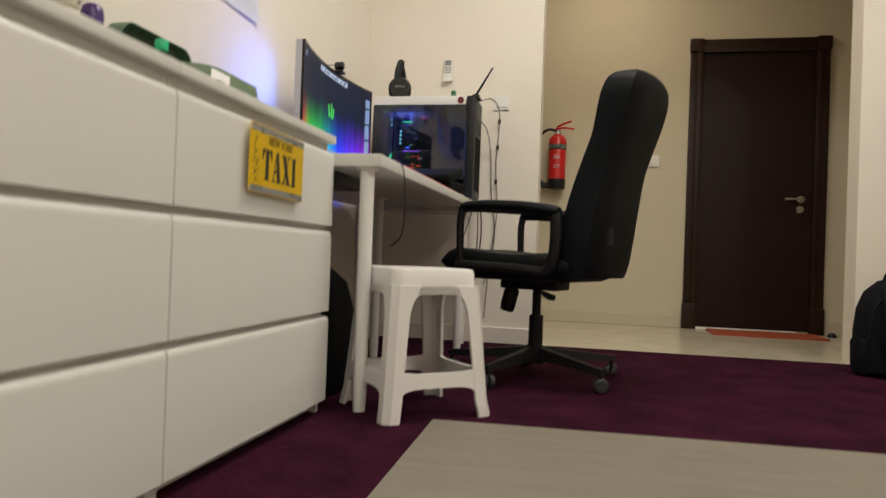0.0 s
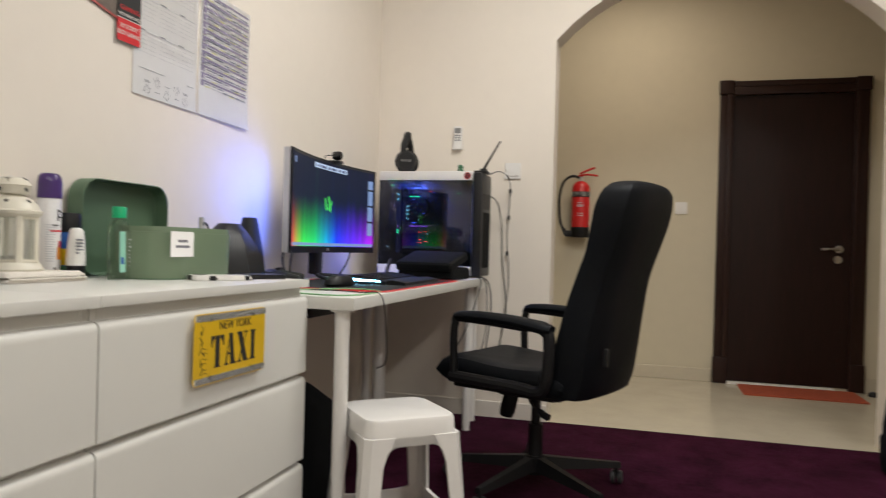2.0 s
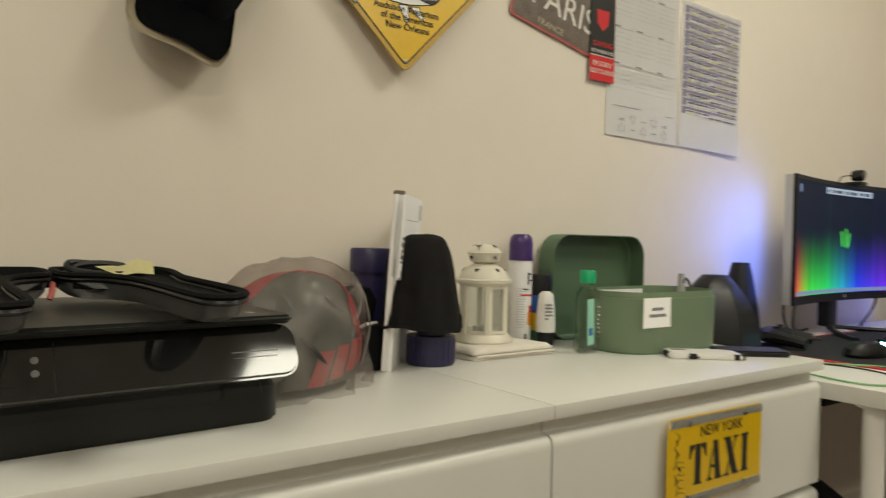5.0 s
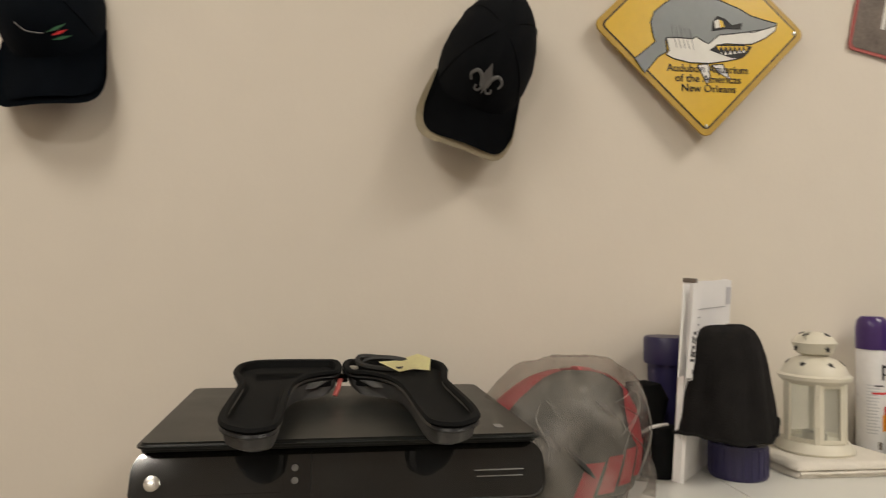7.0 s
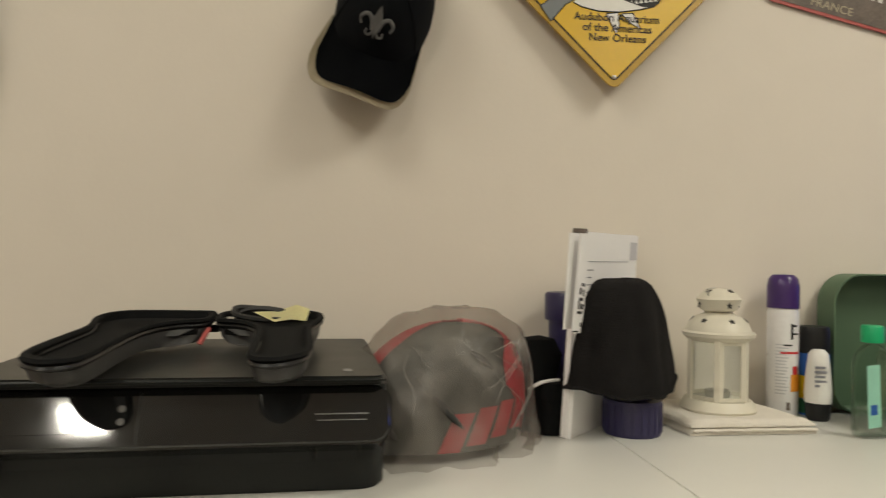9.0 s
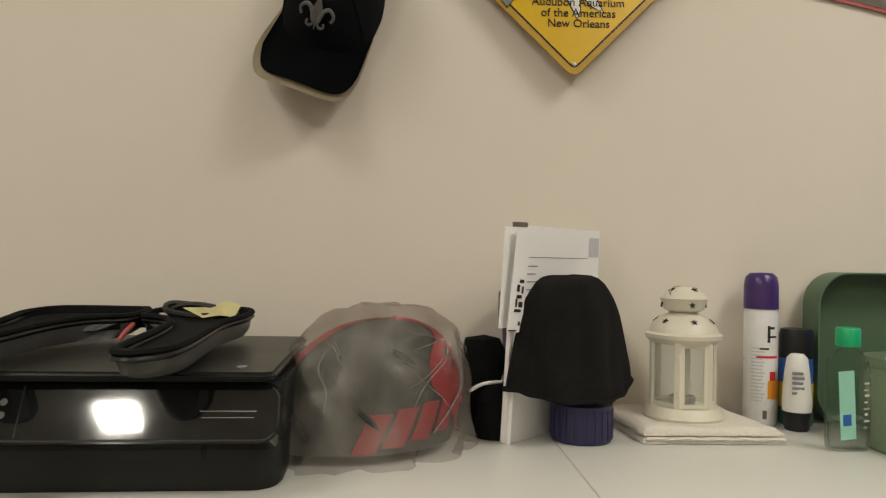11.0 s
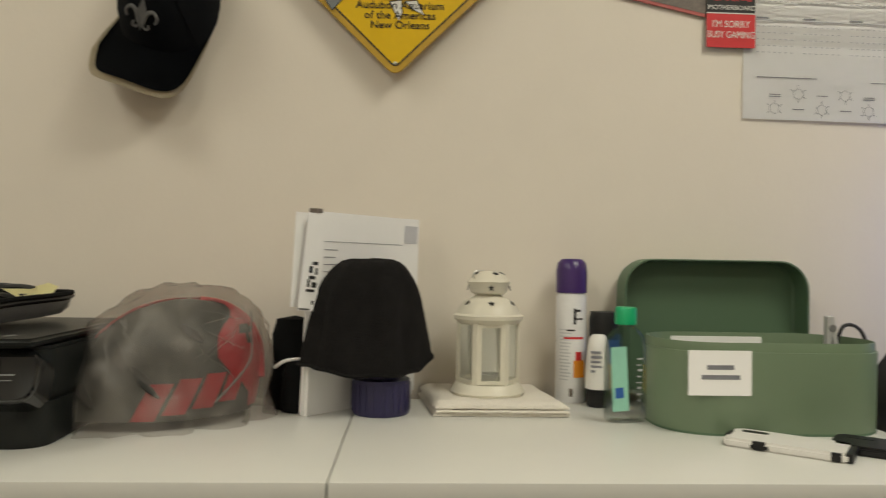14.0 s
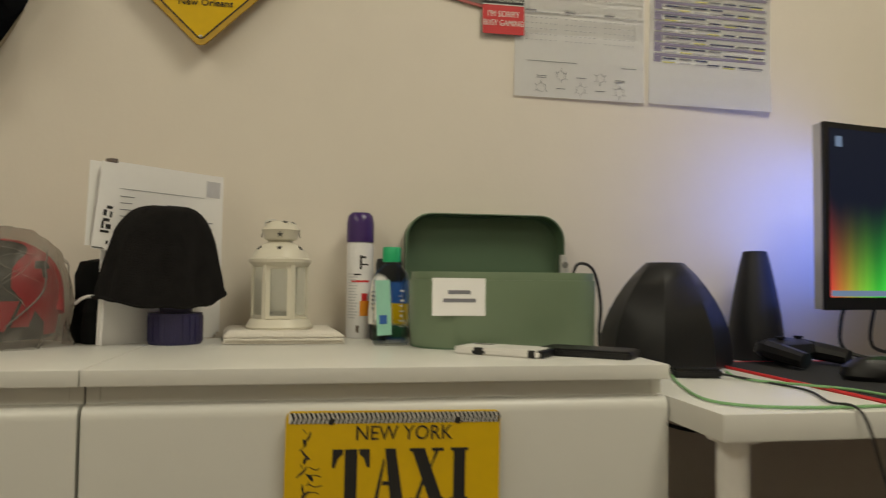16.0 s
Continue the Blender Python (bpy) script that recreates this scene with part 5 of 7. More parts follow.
    for k in range(5):
        x = -0.060 + 0.0085 * k
        part("gill_line", tube(bmesh.new(), [(x, 0.008 - 0.002 * k, 0.0054), (x + 0.003, -0.012, 0.0054), (x + 0.009, -0.038 - 0.001 * k, 0.0054)], 0.0005, 4, 2), M_INK, face)
    for text, size, y, sp in (("Audubon Aquarium", 0.0205, -0.0775, 0.98), ("of the Americas", 0.0205, -0.0965, 0.98), ("New Orleans", 0.0200, -0.1150, 0.98)):
        part("lettering", words(text, size, m=Matrix.Translation((0.008, y, 0.0052)), spread=sp), M_BLACKINK, face)
    for x, y in ((0, -0.186), (0.186, 0)):
        part("screw", lathe(bmesh.new(), [(0.0, 0.0), (0.004, 0.0), (0.003, 0.002), (0.0, 0.0025)], 10, Matrix.Translation((x, y, 0.004))), M_STEEL, s)


diamond_sign()


def city_plate():
    s = thing("licence_plate_souvenir", on_wall(0.535, 1.598, 0.004, -11.5), "dark souvenir plate with white city lettering and red rim", "sign")
    part("plate", prism(bmesh.new(), rounded(0.306, 0.153, 0.012), 0.002), M_DULLRED, s, "faded red rim")
    part("face", prism(bmesh.new(), rounded(0.294, 0.141, 0.010), 0.0026), M_BROWNG, s)
    part("lettering", words("PARIS", 0.092, m=Matrix.Translation((0.015, 0.006, 0.0026)), spread=1.0), M_OFFW, s)
    part("lettering", words("FRANCE", 0.022, m=Matrix.Translation((-0.02, -0.056, 0.0026)), spread=1.1), M_TAN, s)


city_plate()


def door_hanger():
    s = thing("door_hanger", on_wall(0.690, 1.578, 0.009), "black and red cardboard hanger with gaming slogan", "sign")
    part("card", prism(bmesh.new(), rounded(0.094, 0.276, 0.004), 0.0012), M_BLACKINK, s)
    part("red_field", prism(bmesh.new(), rounded(0.094, 0.064, 0.003), 0.0004, Matrix.Translation((0, -0.106, 0.0012))), M_RED, s)
    part("white_rule", box(bmesh.new(), -0.047, 0.047, -0.0735, -0.0715, 0.0012, 0.0017), M_OFFW, s)
    part("lettering", words("GAMING", 0.0195, m=Matrix.Translation((0.002, -0.043, 0.0013)), spread=1.0), M_RED, s)
    part("lettering", words("MOTHERBOARD", 0.0125, m=Matrix.Translation((0.002, -0.062, 0.0013)), spread=1.0), M_OFFW, s)
    part("lettering", words("I'M SORRY", 0.0185, m=Matrix.Translation((0, -0.094, 0.0017)), spread=0.86), M_OFFW, s)
    part("lettering", words("BUSY GAMING", 0.0185, m=Matrix.Translation((0, -0.114, 0.0017)), spread=0.76), M_OFFW, s)
    part("red_mark", prism(bmesh.new(), [(-0.024, 0.026), (0.024, 0.026), (0.02, -0.01), (0.0, -0.028), (-0.02, -0.01)], 0.0005, Matrix.Translation((0, 0.02, 0.0012))), M_RED, s, "plain red shield shape")
    part("red_mark", box(bmesh.new(), -0.03, 0.03, 0.08, 0.09, 0.0012, 0.0017), M_RED, s)


door_hanger()


def paper_sheet(m, w, h, curl):
    bm = bmesh.new()
    n = 12
    g = []
    for i in range(n + 1):
        row = []
        for k in range(n + 1):
            x, y = w * i / n, h * k / n
            z = 0.003 + curl * (max(0, 0.35 - y / h) ** 2) * (0.4 + x / w)
            row.append(bm.verts.new((x, y, z)))
        g.append(row)
    for i in range(n):
        for k in range(n):
            bm.faces.new((g[i][k], g[i + 1][k], g[i + 1][k + 1], g[i][k + 1]))
    bmesh.ops.solidify(bm, geom=bm.faces[:], thickness=-0.0004)
    bmesh.ops.recalc_face_normals(bm, faces=bm.faces)
    return bm


def calendar_sheet():
    s = thing("calendar_sheet", on_wall(0.716, 1.308, 0.0, -0.6), "white printed calendar sheet taped to the wall", "poster")
    part("sheet", paper_sheet(None, 0.304, 0.43, 0.02), M_PAPER, s)
    z = 0.0054
    for r in range(3):
        for c in range(3):
            x, y = 0.062 + 0.092 * c, 0.150 + 0.098 * r
            part("month_rule", box(bmesh.new(), x - 0.040, x + 0.040, y + 0.040, y + 0.0415, z - 0.002, z - 0.0015), M_FAINT, s)
            part("month_title", box(bmesh.new(), x - 0.038, x - 0.014, y + 0.043, y + 0.046, z - 0.002, z - 0.0015), M_INK, s)
            bm = bmesh.new()
            for k in range(5):
                for d in range(7):
                    box(bm, x - 0.037 + 0.011 * d, x - 0.032 + 0.011 * d, y + 0.028 - 0.0125 * k, y + 0.0294 - 0.0125 * k, z - 0.002, z - 0.0017)
            part("month_print", bm, M_FAINT, s)["kind"] = "stuff"
    for x0, x1, y in ((0.027, 0.143, 0.080), (0.250, 0.284, 0.076)):
        part("rule", box(bmesh.new(), x0, x1, y, y + 0.0012, z - 0.001, z - 0.0005), M_INK, s)
    for k in range(5):
        x, y = 0.061 + 0.046 * k, 0.021 + 0.029 * (k % 2)
        spoke = lambda a, r: (x + r * math.cos(radians(a)), y + r * math.sin(radians(a)), z + 0.0006)
        part("ring_drawing", tube(bmesh.new(), [spoke(60 * a + 30, 0.0105) for a in range(7)], 0.0004, 4, 0), M_INK, s)
        for a in range(6):
            if (a + k) % 6 != 4:
                part("ring_branch", tube(bmesh.new(), [spoke(60 * a + 30, 0.0105), spoke(60 * a + 30, 0.0165)], 0.0004, 4, 0), M_INK, s)
        for j in range(1 + (k in (0, 4))):
            cy = 0.047 - 0.004 * j if k % 2 == 0 else 0.020
            part("caption", box(bmesh.new(), x - 0.010, x + 0.011, cy, cy + 0.0014, z + 0.0004, z + 0.0009), M_INK, s)


def schedule_sheet():
    s = thing("timetable_sheet", on_wall(1.031, 1.306, 0.0, -1.2), "white timetable sheet with lilac rows on the wall", "poster")
    part("sheet", paper_sheet(None, 0.304, 0.43, 0.05), M_PAPER, s)
    z = 0.0038
    for r in range(13):
        y = 0.414 - 0.0245 * r
        part("row_band", box(bmesh.new(), 0.012, 0.292, y - 0.0075, y - 0.001, z, z + 0.0004), M_LILAC, s)
        part("row_head", box(bmesh.new(), 0.012, 0.030, y - 0.0215, y - 0.0079, z, z + 0.0004), M_LILAC, s)
        for c in range(7):
            x = 0.034 + 0.0365 * c + 0.003 * ((r * 2 + c) % 3)
            drop = 0.0105 if c < 3 + r % 2 else 0.0185
            part("entry", box(bmesh.new(), x, x + 0.031, y - drop - 0.0034, y - drop, z + 0.0004, z + 0.0008), M_NAVYINK if (c * 3 + r) % 5 else M_INK, s)
            part("entry_note", box(bmesh.new(), x, x + 0.029, y - 0.0245 - 0.0012 + (0.0185 - drop) * 0.4, y - 0.0229 + (0.0185 - drop) * 0.4, z + 0.0004, z + 0.0007), M_LIME if (r + c) % 4 == 0 else M_FAINT, s)


calendar_sheet()
schedule_sheet()


def baseball_cap(m, shell, trim, label, navy=False):
    """A cap hung with its visor down; local x along the wall, y up, z into the room."""
    c = thing("baseball_cap", m @ Matrix.Diagonal((0.93, 1.04, 1.0, 1)), label, "cap", "caps on the wall")
    bm = bmesh.new()
    rows = []
    n, k = 12, 28
    for i in range(n + 1):
        f = math.pi / 2 * i / n
        ring = []
        for j in range(k):
            a = 2 * math.pi * j / k
            r = math.cos(f)
            y = 0.118 * r * math.sin(a)
            x = 0.090 * r * math.cos(a) * (1 - 0.10 * max(0, math.sin(a)))
            z = 0.125 * math.sin(f) ** 0.9
            # crown tips upward, with soft dents
            ring.append(bm.verts.new((x, y + 0.028 * math.sin(f) + 0.02, z + 0.003 * noise.noise(Vector((x, y, z)) * 25))))
        rows.append(ring)
    for p, q in zip(rows, rows[1:]):
        for j in range(k):
            bm.faces.new((p[j], p[(j + 1) % k], q[(j + 1) % k], q[j]))
    bmesh.ops.remove_doubles(bm, verts=bm.verts, dist=0.0005)
    bmesh.ops.recalc_face_normals(bm, faces=bm.faces)
    crown = part("crown", bm, shell, c)
    part("button", lathe(bmesh.new(), [(0.0, 0.0), (0.009, 0.0), (0.008, 0.004), (0.0, 0.006)], 14, Matrix.Translation((0, 0.085, 0.109)) @ pose(0, 0, 0, -38)), M_TAN if not navy else shell, crown)
    for a in (90, 30, 150, 210, 330):
        pts = []
        for i in range(1, 9):
            f = math.pi / 2 * i / 9
            r = math.cos(f)
            pts.append((0.0905 * r * math.cos(radians(a)) * (1 - 0.10 * max(0, math.sin(radians(a)))), 0.1185 * r * math.sin(radians(a)) + 0.028 * math.sin(f) + 0.02, 0.1255 * math.sin(f) ** 0.9))
        part("seam", tube(bmesh.new(), pts, 0.0012, 5, 2), shell, crown)
    # visor: a curved blade that springs from the crown's lower front
    for name, grow, mat_, off in (("visor", 0.0, shell, 0.0), ("visor_edge", 0.011, trim, -0.003)):
        bm = bmesh.new()
        nu, nv = 18, 6
        g = []
        for i in range(nu + 1):
            a = radians(-90 + 78 * (2 * i / nu - 1))
            row = []
            for q in range(nv + 1):
                f = q / nv
                x = (0.088 + grow * min(1, 0.35 + f) * (1.0 if math.cos(a) < 0 else 0.25)) * math.cos(a) * (1 + 0.04 * f)
                y0 = -0.050 + 0.050 * (1 - abs(math.sin(a)))
                y1 = -0.140 - grow + 0.085 * (1 - abs(math.sin(a))) ** 2.2
                y = y0 + (y1 - y0) * f
                z = 0.050 + 0.040 * f - 0.055 * (math.cos(a)) ** 2 + off
                row.append(bm.verts.new((x, y, z)))
            g.append(row)
        for i in range(nu):
            for q in range(nv):
                bm.faces.new((g[i][q], g[i + 1][q], g[i + 1][q + 1], g[i][q + 1]))
        bmesh.ops.solidify(bm, geom=bm.faces[:], thickness=0.003)
        bmesh.ops.recalc_face_normals(bm, faces=bm.faces)
        part(name, bm, mat_, c)
    if not navy:
        base = Matrix.Translation((0, -0.037, 0.1015)) @ pose(0, 0, 0, 32)
        part("badge_petal", prism(bmesh.new(), [(0, -0.022), (0.004, -0.006), (0.009, 0.010), (0.004, 0.022), (0, 0.033), (-0.004, 0.022), (-0.009, 0.010), (-0.004, -0.006)], 0.0025, base), M_BADGE, crown, "plain dark silver petal")
        for sgn in (-1, 1):
            part("badge_curl", tube(bmesh.new(), [base @ Vector((sgn * x, y, 0.001)) for x, y in ((0.004, -0.008), (0.010, 0.008), (0.020, 0.014), (0.029, 0.006), (0.026, -0.004))], lambda f: 0.0042 - 0.002 * f, 6, 4), M_BADGE, crown)
            part("badge_curl", tube(bmesh.new(), [base @ Vector((sgn * x, y, 0.001)) for x, y in ((0.003, -0.010), (0.008, -0.017), (0.015, -0.015), (0.014, -0.009))], 0.0022, 6, 4), M_BADGE, crown)
    else:
        for k2, (mm, dx, dy, ln) in enumerate(((M_FIG, 0.0, 0.006, 0.017), (M_RED, 0.004, -0.001, 0.014), (M_FIG, 0.008, -0.009, 0.016))):
            leafp = [(-ln, -0.002), (0.0, 0.003), (ln, 0.004), (0.0, -0.002)]
            part("badge_leaf", prism(bmesh.new(), leafp, 0.002, Matrix.Translation((0.036 + dx, -0.046 + dy, 0.091)) @ pose(0, 0, 0, 18, 16, 16 - 6 * k2)), mm, crown, "plain coloured emblem stroke")
        part("badge_line", tube(bmesh.new(), [(-0.026, -0.030, 0.098), (-0.012, -0.042, 0.097), (0.004, -0.046, 0.096), (0.016, -0.047, 0.094)], 0.0012, 5), M_BADGE, crown)
    return c


baseball_cap(on_wall(-0.354, 1.464, 0.004, -18), M_CAPN, M_TAN, "black baseball cap with tan visor edge hung on wall")
baseball_cap(on_wall(-1.085, 1.520, 0.004, 6), M_CAPNAVY, M_CAPNAVY, "dark navy baseball cap hung on the wall", True)


def taxi_plate():
    s = thing("taxi_plate", on_wall(0.407, 0.6490, 0.0, -0.6, 0.0475 + 0.4985), "yellow souvenir taxi plate with chequered edges on drawer", "sign")
    W, H = 0.288, 0.153
    part("plate", prism(bmesh.new(), rounded(W, H, 0.010), 0.0016, None, 0.0005, 1), M_YELLOW, s)
    for y0 in (H / 2 - 0.0165, -H / 2 + 0.0025):
        part("white_band", box(bmesh.new(), -W / 2 + 0.004, W / 2 - 0.004, y0, y0 + 0.014, 0.0016, 0.0020), M_OFFW, s)
        bm = bmesh.new()
        for k in range(47):
            for r in range(2):
                x = -W / 2 + 0.006 + 0.006 * k
                prism(bm, [(x + 0.003 * (r % 2), y0 + 0.007 * r), (x + 0.0034 + 0.003 * (r % 2), y0 + 0.007 * r), (x + 0.0034 + 0.003 * ((r + 1) % 2), y0 + 0.007 * (r + 1)), (x + 0.003 * ((r + 1) % 2), y0 + 0.007 * (r + 1))], 0.0003, Matrix.Translation((0, 0, 0.0020)))
        ob = part("chequer_band", bm, M_BLACKINK, s, "black and white chequered band")
        ob["kind"] = "stuff"
    part("lettering", words("NEW YORK", 0.0270, m=Matrix.Translation((0.012, 0.046, 0.0018)), spread=0.92, bold=0.0), M_BLACKINK, s)
    hgt = 0.070
    strokes = {
        "T": [[(-0.025, 0.046), (-0.0245, 0.070), (-0.0105, 0.070), (-0.0105, 0.064), (-0.017, 0.058), (-0.021, 0.046)], [(0.025, 0.046), (0.0245, 0.070), (0.0105, 0.070), (0.0105, 0.064), (0.017, 0.058), (0.021, 0.046)], [(-0.0082, 0.0), (0.0082, 0.0), (0.0082, 0.070), (-0.0082, 0.070)], [(-0.013, 0.0), (0.013, 0.0), (0.008, 0.005), (-0.008, 0.005)]],
        "A": [[(-0.019, 0.002), (-0.014, 0.002), (-0.005, 0.052), (-0.007, 0.058)], [(0.003, 0.002), (0.020, 0.002), (0.009, 0.070), (-0.005, 0.070)], [(-0.022, 0.0), (-0.006, 0.0), (-0.006, 0.004), (-0.022, 0.004)], [(0.001, 0.0), (0.024, 0.0), (0.024, 0.004), (0.001, 0.004)], [(-0.009, 0.022), (0.006, 0.022), (0.006, 0.027), (-0.008, 0.027)]],
        "X": [[(-0.022, 0.070), (-0.004, 0.070), (0.022, 0.0), (0.004, 0.0)], [(0.012, 0.070), (0.017, 0.070), (0.004, 0.040), (0.001, 0.036)], [(-0.017, 0.0), (-0.012, 0.0), (-0.002, 0.030), (-0.005, 0.034)], [(-0.024, 0.066), (-0.003, 0.066), (-0.003, 0.070), (-0.024, 0.070)], [(0.006, 0.066), (0.022, 0.066), (0.022, 0.070), (0.006, 0.070)], [(0.003, 0.0), (0.024, 0.0), (0.024, 0.004), (0.003, 0.004)], [(-0.022, 0.0), (-0.006, 0.0), (-0.006, 0.004), (-0.022, 0.004)]],
        "I": [[(-0.008, 0.0), (0.008, 0.0), (0.008, 0.070), (-0.008, 0.070)], [(-0.012, 0.0), (0.012, 0.0), (0.012, 0.004), (-0.012, 0.004)], [(-0.012, 0.066), (0.012, 0.066), (0.012, 0.070), (-0.012, 0.070)]],
    }
    for letter, x in (("T", -0.058), ("A", -0.008), ("X", 0.044), ("I", 0.088)):
        bm = bmesh.new()
        for k, st in enumerate(strokes[letter]):
            prism(bm, st, 0.0004 + 0.00005 * k, Matrix.Translation((x, -0.044, 0.0017)))
        part("lettering", bm, M_BLACKINK, s, "black stencil letter " + letter)
    # sketched line figure down the narrow end
    for k in range(14):
        y = 0.050 - 0.0075 * k
        x = -0.119 + 0.004 * math.sin(1.7 * k) + 0.004 * (k > 7)
        ln = 0.006 + 0.004 * ((k * 5) % 3)
        lean = (0.9, -0.5, 0.2, -1.0)[k % 4]
        part("figure_stroke", tube(bmesh.new(), [(x - 0.5 * ln * lean, y + 0.5 * ln, 0.0018), (x + 0.002 * math.sin(k), y, 0.0018), (x + 0.5 * ln * lean, y - 0.5 * ln, 0.0018)], lambda f, k=k: 0.0006 + 0.0009 * (k % 3) * math.sin(math.pi * f), 5, 4, 0.3), M_BLACKINK, s)
    for k in range(6):
        y = 0.004 - 0.011 * k
        part("figure_stroke", tube(bmesh.new(), [(-0.112, y, 0.0018), (-0.104, y - 0.004 + 0.004 * (k % 2), 0.0018), (-0.099 + 0.002 * (k % 3), y - 0.002, 0.0018)], 0.0007, 5, 4, 0.3), M_BLACKINK, s)
    for x, y in ((-0.085, H / 2 - 0.014), (0.085, H / 2 - 0.014), (-0.085, -H / 2 + 0.014), (0.085, -H / 2 + 0.014)):
        part("screw_hole", lathe(bmesh.new(), [(0.0, 0.0), (0.0045, 0.0), (0.0045, 0.001), (0.0, 0.001)], 12, Matrix.Translation((x, y, 0.0018))), M_BLACKINK, s)


taxi_plate()

# ---- on the chests of drawers ----
SHELF = 0.782


def printer():
    p = thing("printer", pose(0.085, -0.600, SHELF, 0, 0, 2.3), "black inkjet printer on the white drawer chest", "printer")
    W = 0.230
    # lower body with a set-back front
    def slab(w, r):
        return [(x + 0.1675, y) for x, y in rounded(0.335, 2 * W + w, r, 8)]
    part("body", prism(bmesh.new(), slab(0.002, 0.034), 0.060, None, 0.004), M_PRINTER, p)
    part("upper_body", prism(bmesh.new(), slab(0.006, 0.030), 0.066, Matrix.Translation((0, 0, 0.060)), 0.004), M_PRINTER, p)
    part("scanner_lid", prism(bmesh.new(), [(x + 0.185, y) for x, y in rounded(0.366, 2 * W - 0.004, 0.016)], 0.0105, Matrix.Translation((0, 0, 0.1285)), 0.004, 3), M_PRINTER, p)
    front = Matrix.Translation((0.318, 0, 0.0762)) @ ON_WALL @ pose(0, 0, 0, -25)
    panel = part("control_panel", prism(bmesh.new(), rounded(2 * W + 0.010, 0.068, 0.022), 0.046, front, 0.004, 3), M_PANEL, p, "glossy black control panel")
    slope = front @ Matrix.Translation((0, 0, 0.046))
    part("power_button", lathe(bmesh.new(), [(0.0, 0.0), (0.008, 0.0), (0.0085, 0.002), (0.006, 0.003), (0.0, 0.003)], 20, slope @ Matrix.Translation((-0.210, -0.002, 0))), M_STEEL, panel)
    part("display", prism(bmesh.new(), rounded(0.115, 0.036, 0.003), 0.0012, slope @ Matrix.Translation((-0.128, 0.002, 0.0))), M_PANEL, panel)
    for k in range(2):
        part("button", lathe(bmesh.new(), [(0.0, 0.0), (0.004, 0.0), (0.0, 0.0016)], 12, slope @ Matrix.Translation((-0.058, 0.010 - 0.014 * k, 0))), M_GREY, panel)
    part("panel_seam", box(bmesh.new(), -0.0007, 0.0007, -0.028, 0.028, 0, 0.0006, 0, 1, slope @ Matrix.Translation((-0.040, 0, 0))), M_PRINTER, panel)
    # brand and model marks as plain bars
    for k, (w, y) in enumerate(((0.060, 0.004), (0.056, -0.003))):
        part("mark_bar", box(bmesh.new(), -w / 2, w / 2, -0.0007 + 0.0002 * k, 0.0007 - 0.0002 * k, 0, 0.0005, 0, 1, slope @ Matrix.Translation((0.178, y - 0.004, 0))), M_GREY, panel)
    part("paper_tray", prism(bmesh.new(), [(0.320, 0.006), (0.3305, 0.006), (0.338, 0.055), (0.320, 0.055)], 0.33, Matrix.Translation((0, 0.165 - 0.02, 0)) @ pose(0, 0, 0, 90), 0.0015, 1), M_PRINTER, p)
    part("ink_door", prism(bmesh.new(), [(0.320, 0.006), (0.3305, 0.006), (0.338, 0.055), (0.320, 0.055)], 0.050, Matrix.Translation((0, 0.1985, 0)) @ pose(0, 0, 0, 90), 0.0015, 1), M_PRINTER, p)
    part("slot", box(bmesh.new(), 0.3325, 0.3355, -0.205, -0.201, 0.012, 0.040), M_BLACKINK, p)
    part("lid_badge", prism(bmesh.new(), rounded(0.018, 0.010, 0.003), 0.0006, Matrix.Translation((0.325, 0.185, 0.139))), M_GREY, p)


printer()
PRINT_TOP = SHELF + 0.139


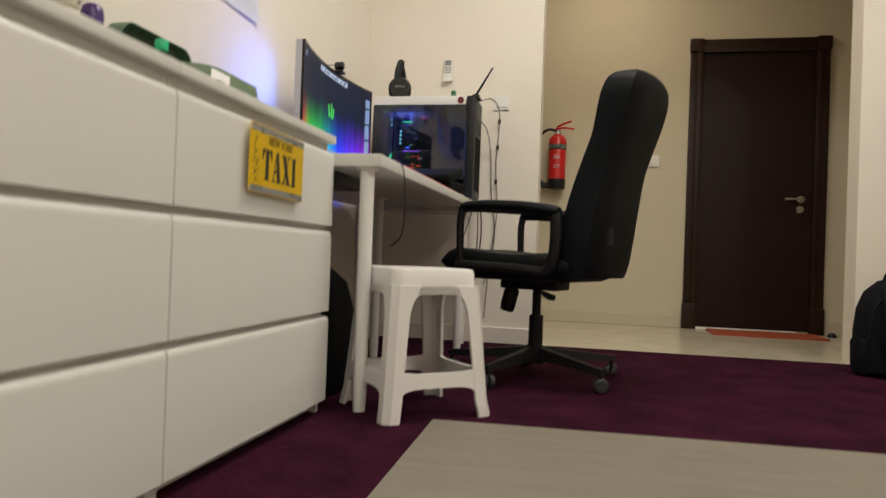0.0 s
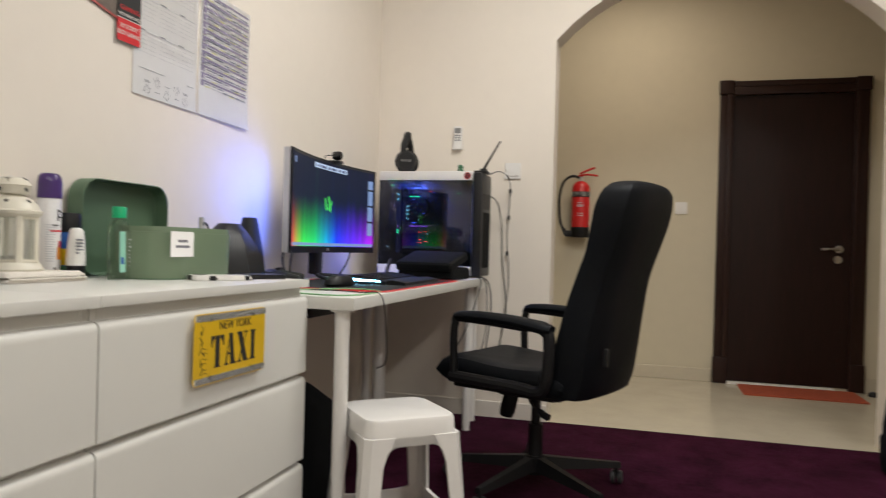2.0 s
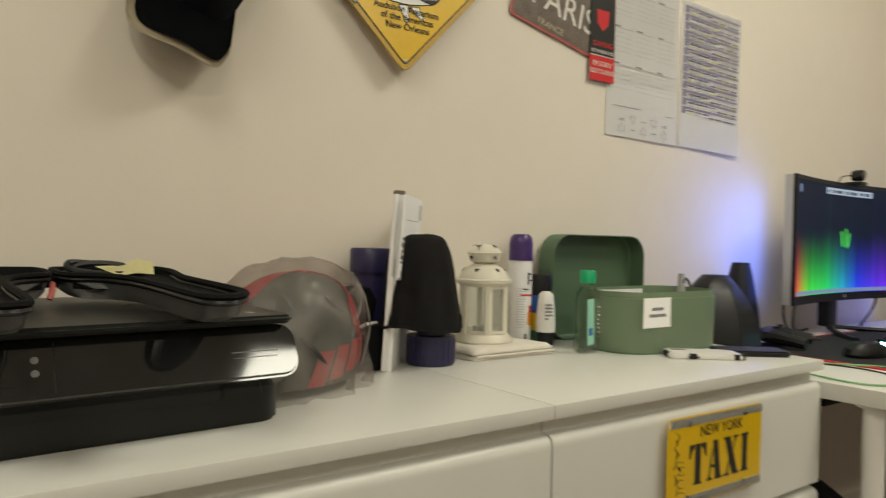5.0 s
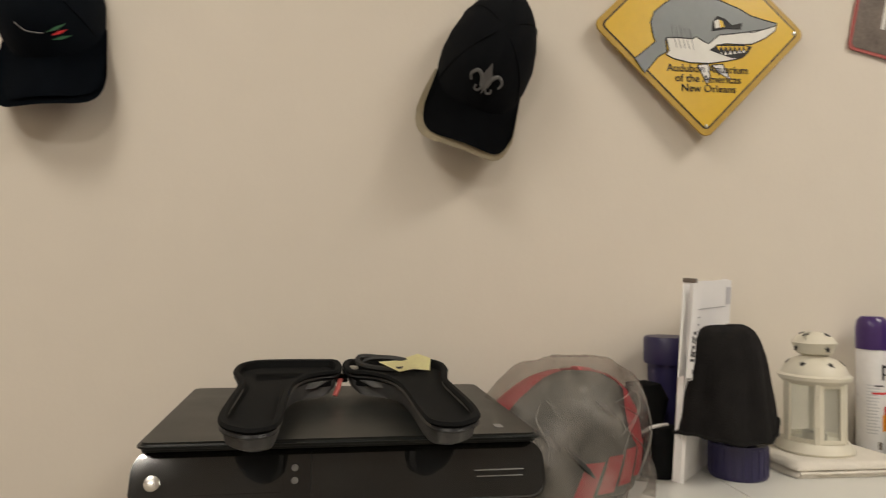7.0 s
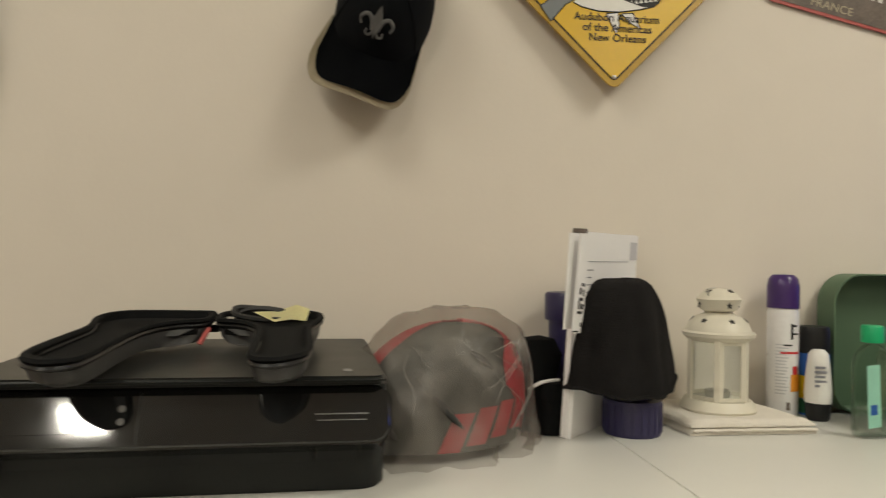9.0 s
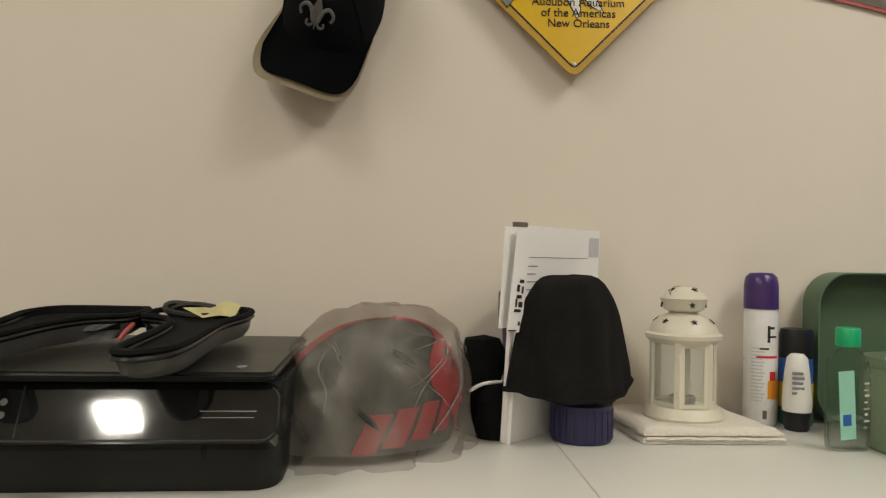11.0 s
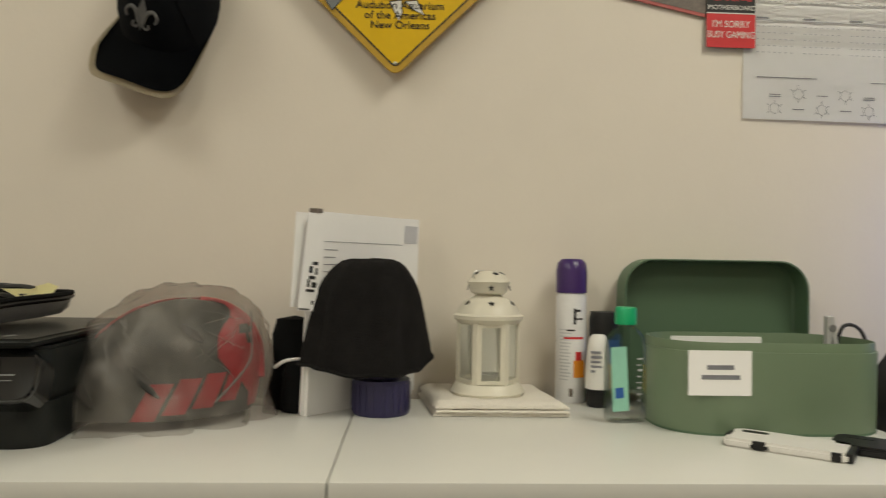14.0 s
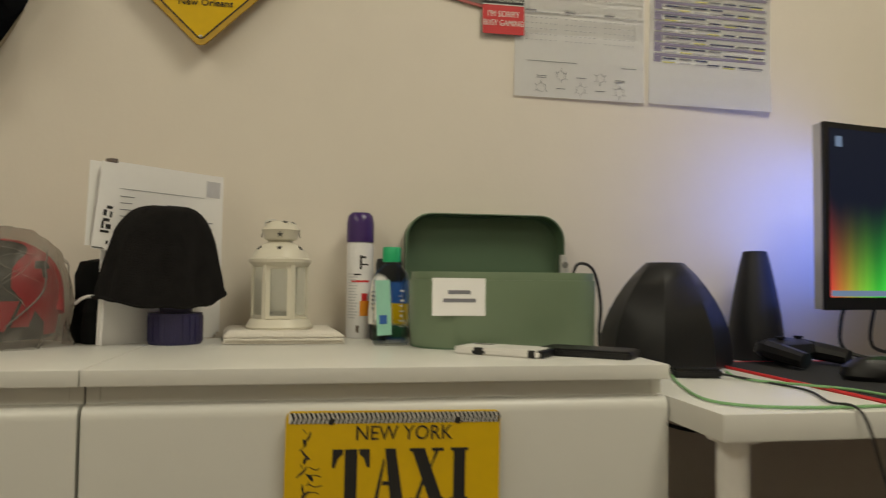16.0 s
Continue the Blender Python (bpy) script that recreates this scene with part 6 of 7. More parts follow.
def hard_case():
    """A dog-legged hard case lying open: two hinged halves."""
    c = thing("open_hard_case", pose(0.114, -0.597, PRINT_TOP) @ Matrix.Diagonal((1.13, 0.90, 0.72, 1)), "open black zipped hard case lying on the printer", "case")
    side = [(0.0, 0.012), (0.0, 0.08), (0.008, 0.14), (0.040, 0.163), (0.085, 0.165), (0.125, 0.156), (0.17, 0.148), (0.24, 0.150), (0.31, 0.152), (0.355, 0.146), (0.378, 0.124), (0.380, 0.108), (0.366, 0.092), (0.32, 0.087), (0.24, 0.085), (0.17, 0.078), (0.125, 0.060), (0.102, 0.036), (0.090, 0.012), (0.060, 0.004), (0.02, 0.004)]
    loop = [(p.x, p.y) for p in spline([(*q, 0) for q in side + side[:1]], 3)][:-1]
    cx, cy = 0.17, 0.110
    for s, spread, tilt in ((-1, 4, 2.5), (1, 2.5, 2.5)):
        m = Matrix.Translation((0.0, 0.004 * s, 0.016)) @ pose(0, 0, 0, 1 * s, tilt, spread)
        bm = bmesh.new()
        rings = []
        for sc, z in ((0.70, 0.0), (0.86, 0.002), (0.95, 0.012), (0.99, 0.030), (0.90, 0.030), (0.7, 0.020)):
            rings.append([bm.verts.new((cx + (x - cx) * sc, s * (cy + (y - cy) * sc), z)) for x, y in loop])
        n = len(loop)
        for a, b in zip(rings, rings[1:]):
            for i in range(n):
                bm.faces.new((a[i], a[(i + 1) % n], b[(i + 1) % n], b[i]))
        bm.faces.new(rings[0])
        bm.faces.new(rings[-1])
        bmesh.ops.recalc_face_normals(bm, faces=bm.faces)
        bmesh.ops.transform(bm, matrix=m, verts=bm.verts)
        half = part("half_shell", bm, M_SHELLG, c, "grey-black moulded shell")
        bm = bmesh.new()
        rings = []
        for sc, z in ((0.985, 0.029), (1.0, 0.034), (1.0, 0.047), (0.95, 0.048), (0.92, 0.028), (0.8, 0.020)):
            rings.append([bm.verts.new((cx + (x - cx) * sc, s * (cy + (y - cy) * sc), z)) for x, y in loop])
        for a, b in zip(rings, rings[1:]):
            for i in range(n):
                bm.faces.new((a[i], a[(i + 1) % n], b[(i + 1) % n], b[i]))
        bmesh.ops.recalc_face_normals(bm, faces=bm.faces)
        bmesh.ops.transform(bm, matrix=m, verts=bm.verts)
        part("rim_lining", bm, M_FABRIC, half, "black padded rim")
        # fabric lining and the zip along the rim
        bm = prism(bmesh.new(), [(cx + (x - cx) * 0.945, s * (cy + (y - cy) * 0.945)) for x, y in loop], 0.016, m @ Matrix.Translation((0, 0, 0.018)))
        part("lining", bm, M_FABRIC, half, "black fabric lining")
        rim = [m @ Vector((x, s * y, 0.044)) for x, y in loop]
        part("zip", tube(bmesh.new(), rim + rim[:1], 0.0055, 6, 0), M_FABRIC, half)
        part("band", tube(bmesh.new(), [m @ Vector((cx + (x - cx) * 1.01, s * (cy + (y - cy) * 1.01), 0.036)) for x, y in loop + loop[:1]], 0.004, 6, 0), M_BLACK, half)
        # raised pocket moulding
        bm = prism(bmesh.new(), [(0.05, s * 0.06), (0.06, s * 0.14), (0.12, s * 0.135), (0.10, s * 0.07)], 0.008, m @ Matrix.Translation((0, 0, 0.026)), 0.003)
        bmesh.ops.recalc_face_normals(bm, faces=bm.faces)
        part("pocket", bm, M_FABRIC, half)
    part("hinge", box(bmesh.new(), 0.02, 0.07, -0.012, 0.012, 0.030, 0.038, 0.003), M_FABRIC, c)
    part("zip_pull", tube(bmesh.new(), [(0.085, 0.000, 0.040), (0.102, -0.003, 0.028), (0.110, -0.008, 0.014)], 0.0042, 8), M_DULLRED, c, "red cord zip pull")
    cab = thing("cable_bundle", pose(0.145, -0.535, PRINT_TOP + 0.034), "coiled black cable lying in the open case", "cable")
    part("cable", tube(bmesh.new(), [(0, -0.04, 0), (0.0, -0.02, 0.016), (0.01, 0.02, 0.018), (0.02, 0.06, 0.008), (0.03, 0.02, 0.004), (0.02, -0.03, 0.010), (0.0, -0.03, 0.02), (0.0, 0.03, 0.014), (0.01, 0.07, 0.004)], 0.0045, 7), M_CABLE, cab)
    part("plug", box(bmesh.new(), -0.006, 0.006, -0.06, -0.035, -0.006, 0.006, 0.002), M_STEEL, cab)
    bm = bmesh.new()
    v = [bm.verts.new(q) for q in ((0.01, -0.036, 0.020), (0.020, -0.004, 0.006), (-0.006, -0.004, 0.020), (0.018, 0.018, 0.010), (-0.008, 0.026, 0.030), (0.022, 0.042, 0.008), (0.0, 0.046, 0.024))]
    for f in ((0, 1, 2), (1, 3, 2), (2, 3, 4), (3, 5, 4), (4, 5, 6)):
        bm.faces.new([v[i] for i in f])
    bmesh.ops.solidify(bm, geom=bm.faces[:], thickness=0.0012)
    solo("tissue", bm, M_HINT, pose(0.165, -0.505, PRINT_TOP + 0.030), "crumpled yellow paper tissue in the open case", "tissue")


hard_case()


def helmet():
    h = thing("bicycle_helmet", pose(0.215, -0.286, SHELF, 0, 0, 14), "grey and red bicycle helmet wrapped in a clear bag", "helmet")
    bm = bmesh.new()
    nu, nv = 40, 16
    rows = []
    for i in range(nv + 1):
        f = i / nv * math.pi / 2
        ring = []
        for j in range(nu):
            a = 2 * math.pi * j / nu
            p = Vector((0.105 * math.cos(a) * math.cos(f) ** 0.8, 0.140 * math.sin(a) * math.cos(f) ** 0.8, 0.014 + 0.163 * math.sin(f) ** 0.95))
            p.y += 0.044 * math.sin(f)
            p *= 1 + 0.028 * noise.noise(p * 16)
            ring.append(bm.verts.new(p))
        rows.append(ring)
    for p, q in zip(rows, rows[1:]):
        for j in range(nu):
            bm.faces.new((p[j], p[(j + 1) % nu], q[(j + 1) % nu], q[j]))
    bm.faces.new(rows[0])
    bmesh.ops.remove_doubles(bm, verts=bm.verts, dist=0.001)
    bmesh.ops.recalc_face_normals(bm, faces=bm.faces)
    part("shell", bm, M_HELMET, h)

    def on_shell(a, f, grow=1.015):
        a, f = radians(a), radians(f)
        return Vector((0.105 * math.cos(a) * math.cos(f) ** 0.8, 0.140 * math.sin(a) * math.cos(f) ** 0.8 + 0.044 * math.sin(f), 0.014 + 0.163 * math.sin(f) ** 0.95)) * grow

    for a0, f0, ln, r in ((-46, 40, 4, 0.013), (-20, 26, 4, 0.014), (2, 52, 3, 0.014), (-52, 18, 3, 0.011)):
        part("vent", tube(bmesh.new(), [on_shell(a0 + 6 * k, f0 - 4 * k, 1.0) for k in range(ln + 1)], lambda f, r=r: r * (0.25 + 0.75 * math.sin(math.pi * f)), 10, 4, 0.35), M_HDARK, h, "dark vent hollow")
    # the rear of the shell is red, with an uneven edge against the grey front
    bm = bmesh.new()
    na, nf = 44, 12
    g = []
    for i in range(na + 1):
        row = []
        for k in range(nf + 1):
            q = k / nf
            wob = 5 * noise.noise(Vector((q * 5, i * 0.35, 0)))
            a0 = 66 + wob - 36 * math.sin(math.pi * min(1, q * 1.15)) ** 1.5
            row.append(bm.verts.new(on_shell(a0 + (286 - wob - a0) * i / na, 2 + 82 * q, 1.022)))
        g.append(row)
    for i in range(na):
        for k in range(nf):
            if noise.noise(Vector((i * 0.30, k * 0.42, 7.0))) < 0.42:
                bm.faces.new((g[i][k], g[i + 1][k], g[i + 1][k + 1], g[i][k + 1]))
    bmesh.ops.solidify(bm, geom=bm.faces[:], thickness=0.004)
    bmesh.ops.recalc_face_normals(bm, faces=bm.faces)
    part("red_panel", bm, M_HRED, h, "red rear shell")
    part("red_rim", tube(bmesh.new(), [on_shell(*q, 1.01) for q in ((150, 82), (120, 70), (105, 52), (97, 34), (90, 14))], lambda f: 0.012 + 0.012 * f, 8, 4, 0.4), M_HRED, h, "red band over the crown")
    # letter-sized red blocks along the lower rim

    def block(a0, a1, f0, f1, lean=3.0):
        bm = bmesh.new()
        g = [[bm.verts.new(on_shell(a0 + (a1 - a0) * i / 3 + lean * (f0 + (f1 - f0) * k / 3 - 2) / 10, f0 + (f1 - f0) * k / 3, 1.045)) for k in range(4)] for i in range(4)]
        for i in range(3):
            for k in range(3):
                bm.faces.new((g[i][k], g[i + 1][k], g[i + 1][k + 1], g[i][k + 1]))
        bmesh.ops.solidify(bm, geom=bm.faces[:], thickness=0.004)
        bmesh.ops.recalc_face_normals(bm, faces=bm.faces)
        part("red_bar", bm, M_HRED, h, "plain red letter-sized bar")

    for k in range(4):
        a0, f0 = -9 + 14.5 * k, 0.5 + 2.0 * k
        block(a0, a0 + 12, f0, f0 + 16)
    # crumpled film round the helmet
    bm = bmesh.new()
    nu, nv = 72, 30
    rows = []
    for i in range(nv + 1):
        f = i / nv * math.pi / 2
        ring = []
        for j in range(nu):
            a = 2 * math.pi * j / nu
            flare = 0.008 * max(0, 1 - f / 0.3) ** 2
            p = Vector(((0.120 + flare) * math.cos(a) * math.cos(f) ** 0.75, (0.160 + flare) * math.sin(a) * math.cos(f) ** 0.75 + 0.046 * math.sin(f), 0.200 * math.sin(f) ** 0.92))
            w = noise.noise(p * 22) * 0.010 + noise.noise(Vector((p.x * 60, p.y * 60, p.z * 14))) * 0.006
            w += (0.010 * math.sin(a * 11) + 0.007 * math.sin(a * 23 + 1)) * max(0, 1 - f / 0.25)
            n = Vector((p.x, p.y, p.z * 0.4)).normalized()
            p += n * w
            p.z = max(0.001, p.z)
            ring.append(bm.verts.new(p))
        rows.append(ring)
    for p, q in zip(rows, rows[1:]):
        for j in range(nu):
            bm.faces.new((p[j], p[(j + 1) % nu], q[(j + 1) % nu], q[j]))
    bmesh.ops.remove_doubles(bm, verts=bm.verts, dist=0.0008)
    film = part("clear_bag", bm, M_BAG, h, "crumpled clear plastic bag", 60)
    film.visible_shadow = False
    for k in range(13):
        a, f, da, df = (37 * k) % 150 - 60, 4 + (29 * k) % 45, (-1) ** k * (4 + 3 * (k % 4)), 6 + 2 * (k % 3)
        line = [on_shell(a + da * i + 2 * math.sin(3 * i + k), f + df * i * (0.4 + 0.3 * (k % 3)), 1.135 + 0.012 * math.sin(2 * i + k)) for i in range(4)]
        crease = part("bag_crease", tube(bmesh.new(), line, lambda q: 0.0002 + 0.0011 * math.sin(math.pi * q), 8, 5, 0.5), M_CREASE, film)
        crease.visible_shadow = False
    part("bag_cord", tube(bmesh.new(), [on_shell(62, 52, 1.13), on_shell(52, 40, 1.14), on_shell(48, 22, 1.15), on_shell(30, 6, 1.16)], 0.0014, 6), M_CABLEW, h, "thin pale cord")


helmet()
# rolled black gloves
g = thing("gloves", pose(0.125, -0.098, SHELF, 0, 0, 10), "rolled black fabric gloves with a white strap", "gloves")
for k, (x, y, r, z0, z1) in enumerate(((0.0, 0.0, 0.034, 0.0, 0.150), (0.03, 0.012, 0.032, 0.0, 0.085))):
    bm = lathe(bmesh.new(), [(0.0, z0), (r * 0.9, z0), (r, z0 + 0.02), (r * 0.9, z0 + 0.07), (r, z1 - 0.03), (r * 0.7, z1 - 0.005), (0.0, z1)], 20, Matrix.Translation((x, y, 0)))
    for v in bm.verts:
        v.co += Vector((1, 1, 0.2)) * 0.012 * noise.noise(v.co * 30 + Vector((k * 9, 0, 0))) * (1 if v.co.z > 0.002 else 0)
    part("glove", bm, M_FABRIC, g)
part("strap", tube(bmesh.new(), [(0.035, -0.028, 0.070), (0.045, -0.01, 0.082), (0.042, 0.02, 0.084)], 0.003, 6), M_PAPER, g, "narrow white strap")
# dark tumbler behind the papers
t = thing("tumbler", pose(0.060, -0.024, SHELF), "dark navy plastic tumbler with a wide lid", "tumbler")
part("cup", lathe(bmesh.new(), [(0.0, 0), (0.028, 0), (0.030, 0.01), (0.034, 0.17), (0.0, 0.17)], 24), M_NAVY, t)
part("lid", lathe(bmesh.new(), [(0.0, 0.17), (0.040, 0.17), (0.041, 0.178), (0.041, 0.212), (0.038, 0.217), (0.0, 0.218)], 24), M_NAVY, t)


def standing_papers():
    """A sheaf of papers in a clear folder, standing on edge and leaning on the wall."""
    ang = math.degrees(math.atan2(0.165, -0.175))
    s = thing("paper_sheaf", pose(0.200, -0.063, SHELF, 0, 0, ang) @ pose(0, 0, 0, 3), "white printed papers standing upright against the wall", "papers")
    # local x runs along the sheets, local -y faces the room
    W = 0.232
    for k, (dx, dy, h, tilt) in enumerate(((0.0, 0.0, 0.318, 0.0), (0.012, 0.006, 0.315, 1.0), (0.024, 0.012, 0.311, 2.0))):
        part("sheet", box(bmesh.new(), dx, dx + W, dy, dy + 0.0012, 0.0, h, 0, 1, pose(0, 0, 0, 0, -tilt, 0)), M_PAPER, s)
    part("folder", box(bmesh.new(), -0.0016, 0.0006, -0.002, 0.016, 0.0, 0.316, 0, 1), M_PAPER, s, "white folded paper edge")
    part("sheet", box(bmesh.new(), -0.006, 0.05, 0.004, 0.0048, 0.0, 0.20, 0, 1, pose(0, 0, 0, 0, -1.5, 0)), M_PAPER, s)
    part("clip", box(bmesh.new(), -0.004, 0.008, -0.004, 0.016, 0.315, 0.322, 0.001, 1), M_BROWNG, s, "dark clip")
    strip = part("strip", box(bmesh.new(), -0.047, -0.012, -0.0075, -0.0065, 0.163, 0.312, 0, 1, pose(0, 0, 0, 0, 4.5, 0)), M_PAPER, s, "white paper strip with a black code")
    part("strip", box(bmesh.new(), -0.040, -0.008, 0.004, 0.005, 0.170, 0.314, 0, 1, pose(0, 0, 0, 0, 0.5, 0)), M_PAPER, s)
    for k, (x, z, w, h) in enumerate(((-0.024, 0.236, 0.010, 0.005), (-0.031, 0.226, 0.006, 0.010), (-0.020, 0.224, 0.004, 0.010), (-0.027, 0.214, 0.012, 0.005), (-0.033, 0.205, 0.004, 0.012), (-0.022, 0.203, 0.009, 0.008), (-0.028, 0.194, 0.016, 0.004), (-0.021, 0.176, 0.004, 0.006), (-0.036, 0.1655, 0.020, 0.002))):
        part("printed_block", box(bmesh.new(), x - w / 2, x + w / 2, -0.0084, -0.0078, z - h / 2, z + h / 2, 0, 1, pose(0, 0, 0, 0, 4.5, 0)), M_BLACKINK, strip)
    part("rule", box(bmesh.new(), 0.015, 0.190, -0.0008, -0.0004, 0.2715, 0.2722), M_INK, s)
    part("grey_field", box(bmesh.new(), 0.196, 0.228, -0.0007, -0.0004, 0.275, 0.306), M_FAINT, s)
    for k in range(9):
        w = (0.026, 0.022, 0.065, 0.030, 0.024, 0.027, 0.022, 0.028, 0.02)[k]
        part("text_line", box(bmesh.new(), 0.018, 0.018 + w, -0.0008, -0.0004, 0.258 - 0.0115 * k, 0.2594 - 0.0115 * k), M_INK, s)
        if k > 2:
            part("text_line", box(bmesh.new(), 0.11, 0.11 + w * 0.6, -0.0008, -0.0004, 0.256 - 0.0115 * k, 0.2574 - 0.0115 * k), M_FAINT, s)
            part("text_line", box(bmesh.new(), 0.200, 0.214, -0.0008, -0.0004, 0.258 - 0.0115 * k, 0.2596 - 0.0115 * k), M_INK, s)


standing_papers()


def beanie():
    j = thing("jar", pose(0.165, 0.050, SHELF), "navy plastic jar with a ribbed lid under a beanie", "jar")
    bm = lathe(bmesh.new(), [(0.0, 0), (0.044, 0.0), (0.046, 0.004), (0.046, 0.055), (0.0, 0.056)], 40)
    part("base", bm, M_NAVY, j)
    bm = bmesh.new()
    for k in range(24):
        a = 2 * math.pi * k / 24
        box(bm, 0.0450, 0.0470, -0.0030, 0.0030, 0.006, 0.05, 0, 1, pose(0, 0, 0, 0, 0, math.degrees(a)))
    part("ribbed_ring", bm, M_NAVY, j)["kind"] = "stuff"
    part("body", lathe(bmesh.new(), [(0.0, 0.056), (0.028, 0.056), (0.028, 0.17), (0.0, 0.173)], 24), M_NAVY, j)
    bm = bmesh.new()
    nu, nv = 56, 22
    rows = []
    for i in range(nv + 1):
        f = i / nv
        z = 0.064 + 0.193 * (f if f < 0.82 else 0.82 + 0.18 * 0.62 * (1 - (1 - (f - 0.82) / 0.18) ** 2))
        r = (1 - 0.29 * f ** 1.2) * (1 - max(0, (f - 0.52) / 0.48) ** 2.8) ** 0.5 if f < 1 else 0
        ring = []
        for k in range(nu):
            a = 2 * math.pi * k / nu
            c, s = math.cos(a), math.sin(a)
            low = (1 - f) ** 2
            # the knit is pinched along a seam over the crown and flares at one end of the hem
            pinch = math.exp(-((s - 0.35 - 0.25 * f) / 0.16) ** 2) * (1 if c > 0 else 0.3)
            x = (0.060 + 0.008 * low) * c * r * (1 - 0.13 * pinch * math.sin(math.pi * min(1, f * 0.9 + 0.12)))
            y = 0.107 * s * r * (1 + 0.05 * low * max(0, -s))
            fold = 1 + (0.045 * math.sin(7 * a + 0.6 + 1.5 * f) + 0.030 * math.sin(12 * a + 2.0 - f) * (1 - 0.5 * f)) * (0.30 + 0.70 * math.sin(math.pi * min(1, f + 0.15))) * (1 if f < 0.96 else 0.3)
            rise = (0.016 * max(0, -s) + 0.030 * max(0, s)) * s * s * low + 0.006 * noise.noise(Vector((c, s, f)) * 3.0)
            ring.append(bm.verts.new((x * fold, y * fold, z + rise)))
        rows.append(ring)
    hem = [v.co.copy() for v in rows[0]]
    for p, q in zip(rows, rows[1:]):
        for k in range(nu):
            bm.faces.new((p[k], p[(k + 1) % nu], q[(k + 1) % nu], q[k]))
    bmesh.ops.remove_doubles(bm, verts=bm.verts, dist=0.0008)
    bmesh.ops.solidify(bm, geom=bm.faces[:], thickness=0.003)
    bmesh.ops.recalc_face_normals(bm, faces=bm.faces)
    b = thing("beanie", pose(0.165, 0.030, SHELF, 0, 0, 31), "charcoal knitted beanie pulled over a jar", "beanie")
    part("knit_crown", bm, M_BEANIE, b, "", 70)
    hem = [(v.x * 1.012, v.y * 1.012, v.z + 0.003) for v in hem]
    part("hem", tube(bmesh.new(), hem + hem[:1], 0.0030, 6, 0), M_BEANIE, b)


beanie()


def folded_cloth():
    bm = bmesh.new()
    nu, nv = 26, 20
    for lay, (z, th, inset) in enumerate(((0.0, 0.011, 0.0), (0.0112, 0.012, 0.003))):
        t = bmesh.new()
        g = []
        for i in range(nu + 1):
            row = []
            for k in range(nv + 1):
                u, v = i / nu, k / nv
                x = inset + (0.185 - 2 * inset) * u + 0.003 * noise.noise(Vector((v * 6, lay, 0)))
                y = inset + (0.215 - inset) * v - 0.022 * (1 - u) + 0.004 * noise.noise(Vector((u * 5, lay + 3, 0)))
                edge = min(u, 1 - u, v, 1 - v)
                zz = th * min(1, (edge / 0.05) ** 0.5 + 0.35) + 0.0018 * noise.noise(Vector((u * 5, v * 5, lay * 4)))
                row.append((t.verts.new((x, y, z + zz)), t.verts.new((x, y, z + 0.0008))))
            g.append(row)
        for i in range(nu):
            for k in range(nv):
                t.faces.new([g[i][k][0], g[i + 1][k][0], g[i + 1][k + 1][0], g[i][k + 1][0]])
                t.faces.new([g[i][k][1], g[i][k + 1][1], g[i + 1][k + 1][1], g[i + 1][k][1]])
        for i in range(nu):
            for k in (0, nv):
                t.faces.new([g[i][k][0], g[i + 1][k][0], g[i + 1][k][1], g[i][k][1]])
        for k in range(nv):
            for i in (0, nu):
                t.faces.new([g[i][k][0], g[i][k + 1][0], g[i][k + 1][1], g[i][k][1]])
        bmesh.ops.recalc_face_normals(t, faces=t.faces)
        merge(bm, t)
    c = thing("folded_cloth", pose(0.010, 0.134, SHELF), "folded cream cotton cloth under the lantern", "cloth")
    part("cloth", bm, M_CLOTH, c, "", 60)
    part("hem", tube(bmesh.new(), [(0.187, 0.004 + 0.021 * k, 0.008 + 0.001 * (k % 2)) for k in range(11)], 0.0028, 6, 3), M_CLOTH, c)


folded_cloth()


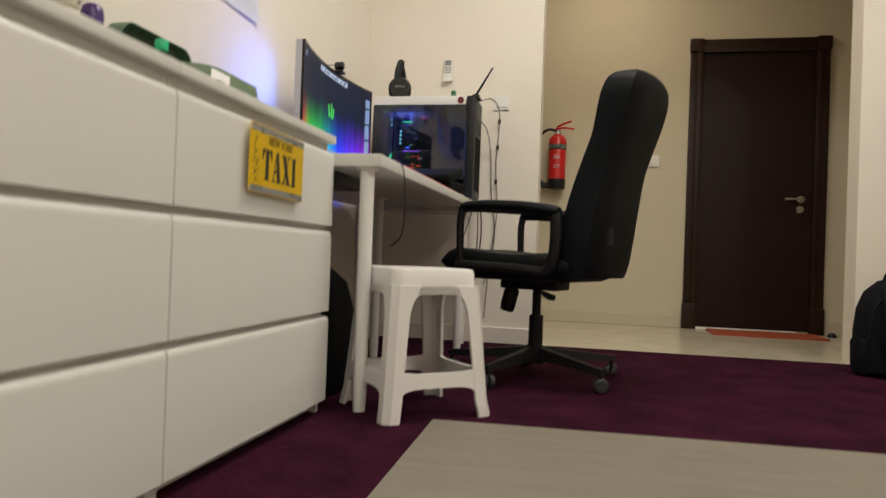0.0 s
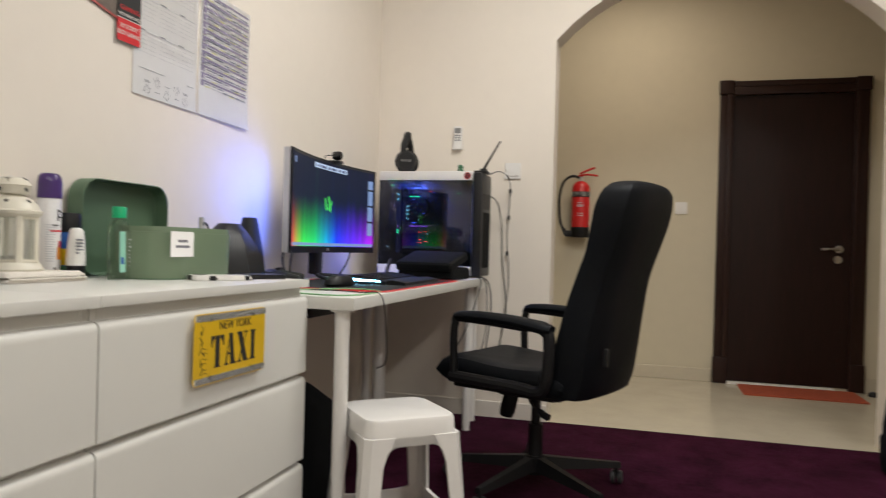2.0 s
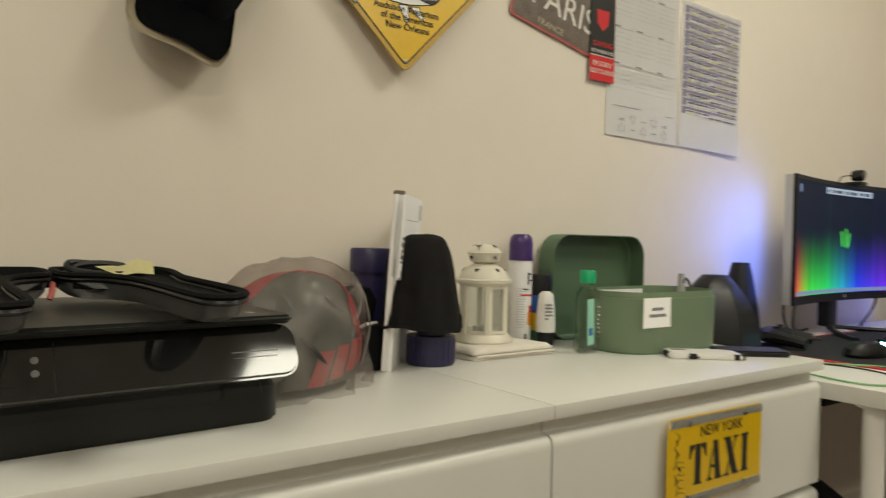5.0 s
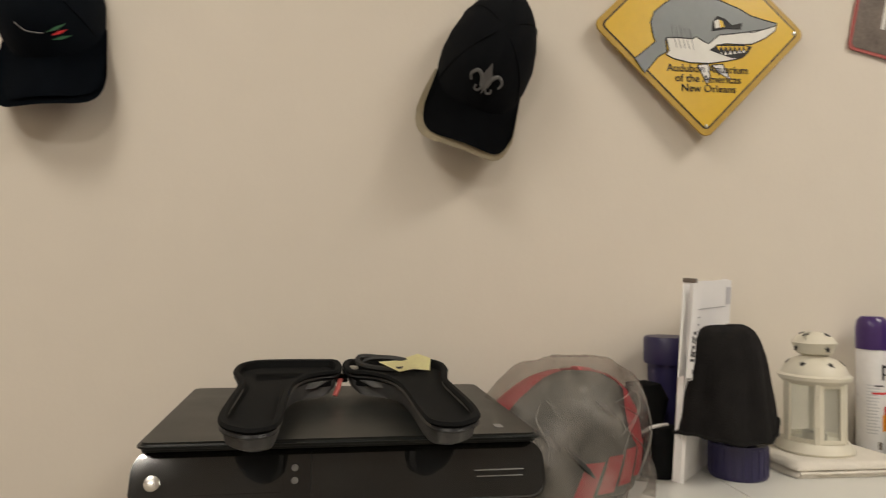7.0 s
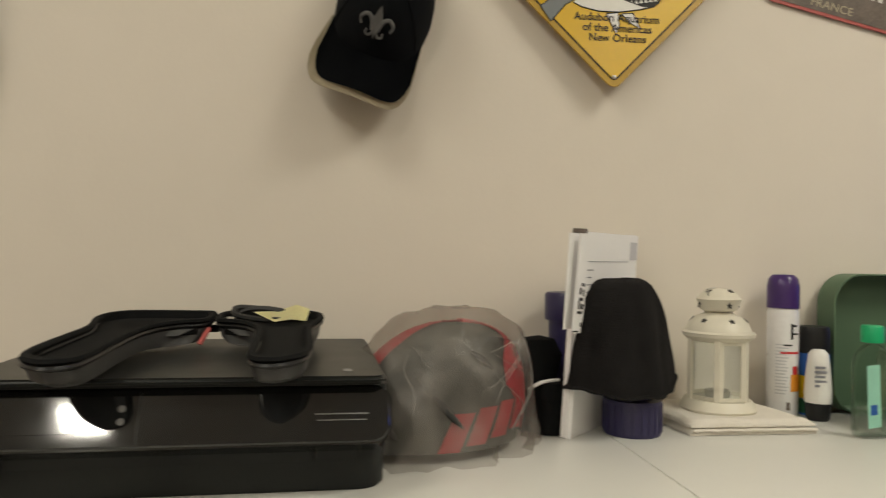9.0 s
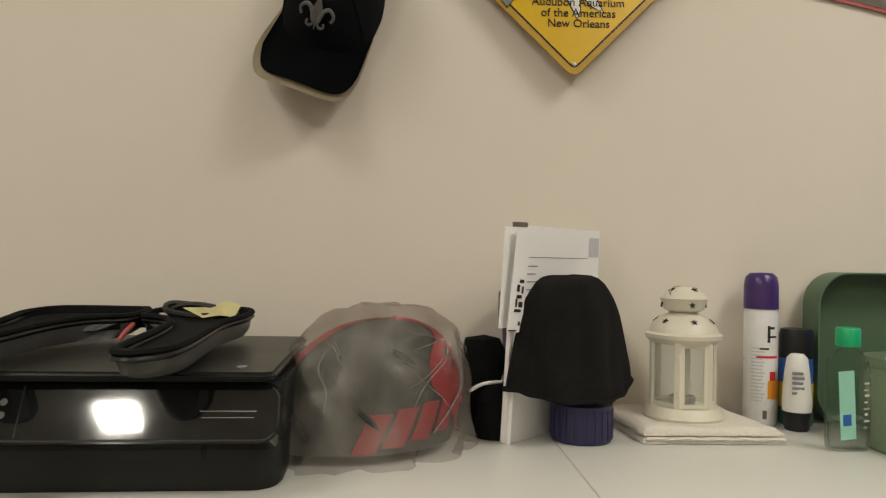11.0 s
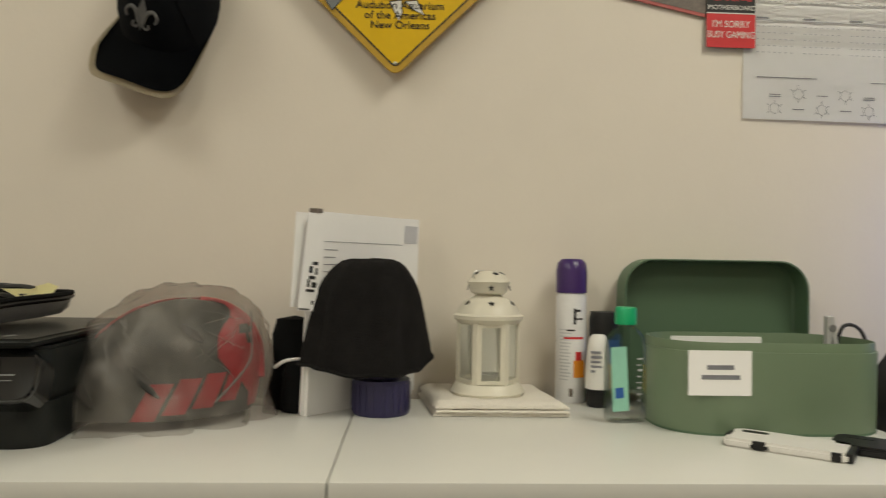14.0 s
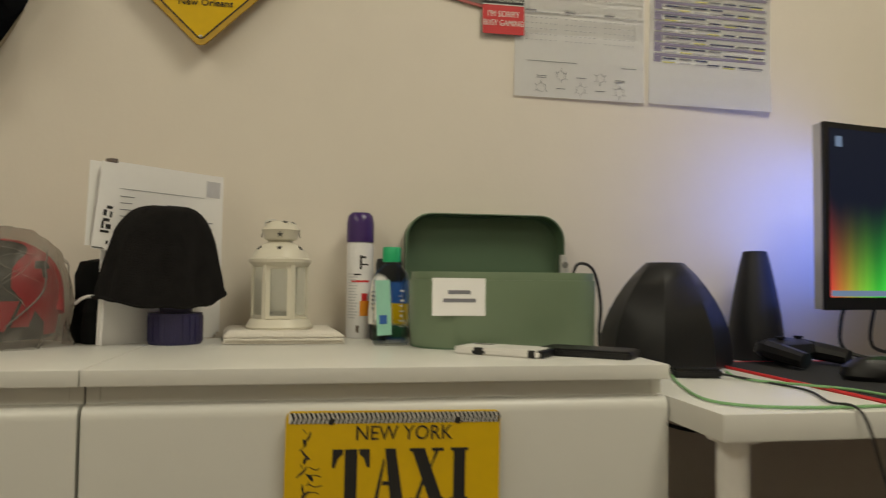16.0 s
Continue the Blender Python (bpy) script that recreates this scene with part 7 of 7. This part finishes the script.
def lantern():
    l = thing("lantern", pose(0.105, 0.228, SHELF + 0.0225, 0, 0, 30) @ Matrix.Diagonal((0.93, 0.93, 0.97, 1)), "cream metal tealight lantern with star cut-outs", "lantern")
    part("foot", lathe(bmesh.new(), [(0.0, 0.0), (0.066, 0.0), (0.068, 0.005), (0.064, 0.012), (0.058, 0.020), (0.0, 0.020)], 40), M_CREAM, l)
    part("roof", lathe(bmesh.new(), [(0.054, 0.122), (0.063, 0.130), (0.064, 0.136), (0.058, 0.139), (0.052, 0.152), (0.040, 0.163), (0.026, 0.169), (0.022, 0.172)], 40), M_CREAM, l)
    part("crown", lathe(bmesh.new(), [(0.024, 0.172), (0.033, 0.176), (0.0385, 0.192), (0.040, 0.194), (0.036, 0.197), (0.030, 0.206), (0.015, 0.212), (0.0, 0.213)], 32), M_CREAM, l)
    part("handle", tube(bmesh.new(), [(-0.0, -0.03, 0.196), (0.0, -0.036, 0.205), (0.0, -0.03, 0.212), (0.0, -0.012, 0.214)], 0.0012, 6), M_STEEL, l, "thin wire handle")
    R0 = 0.054
    for k in range(6):
        a = radians(60 * k)
        p = Vector((R0 * math.cos(a), R0 * math.sin(a), 0))
        part("post", box(bmesh.new(), -0.003, 0.003, -0.0055, 0.0055, 0.018, 0.128, 0.001, 1, Matrix.Translation(p) @ pose(0, 0, 0, 0, 0, 60 * k)), M_CREAM, l)
        b = radians(60 * k + 30)
        q = Vector((R0 * 0.866 * math.cos(b), R0 * 0.866 * math.sin(b), 0))
        m = Matrix.Translation(q) @ pose(0, 0, 0, 0, 0, 60 * k + 30)
        pane = part("pane", box(bmesh.new(), -0.0008, 0.0008, -0.024, 0.024, 0.022, 0.126, 0, 1, m), M_PANE, l)
        pane.visible_shadow = False
        for z in (0.020, 0.123):
            part("rail", box(bmesh.new(), -0.002, 0.002, -0.025, 0.025, z - 0.002, z + 0.007, 0, 1, m), M_CREAM, l)
    # the glazed door: a frame in front of one pane, with two hinge knuckles
    m = pose(0, 0, 0, 0, 0, -30) @ Matrix.Translation((R0 * 0.866 + 0.003, 0, 0))
    door_bm = bmesh.new()
    for y0, y1, z0, z1 in ((-0.0245, -0.0165, 0.021, 0.124), (0.0165, 0.0245, 0.021, 0.124), (-0.0165, 0.0165, 0.021, 0.027), (-0.0165, 0.0165, 0.117, 0.124)):
        box(door_bm, -0.0012, 0.0012, y0, y1, z0, z1, 0, 1, m)
    frame_part = part("door_frame", door_bm, M_CREAM, l)
    for z in (0.045, 0.100):
        part("hinge", lathe(bmesh.new(), [(0.0, z - 0.006), (0.0022, z - 0.006), (0.0022, z + 0.006), (0.0, z + 0.006)], 10, m @ Matrix.Translation((0.001, -0.026, 0))), M_CREAM, frame_part)
    star = [(0.0062 * (1 if i % 2 == 0 else 0.42) * math.cos(radians(36 * i + 90)), 0.0062 * (1 if i % 2 == 0 else 0.42) * math.sin(radians(36 * i + 90))) for i in range(10)]
    for rad, z, n, lean, off in ((0.0465, 0.1575, 6, 48, -30), (0.0375, 0.184, 4, 12, -30), (0.026, 0.2085, 4, 62, -10)):
        for k in range(n):
            m = pose(0, 0, 0, 0, 0, 360 / n * k + off) @ Matrix.Translation((rad, 0, z)) @ pose(0, 0, 0, 0, -lean, 0) @ ON_WALL
            part("star_hole", prism(bmesh.new(), star, 0.0012, m), M_BLACKINK, l)
    part("candle_cup", lathe(bmesh.new(), [(0.0, 0.020), (0.022, 0.020), (0.022, 0.034), (0.020, 0.034), (0.019, 0.026), (0.0, 0.026)], 24), M_STEEL, l)


lantern()


def spray_can():
    s = thing("spray_can", pose(0.050, 0.383, SHELF), "white and purple air freshener spray can", "spray can")
    part("can", lathe(bmesh.new(), [(0.0, 0.0), (0.025, 0.0), (0.027, 0.004), (0.027, 0.186), (0.024, 0.196), (0.0, 0.196)], 36), M_CANW, s)
    part("cap", lathe(bmesh.new(), [(0.0, 0.193), (0.0275, 0.193), (0.0275, 0.232), (0.025, 0.246), (0.018, 0.253), (0.0, 0.254)], 36), M_PURPLE, s, "purple cap")

    def wrap(a0, a1, z0, z1, material, name, label=""):
        bm = bmesh.new()
        n = 8
        r = 0.0273
        va = [(bm.verts.new((r * math.cos(radians(a0 + (a1 - a0) * i / n)), r * math.sin(radians(a0 + (a1 - a0) * i / n)), z0)), bm.verts.new((r * math.cos(radians(a0 + (a1 - a0) * i / n)), r * math.sin(radians(a0 + (a1 - a0) * i / n)), z1))) for i in range(n + 1)]
        for p, q in zip(va, va[1:]):
            bm.faces.new((p[0], q[0], q[1], p[1]))
        part(name, bm, material, s, label)

    for k in range(16):
        wrap(-58, -22 + 5 * (k % 3), 0.040 + 0.0058 * k, 0.0425 + 0.0058 * k, M_FAINT, "text_line")
    wrap(-2, 45, 0.045, 0.075, M_ORANGE, "fruit_print", "orange fruit picture")
    wrap(5, 30, 0.075, 0.090, M_RED, "fruit_print")
    wrap(-4, 6, 0.138, 0.166, M_BLACKINK, "script_bar")
    wrap(6, 24, 0.160, 0.164, M_BLACKINK, "script_bar")
    wrap(6, 34, 0.146, 0.149, M_BLACKINK, "script_bar")
    wrap(-30, 2, 0.126, 0.129, M_BLACKINK, "script_bar")
    wrap(-40, 40, 0.112, 0.116, M_RED, "swoosh")
    wrap(-18, -4, 0.012, 0.026, M_BROWNG, "code_block")


spray_can()
d = thing("deodorant_can", pose(0.055, 0.442, SHELF), "black-capped deodorant can with yellow and blue label", "deodorant")
part("can", lathe(bmesh.new(), [(0.0, 0.0), (0.025, 0.0), (0.0262, 0.004), (0.0262, 0.112), (0.0, 0.112)], 30), M_BLUE, d)
part("label_band", lathe(bmesh.new(), [(0.0265, 0.03), (0.0267, 0.031), (0.0267, 0.07), (0.0265, 0.071)], 30), M_YELLOW, d)
part("cap", lathe(bmesh.new(), [(0.0, 0.112), (0.0265, 0.112), (0.0268, 0.150), (0.024, 0.160), (0.0, 0.161)], 30), M_BLACK, d)
r = thing("roll_on_deodorant", pose(0.098, 0.420, SHELF), "white roll-on deodorant standing on its black cap", "deodorant")
part("cap", lathe(bmesh.new(), [(0.0, 0.0), (0.017, 0.0), (0.019, 0.004), (0.0215, 0.030), (0.0, 0.031)], 26), M_BLACK, r)
part("bottle", lathe(bmesh.new(), [(0.0, 0.031), (0.022, 0.031), (0.0225, 0.05), (0.0195, 0.09), (0.016, 0.116), (0.010, 0.123), (0.0, 0.124)], 26), M_STOOL, r)
for k in range(5):
    part("text_bar", box(bmesh.new(), 0.0185, 0.0210, -0.012, 0.004 + 0.002 * (k % 2), 0.060 + 0.008 * k, 0.064 + 0.008 * k, 0, 1, pose(0, 0, 0, 0, 0, -15)), M_INK, r)
part("foot_band", lathe(bmesh.new(), [(0.0264, 0.004), (0.0266, 0.005), (0.0266, 0.028), (0.0264, 0.029)], 30), M_FIG, d, "dark green band")


def clear_bottle():
    c = thing("sanitizer_bottle", pose(0.212, 0.432, SHELF, 0, 0, 12), "clear flat bottle with a bright green cap", "bottle")
    pr = [(0.0, 0.0), (0.030, 0.0), (0.033, 0.006), (0.0335, 0.11), (0.031, 0.128), (0.020, 0.142), (0.013, 0.146), (0.012, 0.152), (0.0, 0.152)]
    bt = part("bottle", lathe(bmesh.new(), pr, 36, None, 0.62, 1.0, 2.6), M_BOTTLE, c)
    bt.visible_shadow = False
    part("cap", lathe(bmesh.new(), [(0.0, 0.150), (0.0165, 0.150), (0.0168, 0.153), (0.0168, 0.174), (0.015, 0.177), (0.0, 0.1775)], 30), M_CAPG, c, "bright green screw cap")
    part("front_label", box(bmesh.new(), 0.0215, 0.0222, -0.031, -0.004, 0.020, 0.118, 0, 1, pose(0, 0, 0, 3, 0, 0)), M_TEAL, c, "mint green label")
    part("label_picture", box(bmesh.new(), 0.0222, 0.0226, -0.026, -0.012, 0.040, 0.056, 0, 1, pose(0, 0, 0, 3, 0, 0)), M_BLUE, c)
    for k in range(8):
        part("text_mark", box(bmesh.new(), 0.0212, 0.0214, 0.008 + 0.001 * (k % 3), 0.015 + 0.003 * (k % 2), 0.034 + 0.009 * k, 0.0355 + 0.009 * k + 0.001 * (k % 3)), M_FAINT, c)
    inner = part("gel", lathe(bmesh.new(), [(0.0, 0.003), (0.027, 0.003), (0.029, 0.012), (0.029, 0.045), (0.0, 0.045)], 30, None, 0.6, 1.0, 2.6), M_BOTTLE, c)
    inner.visible_shadow = False


clear_bottle()


def green_box():
    """A sage green storage tin, open; its lid stands behind it against the wall."""
    b = thing("storage_tin", pose(0.2235, 0.636, SHELF), "open sage green storage tin with a white name label", "storage box")
    D, W, H = 0.185, 0.342, 0.133
    # plan: rounded at both ends, flatter front
    plan = rounded(D, W, 0.080, 10)

    def tub(levels):
        bm = bmesh.new()
        rings = [[bm.verts.new((x * s, y * s2, z)) for x, y in plan] for s, s2, z in levels]
        n = len(plan)
        for p, q in zip(rings, rings[1:]):
            for i in range(n):
                bm.faces.new((p[i], p[(i + 1) % n], q[(i + 1) % n], q[i]))
        bm.faces.new(rings[0][::-1])
        bm.faces.new(rings[-1])
        bmesh.ops.recalc_face_normals(bm, faces=bm.faces)
        return bm

    part("tub", tub([(0.965, 0.98, 0.0), (0.98, 0.985, 0.003), (1.0, 1.0, H - 0.014), (0.972, 0.982, H - 0.0135), (0.972, 0.982, H - 0.003), (0.968, 0.978, H), (0.958, 0.970, H), (0.95, 0.965, H - 0.01), (0.94, 0.955, 0.004)]), M_GREEN, b)
    # shade at the tin's foot, as a rim in the darker green
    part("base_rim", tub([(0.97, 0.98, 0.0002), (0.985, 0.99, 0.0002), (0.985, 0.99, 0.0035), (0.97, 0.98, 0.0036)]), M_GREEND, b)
    lab = part("name_label", box(bmesh.new(), D / 2 - 0.0005, D / 2 + 0.0008, -0.145, -0.053, 0.058, 0.122, 0, 1), M_PAPER, b, "white label with two printed bars")
    for z, y0, y1 in ((0.098, -0.118, -0.079), (0.084, -0.126, -0.070)):
        part("label_bar", box(bmesh.new(), D / 2 + 0.0008, D / 2 + 0.0012, y0, y1, z - 0.0032, z + 0.0032), M_INK, lab)
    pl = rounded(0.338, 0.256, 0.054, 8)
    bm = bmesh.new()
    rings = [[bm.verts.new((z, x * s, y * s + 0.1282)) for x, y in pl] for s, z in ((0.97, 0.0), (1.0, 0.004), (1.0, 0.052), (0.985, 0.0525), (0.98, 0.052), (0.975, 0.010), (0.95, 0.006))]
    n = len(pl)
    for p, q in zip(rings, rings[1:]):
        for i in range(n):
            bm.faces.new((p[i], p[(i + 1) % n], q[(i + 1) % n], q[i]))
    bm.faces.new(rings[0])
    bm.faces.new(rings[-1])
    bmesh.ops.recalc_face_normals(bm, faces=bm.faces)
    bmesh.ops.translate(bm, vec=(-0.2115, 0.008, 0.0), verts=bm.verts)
    # lid takes the darker green too, for the shade in its hollow
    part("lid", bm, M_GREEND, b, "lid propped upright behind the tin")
    # things kept in the tin
    p = thing("papers", pose(0.17, 0.60, SHELF + 0.125), "white paper edge in the storage tin", "papers")
    part("sheet", box(bmesh.new(), -0.002, 0.002, -0.08, 0.07, -0.118, 0.004), M_PAPER, p)
    k = thing("nail_clipper", pose(0.215, 0.765, SHELF + 0.07, 6, 4, 0), "grey metal clipper standing in the storage tin", "clipper")
    part("arm", box(bmesh.new(), -0.006, 0.006, -0.016, -0.008, -0.06, 0.098, 0.002, 2, pose(0, 0, 0, -6, 0, 0)), M_SILVER, k)
    part("arm", box(bmesh.new(), -0.006, 0.006, 0.006, 0.014, -0.06, 0.098, 0.002, 2, pose(0, 0, 0, 6, 0, 0)), M_SILVER, k)
    part("pivot", lathe(bmesh.new(), [(0.0, 0.0), (0.006, 0.0), (0.006, 0.014), (0.0, 0.014)], 12, Matrix.Translation((-0.007, 0.0, 0.080)) @ pose(0, 0, 0, 0, 90, 0)), M_GREY, k)
    solo("cable", tube(bmesh.new(), [(0.20, 0.775, SHELF + 0.10), (0.20, 0.79, SHELF + 0.150), (0.195, 0.825, SHELF + 0.140), (0.19, 0.842, SHELF + 0.075), (0.20, 0.835, SHELF + 0.02), (0.20, 0.84, DESK + 0.004)], 0.003, 8), M_CABLE, Matrix(), "black cable looping over the tin's end", "cable", "cables")


green_box()


def phone(m, back, side, label):
    p = thing("mobile_phone", m, label, "phone", "phones on the chest")
    part("bumper", prism(bmesh.new(), rounded(0.076, 0.154, 0.012), 0.0115, None, 0.0025), side, p)
    part("back_plate", prism(bmesh.new(), rounded(0.070, 0.140, 0.010), 0.0012, Matrix.Translation((0, 0, 0.0112))), back, p)
    part("camera_slot", prism(bmesh.new(), rounded(0.012, 0.034, 0.005), 0.0006, Matrix.Translation((-0.018, -0.045, 0.0124))), M_BLACK, p)
    part("side_key", box(bmesh.new(), 0.0375, 0.0392, -0.040, -0.018, 0.003, 0.007), M_BLACK, p)
    return p


white_phone = phone(pose(0.385, 0.600, SHELF, 0, 0, -38), M_STOOL, M_STOOL, "phone in a white and black case lying face down")
phone(pose(0.415, 0.730, SHELF, 0, 0, -38), M_BLACK, M_BLACK, "black phone lying on the white chest")

for x, y, w, d in ((0, 0.0735, 0.070, 0.010), (0.0355, -0.030, 0.007, 0.016), (0.0355, 0.060, 0.007, 0.012), (-0.0355, -0.040, 0.007, 0.02), (0, -0.0745, 0.03, 0.007)):
    part("corner_guard", box(bmesh.new(), x - w / 2, x + w / 2, y - d / 2, y + d / 2, 0.0006, 0.0121, 0.002), M_BLACK, white_phone, "black rubber guard")
